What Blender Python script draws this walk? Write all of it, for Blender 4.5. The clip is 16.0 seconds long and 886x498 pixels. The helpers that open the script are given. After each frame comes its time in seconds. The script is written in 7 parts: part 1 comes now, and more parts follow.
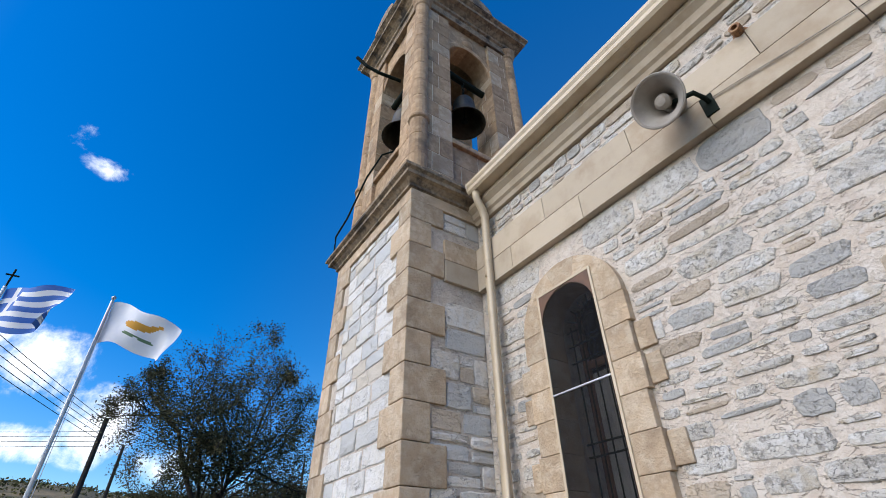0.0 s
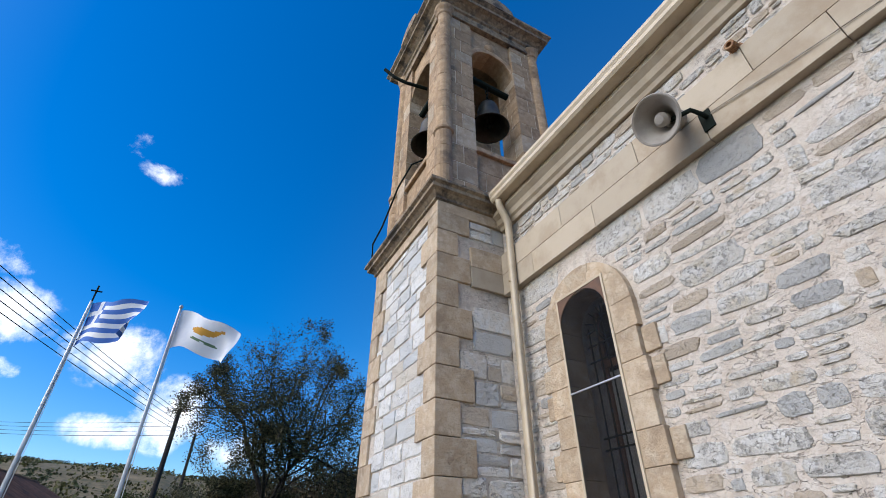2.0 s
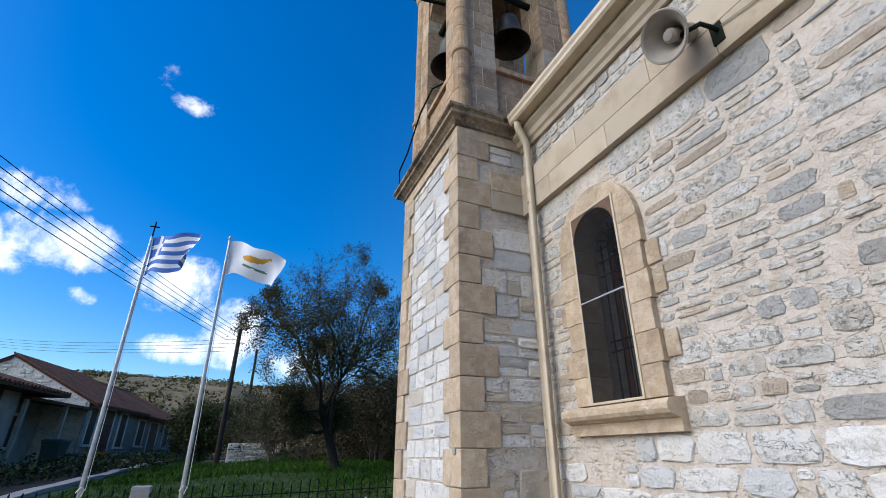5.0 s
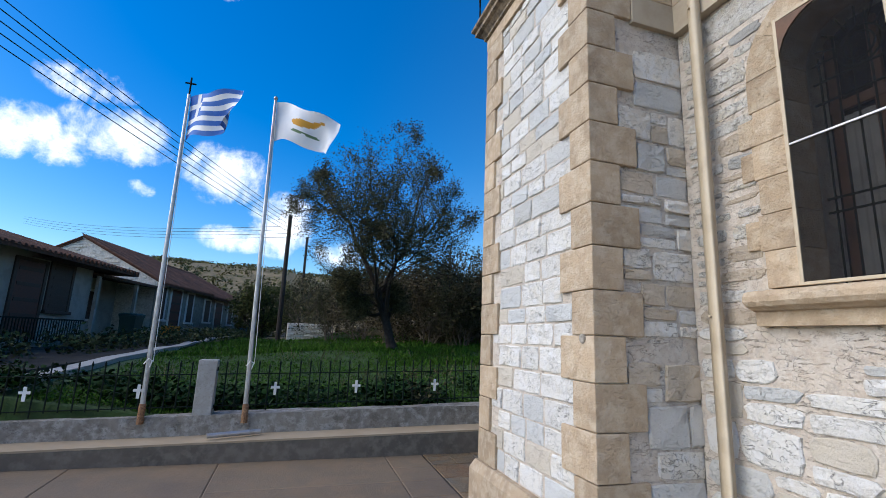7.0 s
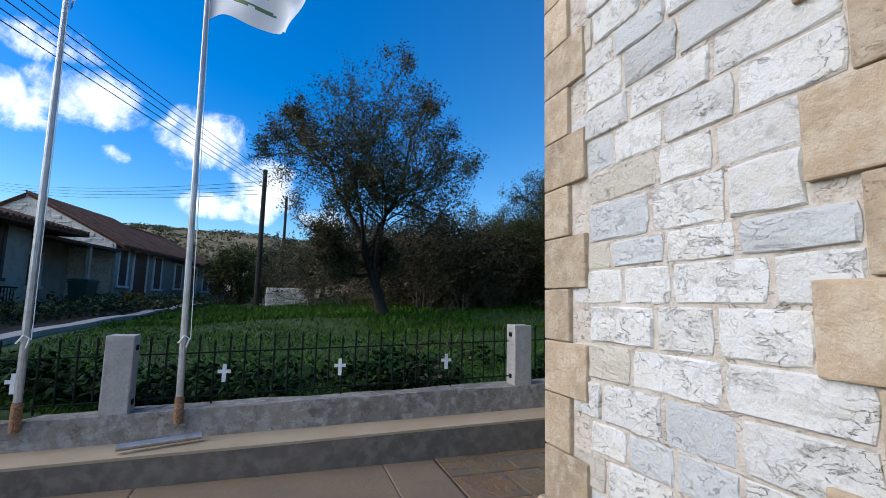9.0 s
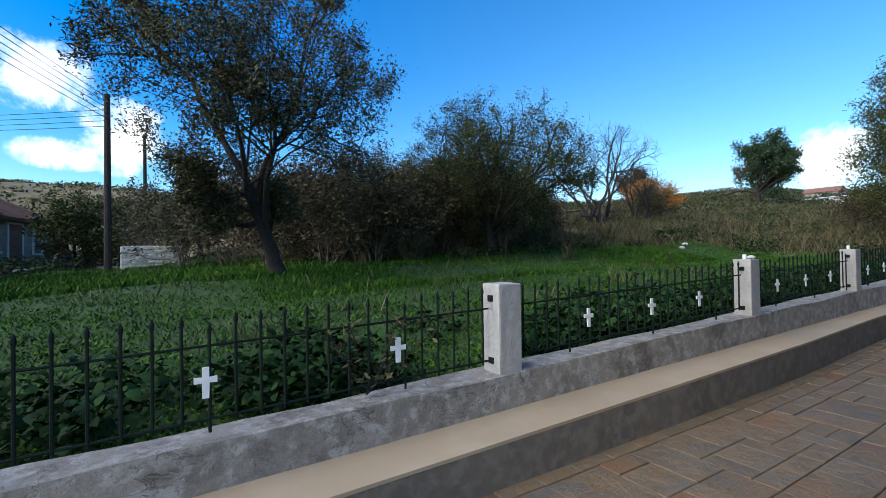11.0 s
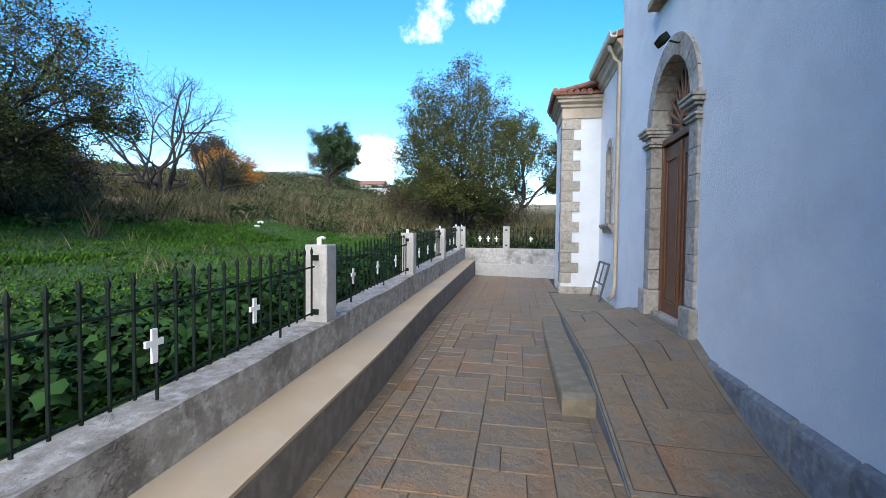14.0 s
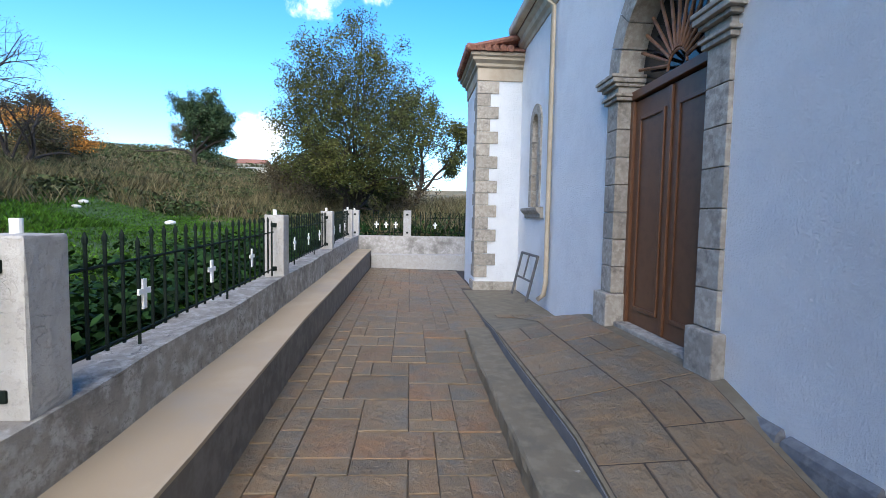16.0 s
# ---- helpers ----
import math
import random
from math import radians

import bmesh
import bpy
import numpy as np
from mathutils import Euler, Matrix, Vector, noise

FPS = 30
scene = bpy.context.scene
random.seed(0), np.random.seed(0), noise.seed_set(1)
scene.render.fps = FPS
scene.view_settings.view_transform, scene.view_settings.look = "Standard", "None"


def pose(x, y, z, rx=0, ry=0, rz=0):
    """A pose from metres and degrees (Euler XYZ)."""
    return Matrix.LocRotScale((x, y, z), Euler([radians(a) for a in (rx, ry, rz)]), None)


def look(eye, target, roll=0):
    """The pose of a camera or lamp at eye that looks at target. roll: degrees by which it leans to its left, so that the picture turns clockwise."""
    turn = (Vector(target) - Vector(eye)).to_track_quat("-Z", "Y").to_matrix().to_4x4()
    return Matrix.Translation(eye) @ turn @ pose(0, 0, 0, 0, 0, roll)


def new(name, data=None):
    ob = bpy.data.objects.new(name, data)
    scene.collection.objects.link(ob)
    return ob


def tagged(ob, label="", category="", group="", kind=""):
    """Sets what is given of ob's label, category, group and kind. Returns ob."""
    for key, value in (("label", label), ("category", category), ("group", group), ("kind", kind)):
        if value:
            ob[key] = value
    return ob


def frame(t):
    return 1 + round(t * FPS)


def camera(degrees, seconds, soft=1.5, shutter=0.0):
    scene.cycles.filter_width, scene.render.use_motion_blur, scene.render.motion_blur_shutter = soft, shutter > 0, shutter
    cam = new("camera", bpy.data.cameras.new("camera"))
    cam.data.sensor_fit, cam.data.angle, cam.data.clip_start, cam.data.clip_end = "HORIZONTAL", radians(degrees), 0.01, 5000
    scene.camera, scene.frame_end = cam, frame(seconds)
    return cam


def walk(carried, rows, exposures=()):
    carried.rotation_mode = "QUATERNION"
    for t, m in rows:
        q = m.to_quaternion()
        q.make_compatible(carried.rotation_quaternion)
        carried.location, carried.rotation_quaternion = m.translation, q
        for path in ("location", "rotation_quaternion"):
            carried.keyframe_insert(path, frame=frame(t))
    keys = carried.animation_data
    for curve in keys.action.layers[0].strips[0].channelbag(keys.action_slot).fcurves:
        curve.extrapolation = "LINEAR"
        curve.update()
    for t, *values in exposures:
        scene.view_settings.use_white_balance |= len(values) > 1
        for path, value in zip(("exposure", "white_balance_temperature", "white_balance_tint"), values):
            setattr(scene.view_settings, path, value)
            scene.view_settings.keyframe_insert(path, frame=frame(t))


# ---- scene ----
cam = camera(87.9, 16.0, 0.7)
METRES, EYE, TILT, LEAN, TURN = 11.5, 1.6, 0.0, 0.0, -33.7
ROWS = [
    (0.0, 0.0, 0.0, 0.0, 0.42, 35.82, 0.58),
    (0.5, -0.0061, -0.0006, -0.0003, -0.72, 33.72, -0.88),
    (1.0, -0.0072, -0.0014, -0.0002, 0.17, 32.99, -2.07),
    (1.5, 0.0084, -0.0182, -0.0013, 5.23, 36.03, -0.59),
    (2.0, 0.0154, -0.0334, -0.0014, 6.3, 34.2, -0.25),
    (2.5, 0.0188, -0.0472, -0.0031, 7.53, 31.94, -0.36),
    (3.0, 0.0356, -0.0623, -0.0039, 9.27, 32.02, -0.64),
    (5.5, 0.0266, -0.0493, -0.0106, 13.05, 18.26, -0.12),
    (6.0, 0.004, -0.0281, -0.0104, 16.03, 12.58, -1.7),
    (6.5, -0.0087, -0.0009, -0.0085, 16.17, 11.79, -2.37),
    (7.0, -0.0354, 0.0283, -0.0108, 15.99, 11.08, -2.29),
    (7.5, -0.0589, 0.0583, -0.0123, 15.97, 10.13, -2.07),
    (8.0, -0.0744, 0.0979, -0.013, 15.46, 9.17, -1.8),
    (10.5, -0.1666, 0.3121, -0.015, 7.17, 2.42, 0.2),
    (11.0, -0.1815, 0.3565, -0.0144, 1.64, 0.79, 0.91),
    (11.5, -0.1819, 0.3991, -0.0128, -5.54, 0.03, 0.9),
    (12.0, -0.1818, 0.4417, -0.0132, -14.33, -0.25, 0.86),
    (12.5, -0.1615, 0.4719, -0.0142, -22.6, -0.71, 0.84),
    (13.0, -0.1378, 0.4993, -0.0158, -31.57, -1.23, 0.44),
    (13.5, -0.1046, 0.527, -0.0155, -40.8, -1.72, -0.07),
    (14.0, -0.068, 0.5467, -0.0128, -47.14, -2.13, -0.57),
    (14.5, -0.0333, 0.5798, -0.0133, -51.72, -2.39, -0.63),
    (15.0, 0.004, 0.6042, -0.0145, -55.28, -2.87, -0.64),
    (15.5, 0.0368, 0.6364, -0.0166, -57.76, -3.18, -0.71),
    (16.0, 0.0702, 0.6666, -0.0166, -60.41, -3.63, -1.04),
]
walk(cam, [(t, pose(0, 0, EYE, TILT, LEAN, TURN) @ pose(METRES * x, METRES * y, METRES * z, 90 + pitch, roll, yaw)) for t, x, y, z, yaw, pitch, roll in ROWS],
     exposures=[(0, 0.3, 6500, 10), (5, 0.25, 6500, 9), (8, 0.28, 6500, 8), (10.4, 0.5, 6500, 7), (11, 0.72, 6500, 6), (12, 1.15, 6500, 6), (13, 1.24, 6500, 6), (14.5, 1.32, 6500, 7), (16, 1.28, 6500, 8)])

# ---------- world, sun, exposure ----------
SUN_FROM = Vector((-0.86, 0.0, 0.62)).normalized()
world = bpy.data.worlds.new("sky")
scene.world = world
world.use_nodes = True
wn, wl = world.node_tree.nodes, world.node_tree.links
wn.clear()


def wnode(kind, **kw):
    n = wn.new(kind)
    for k, v in kw.items():
        if k in n.inputs:
            n.inputs[k].default_value = v
    return n


def wmath(op, a, b=None, clamp=False):
    n = wn.new("ShaderNodeMath")
    n.operation, n.use_clamp = op, clamp
    for i, v in enumerate((a, b)):
        if v is None:
            continue
        if isinstance(v, (int, float)):
            n.inputs[i].default_value = v
        else:
            wl.new(v, n.inputs[i])
    return n.outputs[0]


sky = wn.new("ShaderNodeTexSky")
sky.sky_type, sky.sun_disc = "NISHITA", False
sky.sun_elevation = math.asin(SUN_FROM.z)
sky.sun_rotation = math.atan2(SUN_FROM.x, SUN_FROM.y)
sky.altitude, sky.air_density, sky.dust_density, sky.ozone_density = 300, 1.0, 0.8, 2.5
hsv = wnode("ShaderNodeHueSaturation", Hue=0.508, Saturation=1.52, Value=1.3)
wl.new(sky.outputs[0], hsv.inputs["Color"])
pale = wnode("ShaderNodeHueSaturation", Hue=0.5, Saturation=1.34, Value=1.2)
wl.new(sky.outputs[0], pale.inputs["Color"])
coord = wn.new("ShaderNodeTexCoord")
DIRV = coord.outputs["Generated"]
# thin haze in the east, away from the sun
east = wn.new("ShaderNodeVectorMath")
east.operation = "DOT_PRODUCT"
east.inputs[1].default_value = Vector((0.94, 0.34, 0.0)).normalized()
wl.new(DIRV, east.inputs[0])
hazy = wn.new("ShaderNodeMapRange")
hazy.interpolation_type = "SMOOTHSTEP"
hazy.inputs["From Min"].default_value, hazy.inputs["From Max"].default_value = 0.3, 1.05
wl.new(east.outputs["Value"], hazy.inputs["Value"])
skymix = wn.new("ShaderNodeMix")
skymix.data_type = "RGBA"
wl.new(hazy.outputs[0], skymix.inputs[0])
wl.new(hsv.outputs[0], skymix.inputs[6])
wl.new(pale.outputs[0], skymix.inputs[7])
noise1 = wnode("ShaderNodeTexNoise", Scale=11.0, Detail=12.0, Roughness=0.66, Distortion=0.25)
wl.new(DIRV, noise1.inputs["Vector"])
# cumulus: centre (azimuth from +y to +x, elevation), half width, half height, density; degrees
CLOUDS = [(-27, 17, 5.5, 3.2, 1), (-20, 19, 5.5, 3.4, 0.95), (-23, 23, 4.5, 2.2, .75), (-9.3, 17.3, 5.2, 3.8, 1), (-17.8, 14, 2, 1.2, .7), (-2.6, 12.4, 4.6, 4.2, 1), (-7.5, 10.3, 4.5, 1.8, .9),
          (-11.5, 36.2, 3.2, 1.5, .6), (-15.9, 37.9, 1.7, 1.6, .55), (4, 9.5, 4, 2.2, .8), (-36, 15, 7, 4, 1), (-60, 20, 12, 6, 1), (72.5, 8.8, 3.4, 3.4, .95), (78.5, 24.3, 4.0, 3.0, .75), (86, 25.5, 2.6, 2.0, .5), (130, 25, 14, 6, .8), (-110, 28, 16, 7, .9), (170, 20, 16, 7, .9)]
total = None
for az, el, hw, hh, dens in CLOUDS:
    a, e = radians(az), radians(el)
    c = Vector((math.sin(a) * math.cos(e), math.cos(a) * math.cos(e), math.sin(e)))
    right, up = Vector((math.cos(a), -math.sin(a), 0)), Vector((-math.sin(a) * math.sin(e), -math.cos(a) * math.sin(e), math.cos(e)))
    terms = []
    for axis, half in ((right, hw), (up, hh), (c, None)):
        d = wn.new("ShaderNodeVectorMath")
        d.operation = "DOT_PRODUCT"
        wl.new(DIRV, d.inputs[0])
        d.inputs[1].default_value = axis
        v = d.outputs["Value"]
        if half:
            v = wmath("POWER", wmath("ABSOLUTE", wmath("DIVIDE", v, math.sin(radians(half)))), 2.0)
        terms.append(v)
    blob = wmath("SUBTRACT", 1.0, wmath("ADD", terms[0], terms[1]), clamp=True)
    blob = wmath("MULTIPLY", wmath("MULTIPLY", blob, wmath("GREATER_THAN", terms[2], 0.0)), dens)
    total = blob if total is None else wmath("MAXIMUM", total, blob)
puff = wmath("ADD", total, wmath("MULTIPLY", wmath("SUBTRACT", noise1.outputs["Fac"], 0.53), 3.4))
present = wmath("MULTIPLY", total, 6.0, clamp=True)
ramp = wn.new("ShaderNodeMapRange")
ramp.interpolation_type = "SMOOTHSTEP"
ramp.inputs["From Min"].default_value, ramp.inputs["From Max"].default_value = 0.05, 1.2
wl.new(puff, ramp.inputs["Value"])
cover = wmath("MULTIPLY", ramp.outputs[0], present)
mixc = wn.new("ShaderNodeMix")
mixc.data_type = "RGBA"
wl.new(cover, mixc.inputs[0])
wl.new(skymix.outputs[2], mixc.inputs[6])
mixc.inputs[7].default_value = (9.5, 9.7, 10.0, 1)
bg = wnode("ShaderNodeBackground", Strength=0.135)
wl.new(mixc.outputs[2], bg.inputs["Color"])
out = wn.new("ShaderNodeOutputWorld")
wl.new(bg.outputs[0], out.inputs[0])

sun = new("sun", bpy.data.lights.new("sun", "SUN"))
sun.data.energy, sun.data.angle, sun.data.color = 2.85, radians(68), (1.0, 0.93, 0.84)
sun.matrix_world = look(SUN_FROM * 50, (0, 0, 0))

# ---------- materials ----------


def material(name, base, rough=0.85, vary=(), scale=6.0, bump=0.3, bump_scale=40.0, dist=0.01, metal=0.0, stain=None, stain_scale=1.2, rnd=0.0, spec=0.5, pits=0.0, pit_scale=18.0, stain_lo=0.5, stain_hi=0.72, crack=0.0, crack_scale=9.0, crack_dark=0.5, crack_flat=2.2, patch=0.5, tints=()):
    """base colour varied by noise towards the colours in vary; stain: a second, larger noise; rnd: brightness spread per piece; tints: (colour, share) of pieces of another colour."""
    m = bpy.data.materials.new(name)
    m.use_nodes = True
    t = m.node_tree
    n, l = t.nodes, t.links
    b = n["Principled BSDF"]
    b.inputs["Roughness"].default_value, b.inputs["Metallic"].default_value = rough, metal
    b.inputs["Specular IOR Level"].default_value = spec
    g = n.new("ShaderNodeNewGeometry")
    info = n.new("ShaderNodeObjectInfo")
    shift = n.new("ShaderNodeVectorMath")
    shift.operation = "MULTIPLY_ADD"
    shift.inputs[1].default_value = (1, 1, 1)
    l.new(g.outputs["Position"], shift.inputs[0])
    wide = n.new("ShaderNodeVectorMath")
    wide.operation = "SCALE"
    wide.inputs["Scale"].default_value = 7.3
    l.new(info.outputs["Random"], wide.inputs[0])
    l.new(wide.outputs[0], shift.inputs[2])
    pos = shift.outputs[0]
    colour = None

    def noise_tex(s, detail=6.0, r=0.6):
        x = n.new("ShaderNodeTexNoise")
        x.inputs["Scale"].default_value, x.inputs["Detail"].default_value, x.inputs["Roughness"].default_value = s, detail, r
        l.new(pos, x.inputs["Vector"])
        return x.outputs["Fac"]

    def span(v, lo, hi):
        x = n.new("ShaderNodeMapRange")
        x.interpolation_type = "SMOOTHSTEP"
        x.inputs["From Min"].default_value, x.inputs["From Max"].default_value = lo, hi
        l.new(v, x.inputs["Value"])
        return x.outputs[0]

    def mix(f, a, c):
        x = n.new("ShaderNodeMix")
        x.data_type = "RGBA"
        if isinstance(f, float):
            x.inputs[0].default_value = f
        else:
            l.new(f, x.inputs[0])
        for i, v in ((6, a), (7, c)):
            if isinstance(v, tuple):
                x.inputs[i].default_value = (*v, 1)
            else:
                l.new(v, x.inputs[i])
        return x.outputs[2]

    colour = base
    for i, v in enumerate(vary):
        colour = mix(span(noise_tex(scale * (1 + 1.7 * i)), 0.42, 0.66), colour, v)
    if stain:
        colour = mix(span(noise_tex(stain_scale, 8.0, 0.65), stain_lo, stain_hi), colour, stain)
    if pits:
        colour = mix(span(noise_tex(pit_scale, 9.0, 0.72), 0.52, 0.62), colour, tuple(pits * c for c in base))
    lines = None
    if crack:
        squash = n.new("ShaderNodeVectorMath")
        squash.operation = "MULTIPLY"
        squash.inputs[1].default_value = (1, 1, crack_flat)
        l.new(pos, squash.inputs[0])
        ridge = n.new("ShaderNodeTexNoise")
        for k, v in (("Scale", crack_scale), ("Detail", 5.0), ("Roughness", 0.55), ("Distortion", 0.8)):
            ridge.inputs[k].default_value = v
        l.new(squash.outputs[0], ridge.inputs["Vector"])
        away = n.new("ShaderNodeMath")
        away.operation = "SUBTRACT"
        l.new(ridge.outputs["Fac"], away.inputs[0])
        away.inputs[1].default_value = 0.5
        dist_ = n.new("ShaderNodeMath")
        dist_.operation = "ABSOLUTE"
        l.new(away.outputs[0], dist_.inputs[0])
        thin = n.new("ShaderNodeMapRange")
        for k, v in (("From Min", 0.0), ("From Max", 0.015), ("To Min", crack), ("To Max", 0.0)):
            thin.inputs[k].default_value = v
        l.new(dist_.outputs[0], thin.inputs["Value"])
        times = n.new("ShaderNodeMath")
        times.operation = "MULTIPLY"
        l.new(thin.outputs[0], times.inputs[0])
        l.new(span(noise_tex(3.1, 3.0), patch - 0.08, patch + 0.08), times.inputs[1])
        lines = times.outputs[0]
        colour = mix(lines, colour, tuple(crack_dark * c for c in base))
    chance = None
    if rnd or tints:
        both = n.new("ShaderNodeMath")
        both.operation = "ADD"
        l.new(g.outputs["Random Per Island"], both.inputs[0])
        l.new(info.outputs["Random"], both.inputs[1])
        wrap = n.new("ShaderNodeMath")
        wrap.operation = "FRACT"
        l.new(both.outputs[0], wrap.inputs[0])
        chance = wrap.outputs[0]
    for i, (tone, share) in enumerate(tints):
        far = n.new("ShaderNodeMath")
        far.operation = "MULTIPLY"
        l.new(chance, far.inputs[0])
        far.inputs[1].default_value = 7.31 + 4.17 * i
        again = n.new("ShaderNodeMath")
        again.operation = "FRACT"
        l.new(far.outputs[0], again.inputs[0])
        pick = n.new("ShaderNodeMath")
        pick.operation = "LESS_THAN"
        l.new(again.outputs[0], pick.inputs[0])
        pick.inputs[1].default_value = share
        soft_ = n.new("ShaderNodeMath")
        soft_.operation = "MULTIPLY"
        l.new(pick.outputs[0], soft_.inputs[0])
        soft_.inputs[1].default_value = 0.75
        colour = mix(soft_.outputs[0], colour, tone)
    if rnd:
        hs = n.new("ShaderNodeHueSaturation")
        mr = n.new("ShaderNodeMapRange")
        l.new(chance, mr.inputs["Value"])
        mr.inputs["To Min"].default_value, mr.inputs["To Max"].default_value = 1 - rnd, 1 + rnd
        l.new(mr.outputs[0], hs.inputs["Value"])
        if isinstance(colour, tuple):
            hs.inputs["Color"].default_value = (*colour, 1)
        else:
            l.new(colour, hs.inputs["Color"])
        colour = hs.outputs[0]
    if isinstance(colour, tuple):
        b.inputs["Base Color"].default_value = (*colour, 1)
    else:
        l.new(colour, b.inputs["Base Color"])
    if bump:
        bp = n.new("ShaderNodeBump")
        bp.inputs["Strength"].default_value, bp.inputs["Distance"].default_value = bump, dist
        l.new(noise_tex(bump_scale, 8.0, 0.65), bp.inputs["Height"])
        if pits:
            b2 = n.new("ShaderNodeBump")
            b2.inputs["Strength"].default_value, b2.inputs["Distance"].default_value = 0.3, 0.004
            b2.invert = True
            l.new(span(noise_tex(pit_scale, 4.0, 0.6), 0.5, 0.62), b2.inputs["Height"])
            l.new(b2.outputs[0], bp.inputs["Normal"])
        last = bp.outputs[0]
        if lines:
            b3 = n.new("ShaderNodeBump")
            b3.inputs["Strength"].default_value, b3.inputs["Distance"].default_value = 0.8, 0.01
            b3.invert = True
            l.new(lines, b3.inputs["Height"])
            l.new(last, b3.inputs["Normal"])
            last = b3.outputs[0]
        l.new(last, b.inputs["Normal"])
    return m


RUBBLE = material("pale_limestone", (0.514, 0.493, 0.450), 0.9, [(0.500, 0.446, 0.357), (0.593, 0.581, 0.550)], 5, 1.0, 50, 0.016, pits=0.6, pit_scale=19, rnd=0.12, stain=(0.457, 0.385, 0.286), stain_scale=2.6, stain_lo=0.58, stain_hi=0.68, crack=0.9, crack_scale=12, crack_dark=0.36, patch=0.46, tints=[((0.335, 0.335, 0.321), 0.14), ((0.414, 0.329, 0.236), 0.16)])
TOWERSTONE = material("white_limestone", (0.664, 0.649, 0.611), 0.9, [(0.627, 0.600, 0.542), (0.664, 0.657, 0.641)], 4, 0.9, 45, 0.014, pits=0.78, pit_scale=18, rnd=0.08, crack=0.9, crack_scale=9, crack_dark=0.38, patch=0.5, tints=[((0.504, 0.443, 0.351), 0.2), ((0.504, 0.519, 0.519), 0.2)])
# tower limestone again, with the south face's warm, brighter light put into its colour
SOUTHSTONE = material("south_lit_limestone", (0.730, 0.681, 0.602), 0.9, [(0.656, 0.589, 0.498), (0.714, 0.697, 0.664)], 4, 0.9, 45, 0.014, pits=0.78, pit_scale=18, rnd=0.1, crack=0.9, crack_scale=9, crack_dark=0.38, patch=0.52, tints=[((0.498, 0.398, 0.282), 0.2), ((0.548, 0.548, 0.531), 0.2)])
MORTAR = material("pinkish_mortar", (0.599, 0.531, 0.453), 0.95, [(0.614, 0.564, 0.500), (0.528, 0.450, 0.372)], 6, 0.9, 40, 0.014, pits=0.8, pit_scale=18, crack=0.85, crack_scale=7, crack_dark=0.45, crack_flat=3.0, patch=0.46)
ASHLAR = material("sandstone", (0.486, 0.369, 0.248), 0.9, [(0.387, 0.293, 0.198), (0.549, 0.450, 0.329)], 4, 1.0, 34, 0.016, stain=(0.306, 0.225, 0.149), stain_scale=1.7, stain_lo=0.53, stain_hi=0.74, rnd=0.15, crack=0.35, crack_scale=15, crack_dark=0.6, patch=0.55)
DARKASH = material("weathered_sandstone", (0.37, 0.25, 0.145), 0.9, [(0.29, 0.195, 0.115), (0.45, 0.32, 0.2)], 5, 0.6, 40, 0.015, stain=(0.16, 0.115, 0.075), stain_scale=1.9, stain_lo=0.54, rnd=0.16)
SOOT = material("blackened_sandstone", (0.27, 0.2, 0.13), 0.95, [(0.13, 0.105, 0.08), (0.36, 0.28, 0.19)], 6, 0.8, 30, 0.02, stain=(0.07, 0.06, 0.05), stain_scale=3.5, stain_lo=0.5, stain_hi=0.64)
LIME = material("pale_lime_joint", (0.8, 0.7, 0.55), 0.95, [(0.7, 0.6, 0.45)], 9, 0.2, 60, 0.004)
BANDSTONE = material("smooth_beige_band", (0.446, 0.376, 0.282), 0.85, [(0.376, 0.305, 0.220)], 3, 0.3, 70, 0.006, rnd=0.12, stain=(0.345, 0.266, 0.180), stain_scale=1.7)
GREYSTONE = material("grey_lichen_stone", (0.31, 0.275, 0.225), 0.9, [(0.22, 0.195, 0.16), (0.39, 0.355, 0.295)], 7, 0.5, 45, 0.012, stain=(0.12, 0.105, 0.09), stain_scale=5, stain_lo=0.54, rnd=0.16)
PLINTHM = material("blue_grey_plinth_stone", (0.15, 0.152, 0.155), 0.9, [(0.11, 0.112, 0.115), (0.2, 0.2, 0.197)], 6, 0.6, 40, 0.012, stain=(0.1, 0.095, 0.09), stain_scale=4, stain_lo=0.55, rnd=0.12)
PLASTER = material("white_roughcast", (0.82, 0.84, 0.84), 0.9, [(0.765, 0.785, 0.79)], 2, 1.0, 60, 0.035, stain=(0.71, 0.72, 0.72), stain_scale=0.9, pits=0.95, pit_scale=36)
CONCRETE = material("stained_concrete", (0.34, 0.32, 0.29), 0.92, [(0.26, 0.245, 0.22), (0.42, 0.4, 0.37)], 4, 0.4, 45, 0.01, stain=(0.17, 0.16, 0.14), stain_scale=2.5)
WALLCON = material("rough_concrete", (0.26, 0.235, 0.2), 0.95, [(0.17, 0.152, 0.128), (0.37, 0.35, 0.315)], 4, 1.0, 26, 0.013, stain=(0.12, 0.105, 0.088), stain_scale=1.6, stain_lo=0.54, stain_hi=0.66, pits=0.85, pit_scale=30, crack=0.75, crack_scale=5, crack_dark=0.4, patch=0.53)
PALECON = material("limewashed_concrete", (0.369, 0.353, 0.324), 0.95, [(0.344, 0.328, 0.299), (0.402, 0.389, 0.365)], 4, 0.9, 28, 0.008, stain=(0.271, 0.250, 0.217), stain_scale=1.6, stain_lo=.55, stain_hi=.78, pits=0.84, pit_scale=30, crack=0.35, crack_scale=5, crack_dark=0.45, patch=0.58)
LEDGE = material("sandy_screed", (0.36, 0.275, 0.175), 0.75, [(0.395, 0.31, 0.205)], 2, 0.2, 60, 0.004, stain=(0.33, 0.275, 0.205), stain_scale=0.9)
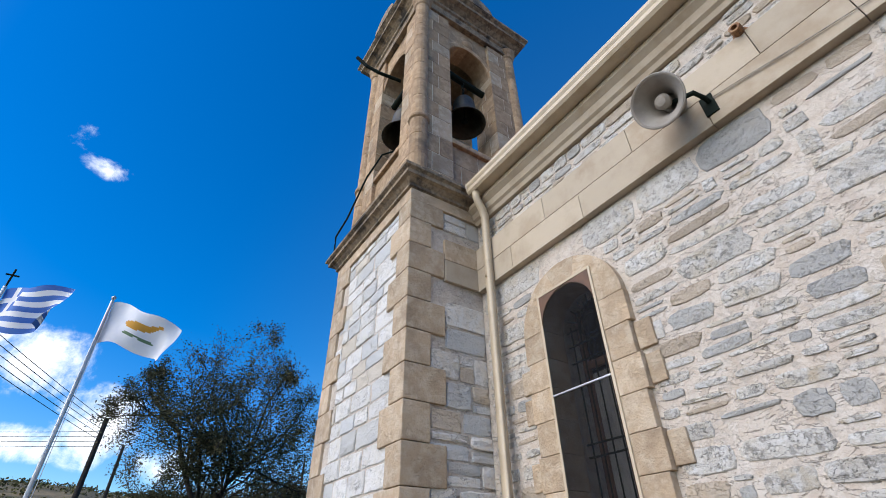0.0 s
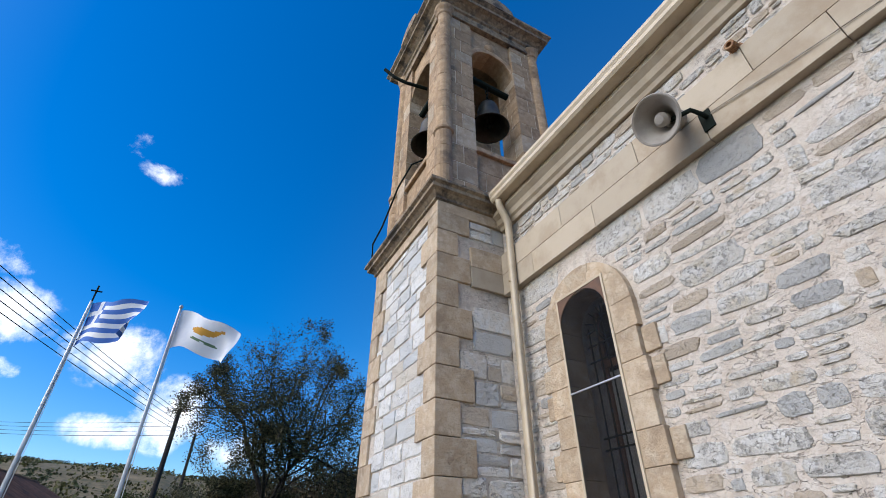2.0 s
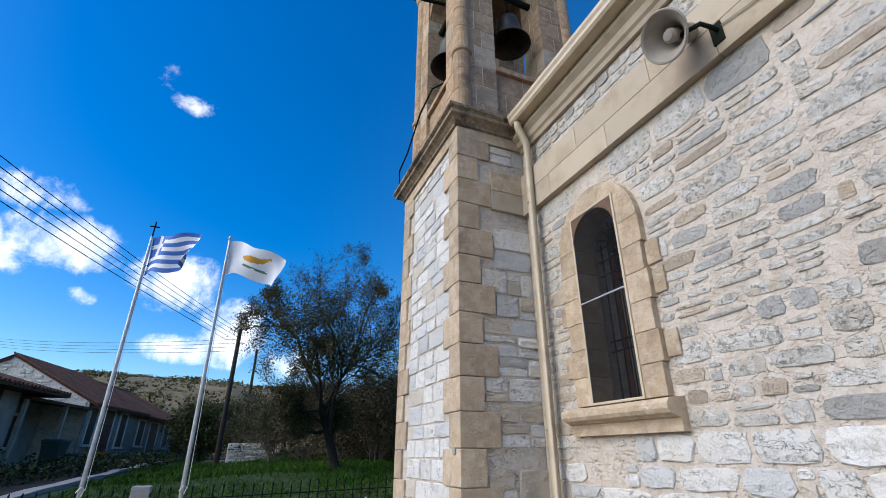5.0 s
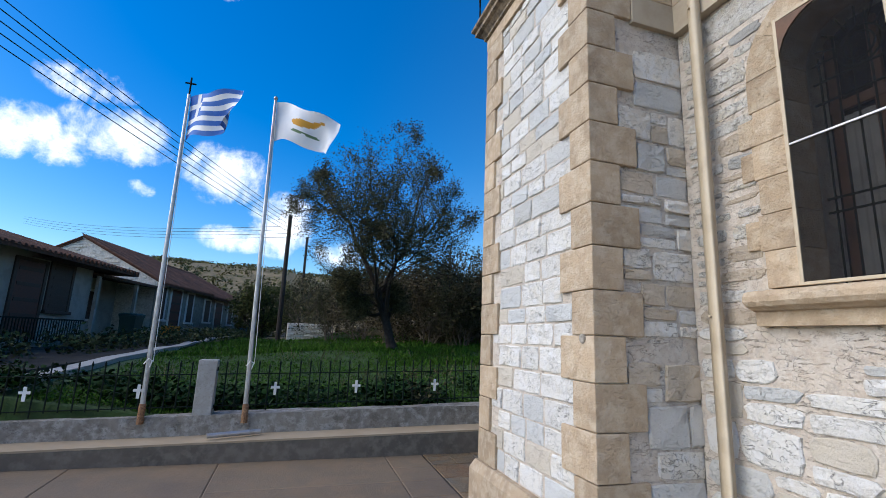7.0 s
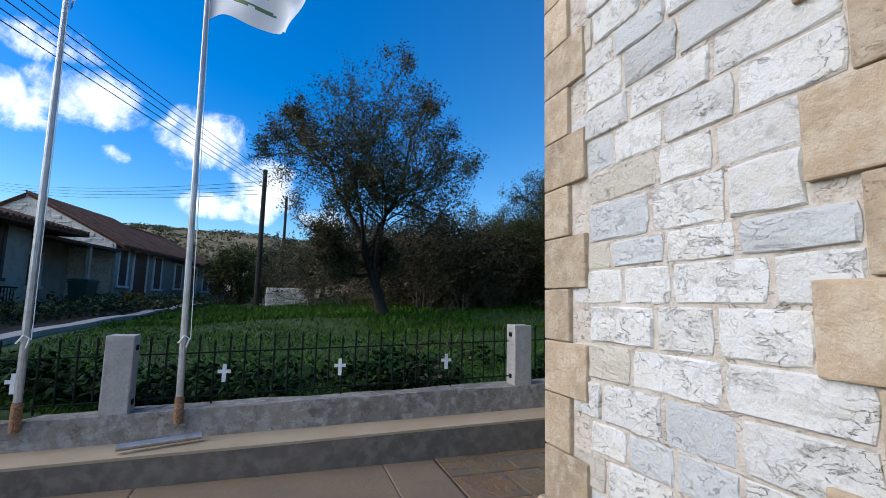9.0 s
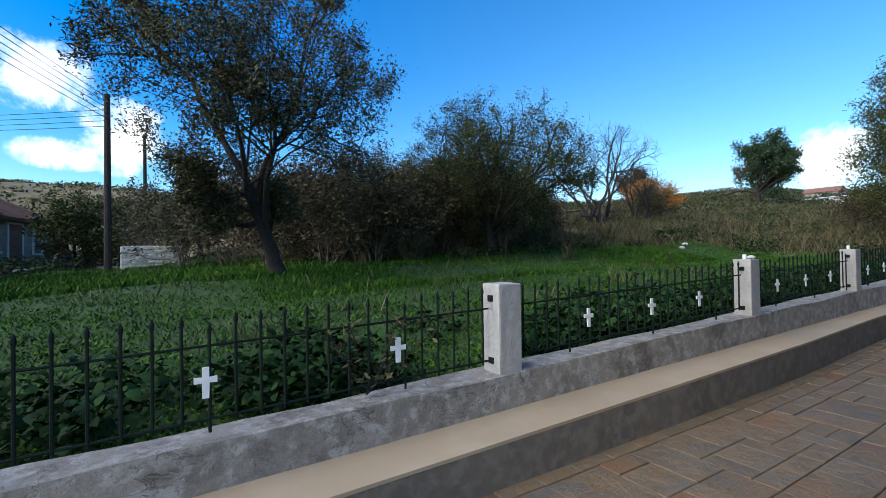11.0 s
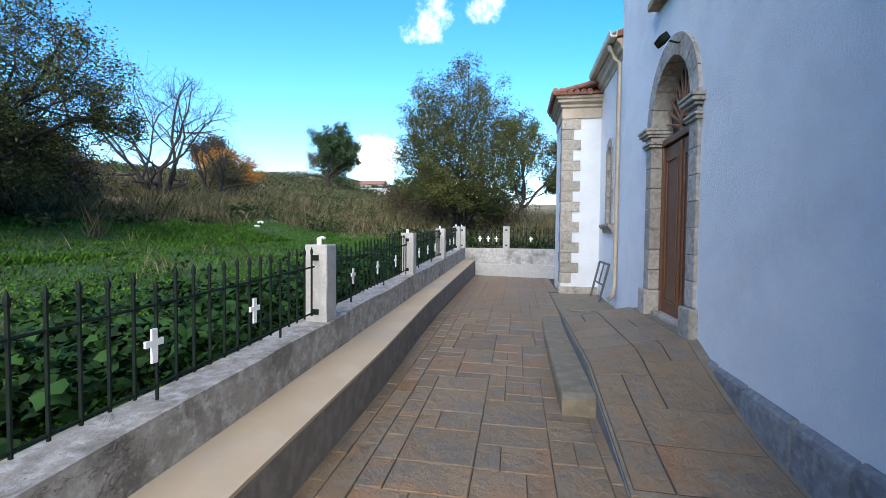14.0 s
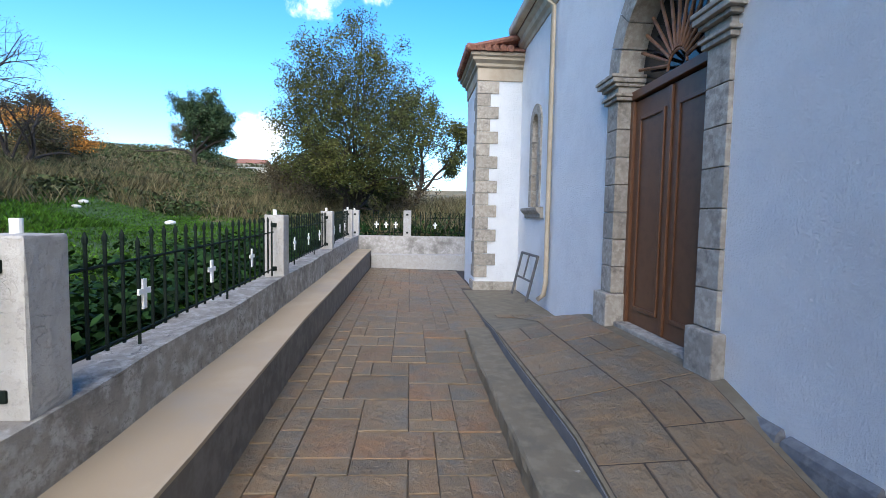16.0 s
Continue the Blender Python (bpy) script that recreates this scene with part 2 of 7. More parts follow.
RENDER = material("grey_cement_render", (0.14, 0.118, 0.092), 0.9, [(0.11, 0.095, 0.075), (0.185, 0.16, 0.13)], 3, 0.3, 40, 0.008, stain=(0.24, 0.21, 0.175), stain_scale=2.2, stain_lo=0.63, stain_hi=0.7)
JOINT = material("dark_joint", (0.05, 0.037, 0.026), 0.9, [(0.035, 0.027, 0.02)], 6, 0.3, 60, 0.005)
PAVE = material("stamped_concrete", (0.195, 0.145, 0.09), 0.42, [(0.15, 0.13, 0.1), (0.21, 0.142, 0.08)], 2.0, 1.0, 9, 0.04, stain=(0.235, 0.13, 0.066), stain_scale=0.8, rnd=0.1, spec=0.2, stain_lo=0.52, stain_hi=0.7, crack=0.6, crack_scale=9, crack_dark=0.45, crack_flat=1, patch=0.5)
PAVEW = material("smooth_stamped_concrete", (0.19, 0.142, 0.092), 0.6, [(0.17, 0.13, 0.088), (0.21, 0.15, 0.095)], 1.2, 0.4, 20, 0.015, stain=(0.15, 0.112, 0.08), stain_scale=0.5, rnd=0.05, spec=0.3)
IRON = material("black_green_iron", (0.008, 0.014, 0.011), 0.7, [(0.011, 0.017, 0.013)], 20, 0.2, 120, 0.002, spec=0.1)
GALV = material("galvanised_steel", (0.5, 0.5, 0.5), 0.4, [(0.4, 0.39, 0.38)], 10, 0.1, 100, 0.002, metal=0.7)
WHITE = material("white_paint", (0.78, 0.78, 0.76), 0.6, [(0.7, 0.69, 0.66)], 15, 0.1, 100, 0.002)
CREAM = material("cream_painted_metal", (0.53, 0.44, 0.31), 0.45, [(0.46, 0.375, 0.26)], 6, 0.05, 100, 0.002)
DOORWOOD = material("brown_painted_door", (0.14, 0.062, 0.028), 0.45, [(0.115, 0.05, 0.023)], 12, 0.08, 90, 0.002)
OLDWOOD = material("old_brown_wood", (0.13, 0.06, 0.03), 0.6, [(0.09, 0.045, 0.024)], 12, 0.3, 60, 0.004)
BRONZE = material("dark_bronze", (0.055, 0.05, 0.04), 0.5, [(0.08, 0.085, 0.07)], 9, 0.2, 50, 0.004, metal=0.6)
TILE = material("clay_tile", (0.22, 0.085, 0.055), 0.85, [(0.15, 0.065, 0.045), (0.3, 0.14, 0.09)], 9, 0.4, 60, 0.006, stain=(0.1, 0.07, 0.055), stain_scale=3, rnd=0.2)
BARK = material("dark_bark", (0.022, 0.017, 0.013), 0.95, [(0.038, 0.031, 0.025)], 14, 0.8, 40, 0.02)


def leafy(name, a, c, rough=0.75):
    m = material(name, a, rough, [c], 1.3, 0.0, rnd=0.65, spec=0.12)
    return m


SOIL = material("grassy_soil", (0.026, 0.062, 0.009), 0.95, [(0.02, 0.042, 0.009), (0.036, 0.068, 0.013)], 2.2, 0.6, 12, 0.05)
HILL = material("dry_hillside", (0.13, 0.1, 0.042), 0.95, [(0.21, 0.15, 0.07), (0.08, 0.072, 0.028)], 0.14, 0.6, 0.8, 0.5, stain=(0.28, 0.2, 0.1), stain_scale=0.05)
# ---------- builders ----------


def mesh_of(name, bm, mat):
    me = bpy.data.meshes.new(name)
    bm.normal_update()
    bm.to_mesh(me)
    bm.free()
    if mat:
        me.materials.append(mat)
    return me


def part(name, bm, mat, parent=None, label="", at=None):
    """Links a bmesh as one mesh object, under parent if given."""
    ob = new(name, bm if isinstance(bm, bpy.types.Mesh) else mesh_of(name, bm, mat))
    if at is not None:
        ob.matrix_basis = at
    if parent is not None:
        ob.parent = parent
    if label:
        ob["label"] = label
    return ob


def thing(name, label, category, group="", kind="", at=(0, 0, 0), rz=0):
    ob = new(name)
    ob.empty_display_size = 0.1
    ob.matrix_basis = pose(*at, 0, 0, rz)
    return tagged(ob, label, category, group, kind)


def box(bm, x0, x1, y0, y1, z0, z1, bev=0.0):
    v = [bm.verts.new(p) for p in ((x0, y0, z0), (x1, y0, z0), (x1, y1, z0), (x0, y1, z0), (x0, y0, z1), (x1, y0, z1), (x1, y1, z1), (x0, y1, z1))]
    fs = [bm.faces.new([v[i] for i in q]) for q in ((3, 2, 1, 0), (4, 5, 6, 7), (0, 1, 5, 4), (1, 2, 6, 5), (2, 3, 7, 6), (3, 0, 4, 7))]
    if bev:
        es = list({e for f in fs for e in f.edges})
        bmesh.ops.bevel(bm, geom=es, offset=bev, segments=2, affect="EDGES", profile=0.6)
    return bm


def boxm(*a, bev=0.0):
    return box(bmesh.new(), *a, bev=bev)


def rings(bm, loops, caps=True, closed=True):
    """Skin between loops of equal length."""
    vs = [[bm.verts.new(p) for p in lp] for lp in loops]
    k = len(vs[0])
    for a, b in zip(vs, vs[1:]):
        for i in range(k if closed else k - 1):
            j = (i + 1) % k
            bm.faces.new((a[i], a[j], b[j], b[i]))
    if caps and closed:
        bm.faces.new(vs[0][::-1])
        bm.faces.new(vs[-1])
    return bm


def rect_ring(x0, x1, y0, y1, o, z):
    return [(x0 - o, y0 - o, z), (x1 + o, y0 - o, z), (x1 + o, y1 + o, z), (x0 - o, y1 + o, z)]


def moulding(x0, x1, y0, y1, profile):
    """A solid cornice round a rectangle: profile of (overhang, z), from below upwards."""
    return rings(bmesh.new(), [rect_ring(x0, x1, y0, y1, o, z) for o, z in profile])


def turned(profile, k=24, at=(0, 0, 0), caps=True):
    bm = bmesh.new()
    return rings(bm, [[(at[0] + r * math.cos(2 * math.pi * i / k), at[1] + r * math.sin(2 * math.pi * i / k), at[2] + z) for i in range(k)] for r, z in profile], caps)


def tube(points, r, k=8, r_end=None):
    """A round bar along points."""
    bm = bmesh.new()
    pts = [Vector(p) for p in points]
    loops = []
    n = len(pts)
    for i, p in enumerate(pts):
        d = (pts[min(i + 1, n - 1)] - pts[max(i - 1, 0)]).normalized()
        s = d.cross(Vector((0, 0, 1)) if abs(d.z) < 0.9 else Vector((1, 0, 0))).normalized()
        u = s.cross(d)
        rr = r if r_end is None else r + (r_end - r) * i / (n - 1)
        loops.append([p + rr * (math.cos(2 * math.pi * j / k) * s + math.sin(2 * math.pi * j / k) * u) for j in range(k)])
    return rings(bm, loops)


def extrude_xz(pts, y0, y1):
    """A slab with an outline in x and z."""
    return rings(bmesh.new(), [[(x, y0, z) for x, z in pts], [(x, y1, z) for x, z in pts]])


def extrude_yz(pts, x0, x1):
    return rings(bmesh.new(), [[(x0, y, z) for y, z in pts], [(x1, y, z) for y, z in pts]])


def smooth(ob):
    for p in ob.data.polygons:
        p.use_smooth = True
    return ob


def floor_z(x):
    return float(np.interp(x, (-12, 0, 5, 7, 8.5, 10.5, 14, 18), (-0.1, -0.08, -0.05, -0.02, 0.02, 0.09, 0.12, 0.13)))


def floor_at(x, y):
    """The yard falls a little from the fence towards the church."""
    return floor_z(x) - 0.025 * min(max(6.9 - y, 0), 2.4)


def wall_top(x):
    return 0.43 + 0.0305 * x


def ledge_front(x):
    return float(np.interp(x, (7.0, 9.5, 17.3), (6.885, 6.955, 6.955)))


def ledge_top(x):
    return 0.175 + 0.024 * x


def ground_z(x, y):
    """The field behind the fence and the hills, outside the courtyard."""
    base = 0.3 + 0.028 * min(max(x, -6), 18)
    if x < -1:
        k = min(1, (-1 - x) / 2.5)
        base = base * (1 - k) + k * min(0.6 + 0.022 * max(y - 8, 0), 1.0)
    f = min(max((x - 1) / 16, 0), 1)
    z = base + (0.1 if x > -1 else max(0.0, 0.1 - 0.04 * (-1 - x))) * min(max(y - 7.5, 0), 6.5)
    z += (0.012 + 0.17 * f) * min(max(y - 14, 0), 14) + 0.012 * f * min(max(y - 28, 0), 60)
    z += 0.1 * min(max(x - 18, 0), 40)
    r = math.hypot(x, y)
    far = 0.03 + 0.155 * min(1, max(0, (0.42 - math.atan2(x, max(y, 0.01))) / 0.45))
    far *= 0.55 + 0.45 * min(1, max(0, (math.atan2(x, max(y, 0.01)) + 0.62) / 0.36))
    if y > 0:
        z += far * min(max(r - 80, 0), 330) * (0.86 + 0.28 * noise.noise((x / 160, y / 160, 0)))
    z += 0.1 * noise.noise((x / 2.2, y / 2.2, 3)) * min(1, max(0, (y - 8) / 4)) + (0.5 * noise.noise((x / 9, y / 9, 5)) if y > 24 else 0)
    return z


def courtyard(x, y):
    return -13 < x < 17.72 and y < 7.45 and y > -14
# ---------- ground ----------
def steps_out(a, n=26, k=1.28, d=0.4):
    out_, x = [], a
    for _ in range(n):
        x += d
        d *= k
        out_.append(x)
    return out_


gx = sorted([-v for v in steps_out(14)] + [-13.01, -13] + [i * 0.3 for i in range(-46, 82) if i != 59] + [17.71, 17.73] + steps_out(24.6))
gy = sorted([-v for v in steps_out(14.2)] + [-14.01, -14] + [i * 1.0 for i in range(-13, 7)] + [7.44, 7.46] + [7.7 + i * 0.3 for i in range(70)] + steps_out(28.8))
gbm = bmesh.new()
gv = [[gbm.verts.new((x, y, -0.4 if courtyard(x, y) else ground_z(x, y))) for y in gy] for x in gx]
for i in range(len(gx) - 1):
    for j in range(len(gy) - 1):
        fc = gbm.faces.new((gv[i][j], gv[i + 1][j], gv[i + 1][j + 1], gv[i][j + 1]))
        fc.material_index = 1 if math.hypot(gx[i], gy[j]) > 44 or gx[i] > 19.5 + 3 * noise.noise((gx[i] / 4, gy[j] / 4, 2)) or gy[j] > (27 if gx[i] < 3 else 18.5) + 4 * noise.noise((gx[i] / 6, gy[j] / 6, 1)) else 0
ground = smooth(part("ground", gbm, SOIL))
ground.data.materials.append(HILL)
tagged(ground, "rough grassy field rising to hills", "ground", kind="structure")

# ---------- courtyard base, ledge, low wall ----------
def slab_along_x(xs, y0, y1, low, high):
    front = y0 if callable(y0) else lambda x: y0
    return rings(bmesh.new(), [[(x, front(x), low(x)), (x, y1, low(x)), (x, y1, high(x)), (x, front(x), high(x))] for x in xs])


XS = [-13, -8, -4, 0, 3, 5, 7, 8.5, 9.5, 10.5, 12, 14, 16, 17.3]
floor = tagged(part("floor", rings(bmesh.new(), [[(x, -14, -0.39), (x, 7.05, -0.39), (x, 7.05, floor_at(x, 6.9) - 0.008), (x, 4.5, floor_at(x, 4.5) - 0.008), (x, -14, floor_at(x, 4.5) - 0.008)] for x in XS + [17.7]]), JOINT), "brown stamped concrete paving with dark joints", "paving", kind="structure")
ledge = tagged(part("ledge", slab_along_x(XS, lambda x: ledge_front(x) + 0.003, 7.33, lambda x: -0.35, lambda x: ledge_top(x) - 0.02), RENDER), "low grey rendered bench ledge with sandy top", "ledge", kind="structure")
part("ledge_top", slab_along_x(XS, ledge_front, 7.325, lambda x: ledge_top(x) - 0.019, lambda x: ledge_top(x) + 0.004), LEDGE, ledge, "sandy beige screed top")
WX = [-13 + 0.5 * i for i in range(62)]
random.seed(3)
wallbm = slab_along_x(WX, 7.312, 7.6, lambda x: -0.35, wall_top)
for v in wallbm.verts:
    if v.co.z > 0:
        v.co.z += random.uniform(-0.012, 0.012)
        v.co.y += random.uniform(-0.008, 0.008)
low_wall = tagged(part("wall_low", wallbm, WALLCON), "low stained concrete boundary wall", "low wall", kind="structure")
# end wall across the yard
endw = boxm(17.45, 17.7, -14, 7.33, -0.35, 0.95, bev=0.012)
tagged(part("wall_end", endw, CONCRETE), "pale concrete boundary wall across the yard", "low wall", kind="structure")
tagged(part("ledge_end", boxm(17.1, 17.445, -14, 6.94, -0.3, 0.47, bev=0.02), PALECON), "pale concrete bench ledge along the end wall", "ledge", kind="structure")

# ---------- fence ----------
PILLARS = [-9.0, -5.1, -1.19, 2.88, 6.81, 10.27, 13.5, 16.4]


def pillar_mesh():
    bm = boxm(-0.112, 0.112, -0.105, 0.105, 0, 0.7, bev=0.012)
    random.seed(5)
    bmesh.ops.subdivide_edges(bm, edges=[e for e in bm.edges if e.calc_length() > 0.15], cuts=3, use_grid_fill=True)
    for v in bm.verts:
        v.co += Vector((random.uniform(-1, 1), random.uniform(-1, 1), random.uniform(-1, 1))) * 0.0025
    return mesh_of("fence_pillar", bm, PALECON)


PILLAR = pillar_mesh()
PVC = mesh_of("pipe_stub", turned([(0.022, 0), (0.022, 0.065), (0.017, 0.065), (0.017, 0.02)], 12), WHITE)


def fence_pillar(x, y, z0, stub=True):
    p = tagged(part("fence_pillar", PILLAR, None, at=pose(x, y, z0)), "rough pale concrete fence pillar on low wall", "pillar", "fence pillars")
    for s in (-1, 1):
        for z in (0.1, 0.585):
            part("bracket", boxm(s * 0.111 - 0.012, s * 0.111 + 0.012, -0.03, 0.03, z - 0.025, z + 0.025, bev=0.006), IRON, p, "rusty black iron socket")
    if stub:
        part("pipe_stub", PVC, None, p, "white plastic pipe stub", at=pose(0.03, 0.03, 0.695))
    return p


SPIKE = mesh_of("bar", rings(bmesh.new(), [[(r * math.cos(a), r * math.sin(a), z) for a in [i * math.pi / 3 for i in range(6)]] for r, z in ((0.009, 0.03), (0.009, 0.575), (0.0125, 0.583), (0.0125, 0.605), (0.002, 0.635))]), IRON)


def cross_mesh():
    pts = [(-0.017, -0.085), (0.017, -0.085), (0.019, 0), (0.058, -0.002), (0.058, 0.032), (0.018, 0.03), (0.017, 0.085), (-0.017, 0.085), (-0.018, 0.03), (-0.058, 0.032), (-0.058, -0.002), (-0.019, 0)]
    return mesh_of("white_cross", extrude_xz(pts, -0.006, 0.006), WHITE)


CROSS = cross_mesh()


def fence_panel(p0, p1, crosses):
    """A panel of bars between two pillars; p0, p1: (x, y, z of the wall's top)."""
    a, b = Vector(p0), Vector(p1)
    d = b - a
    ang = math.degrees(math.atan2(d.y, d.x))
    length = math.hypot(d.x, d.y)
    f = thing("fence_panel", "black iron fence panel of spiked bars with small white crosses", "fence", "fence panels", at=a, rz=ang)
    slope = d.z / length
    for z in (0.095, 0.5):
        part("rail", tube([(0, 0, z), (length, 0, z + d.z)], 0.008, 6), IRON, f)
    n = int(length / 0.135)
    for i in range(n):
        x = (i + 0.6) * length / n
        part("bar", SPIKE, None, f, at=pose(x, 0, 0.04 + slope * x + (-0.05 if i % 9 == 4 else 0)))
    for c in crosses:
        x = c
        part("cross", CROSS, None, f, "small white painted cross", at=pose(x, -0.012, 0.3 + slope * x))
    return f


for x in PILLARS:
    fence_pillar(x, 7.435, wall_top(x) - 0.012, x > 5)
for a, b in zip(PILLARS, PILLARS[1:]):
    x0, x1 = a + 0.14, b - 0.14
    L = x1 - x0
    fence_panel((x0, 7.435, wall_top(x0)), (x1, 7.435, wall_top(x1)), [0.72, 1.82, 3.0] if a < 0 else [0.86, 1.81, 2.69] if a < 3 else [L * 0.21, L * 0.49, L * 0.77])
ENDP = [7.15, 6.0, 2.6, -1.0]
fence_pillar(17.5, 7.4, 0.93)
for y in ENDP[1:]:
    fence_pillar(17.57, y, 0.945, False)
for a, b in zip(ENDP, ENDP[1:]):
    L = a - b - 0.28
    fence_panel((17.57, a - 0.14, 0.945), (17.57, b + 0.14, 0.945), [L * 0.2, L * 0.5, L * 0.8])

# ---------- church: nave west wall ----------
NW_TOP = 4.86
# window opening in the west wall
WY, WHALF, WZ0, WSPR = 1.97, 0.255, 1.83, 3.145


def wall_with_arch(y0, y1, z0, z1, cy, half, oz0, spring, x0, x1, k=14):
    """A wall standing along y with an arched opening through it."""
    bm = bmesh.new()
    arch = [(cy + half * math.cos(math.pi * i / k), spring + half * math.sin(math.pi * i / k)) for i in range(k + 1)]
    right_, left_ = arch[: k // 2 + 1], arch[k // 2:]
    def poly(pts):
        a = [bm.verts.new((x0, *p)) for p in pts]
        b = [bm.verts.new((x1, *p)) for p in pts]
        bm.faces.new(a)
        bm.faces.new(b[::-1])
    poly([(y0, z0), (y1, z0), (y1, oz0), (y0, oz0)])
    poly([(cy + half, oz0), (y1, oz0), (y1, z1), (cy, z1)] + right_[::-1])
    poly([(cy - half, oz0)] + left_[::-1] + [(cy, z1), (y0, z1), (y0, oz0)])
    ring = [(cy + half, oz0)] + arch + [(cy - half, oz0)]
    a = [bm.verts.new((x0, *p)) for p in ring]
    b = [bm.verts.new((x1, *p)) for p in ring]
    for i in range(len(ring)):
        j = (i + 1) % len(ring)
        bm.faces.new((a[i], a[j], b[j], b[i]))
    return bm


wall_west = tagged(part("wall_west", wall_with_arch(-12, 2.99, -0.3, NW_TOP, WY, WHALF + 0.04, WZ0 - 0.04, WSPR, 2.44, 3.0), MORTAR), "pale rubble stone church wall with pinkish mortar", "wall", kind="structure")


def stone_variants(name, mat, count, seed, rough=0.12):
    """Unit stones (1 x 1 in y and z, facing -x) with chipped outlines and a broken face."""
    rs = random.Random(seed)
    made = []
    for _ in range(count):
        bm = bmesh.new()
        side = [-0.5, -0.2, 0.15]
        outline = [(a, -0.5) for a in side] + [(0.5, a) for a in side] + [(-a, 0.5) for a in side] + [(-0.5, -a) for a in side]
        pts = []
        for y, z in outline:
            cut = rs.uniform(0.1, 1.0) * rough if abs(abs(y) - abs(z)) < 0.01 else 0
            pull = 1.0
            if rough > 0.14:
                a = math.atan2(z, y)
                pull = 0.53 / math.hypot(y, z) / (abs(math.cos(a)) ** 5 + abs(math.sin(a)) ** 5) ** 0.2
                cut = 0
            pts.append((y * pull * (1 - cut - rs.uniform(0, rough)), z * pull * (1 - cut - rs.uniform(0, rough))))
        base = [bm.verts.new((0.8, y, z)) for y, z in pts]
        edge = [bm.verts.new((-0.45 + rs.uniform(-0.3, 0.2), y * 0.985, z * 0.985)) for y, z in pts]
        face = [bm.verts.new((-0.9 + rs.uniform(-0.45, 0.35), y * 0.93 + rs.uniform(-.02, .02), z * 0.9 + rs.uniform(-.02, .02))) for y, z in pts]
        inner = [bm.verts.new((-1 + rs.uniform(-0.5, 0.3), pts[i][0] * 0.4, pts[i][1] * 0.4)) for i in (1, 4, 7, 10)]
        for i in range(12):
            j = (i + 1) % 12
            bm.faces.new((base[j], base[i], edge[i], edge[j]))
            bm.faces.new((edge[j], edge[i], face[i], face[j]))
        for q in range(4):
            i = q * 3 + 1
            bm.faces.new((face[i], face[i - 1], inner[q]))
            bm.faces.new((face[(i + 1) % 12], face[i], inner[q]))
            bm.faces.new((face[(i + 2) % 12], face[(i + 1) % 12], inner[q], inner[(q + 1) % 4]))
        bm.faces.new(inner[::-1])
        bmesh.ops.recalc_face_normals(bm, faces=bm.faces[:])
        made.append(mesh_of(name, bm, mat))
    return made


# ashlar band, eaves and gutter
band = tagged(thing("string_course", "smooth beige ashlar band along the church wall", "string course", kind="structure"), "smooth beige ashlar band along the church wall")
random.seed(8)
for z0, z1, off in ((3.815, 4.052, 0.0), (4.056, 4.3, 0.45)):
    y = 2.96
    first = True
    while y > -6:
        ln = random.uniform(0.75, 1.05) if not first else 0.5 + off
        first = False
        part("block", boxm(2.375, 2.47, y - ln + 0.004, y, z0, z1, bev=0.004), BANDSTONE, band)
        y -= ln
EAVE = [(2.42, 4.62), (2.40, 4.62), (2.385, 4.66), (2.36, 4.68), (2.345, 4.74), (2.30, 4.78), (2.30, 4.83), (2.62, 4.83), (2.62, 4.62)]
tagged(part("eave_moulding", rings(bmesh.new(), [[(x, y, z) for x, z in EAVE] for y in (-12, 2.96)]), BANDSTONE), "beige moulded stone eave under the gutter", "eave", kind="structure")
GUT = [(2.31, 4.835), (2.19, 4.835), (2.17, 4.86), (2.17, 4.9), (2.155, 4.93), (2.155, 4.965), (2.17, 4.965), (2.19, 4.9), (2.2, 4.86), (2.29, 4.86), (2.29, 4.965), (2.31, 4.965)]
gutter = tagged(part("gutter", rings(bmesh.new(), [[(x, y, z) for x, z in GUT] for y in (-12, 2.78)]), CREAM), "cream painted metal gutter along the eave", "gutter")
part("end_cap", extrude_xz([(2.31, 4.83), (2.19, 4.83), (2.165, 4.86), (2.15, 4.93), (2.15, 4.97), (2.31, 4.97)], 2.78, 2.79), CREAM, gutter)


def downpipe(points, label, w=0.04, clips=()):
    d = tagged(part("downpipe", tube(points, w, 10), CREAM), label, "downpipe")
    for c in clips:
        part("clip", tube([(c[0] - 0.055, c[1], c[2]), (c[0] + 0.055, c[1], c[2])], 0.008, 6), CREAM, d)
    return smooth(d)


downpipe([(2.23, 2.72, 4.86), (2.23, 2.72, 4.78), (2.245, 2.72, 4.73), (2.3, 2.725, 4.64), (2.33, 2.73, 4.57), (2.335, 2.735, 4.5), (2.335, 2.735, 0.03), (2.3, 2.72, -0.03)], "cream metal downpipe on the church wall", clips=[(2.335, 2.735, 1.68), (2.335, 2.735, 3.85)])
# roof of the nave, rising behind the gutter
roof = part("roof_nave", rings(bmesh.new(), [[(2.25, y, 4.97), (6.93, y, 6.6), (11.5, y, 4.97), (11.5, y, 4.87), (6.93, y, 6.4), (2.45, y, 4.87)] for y in (-12, 3.87)]), TILE)
tagged(roof, "clay tiled church roof", "roof", kind="structure")

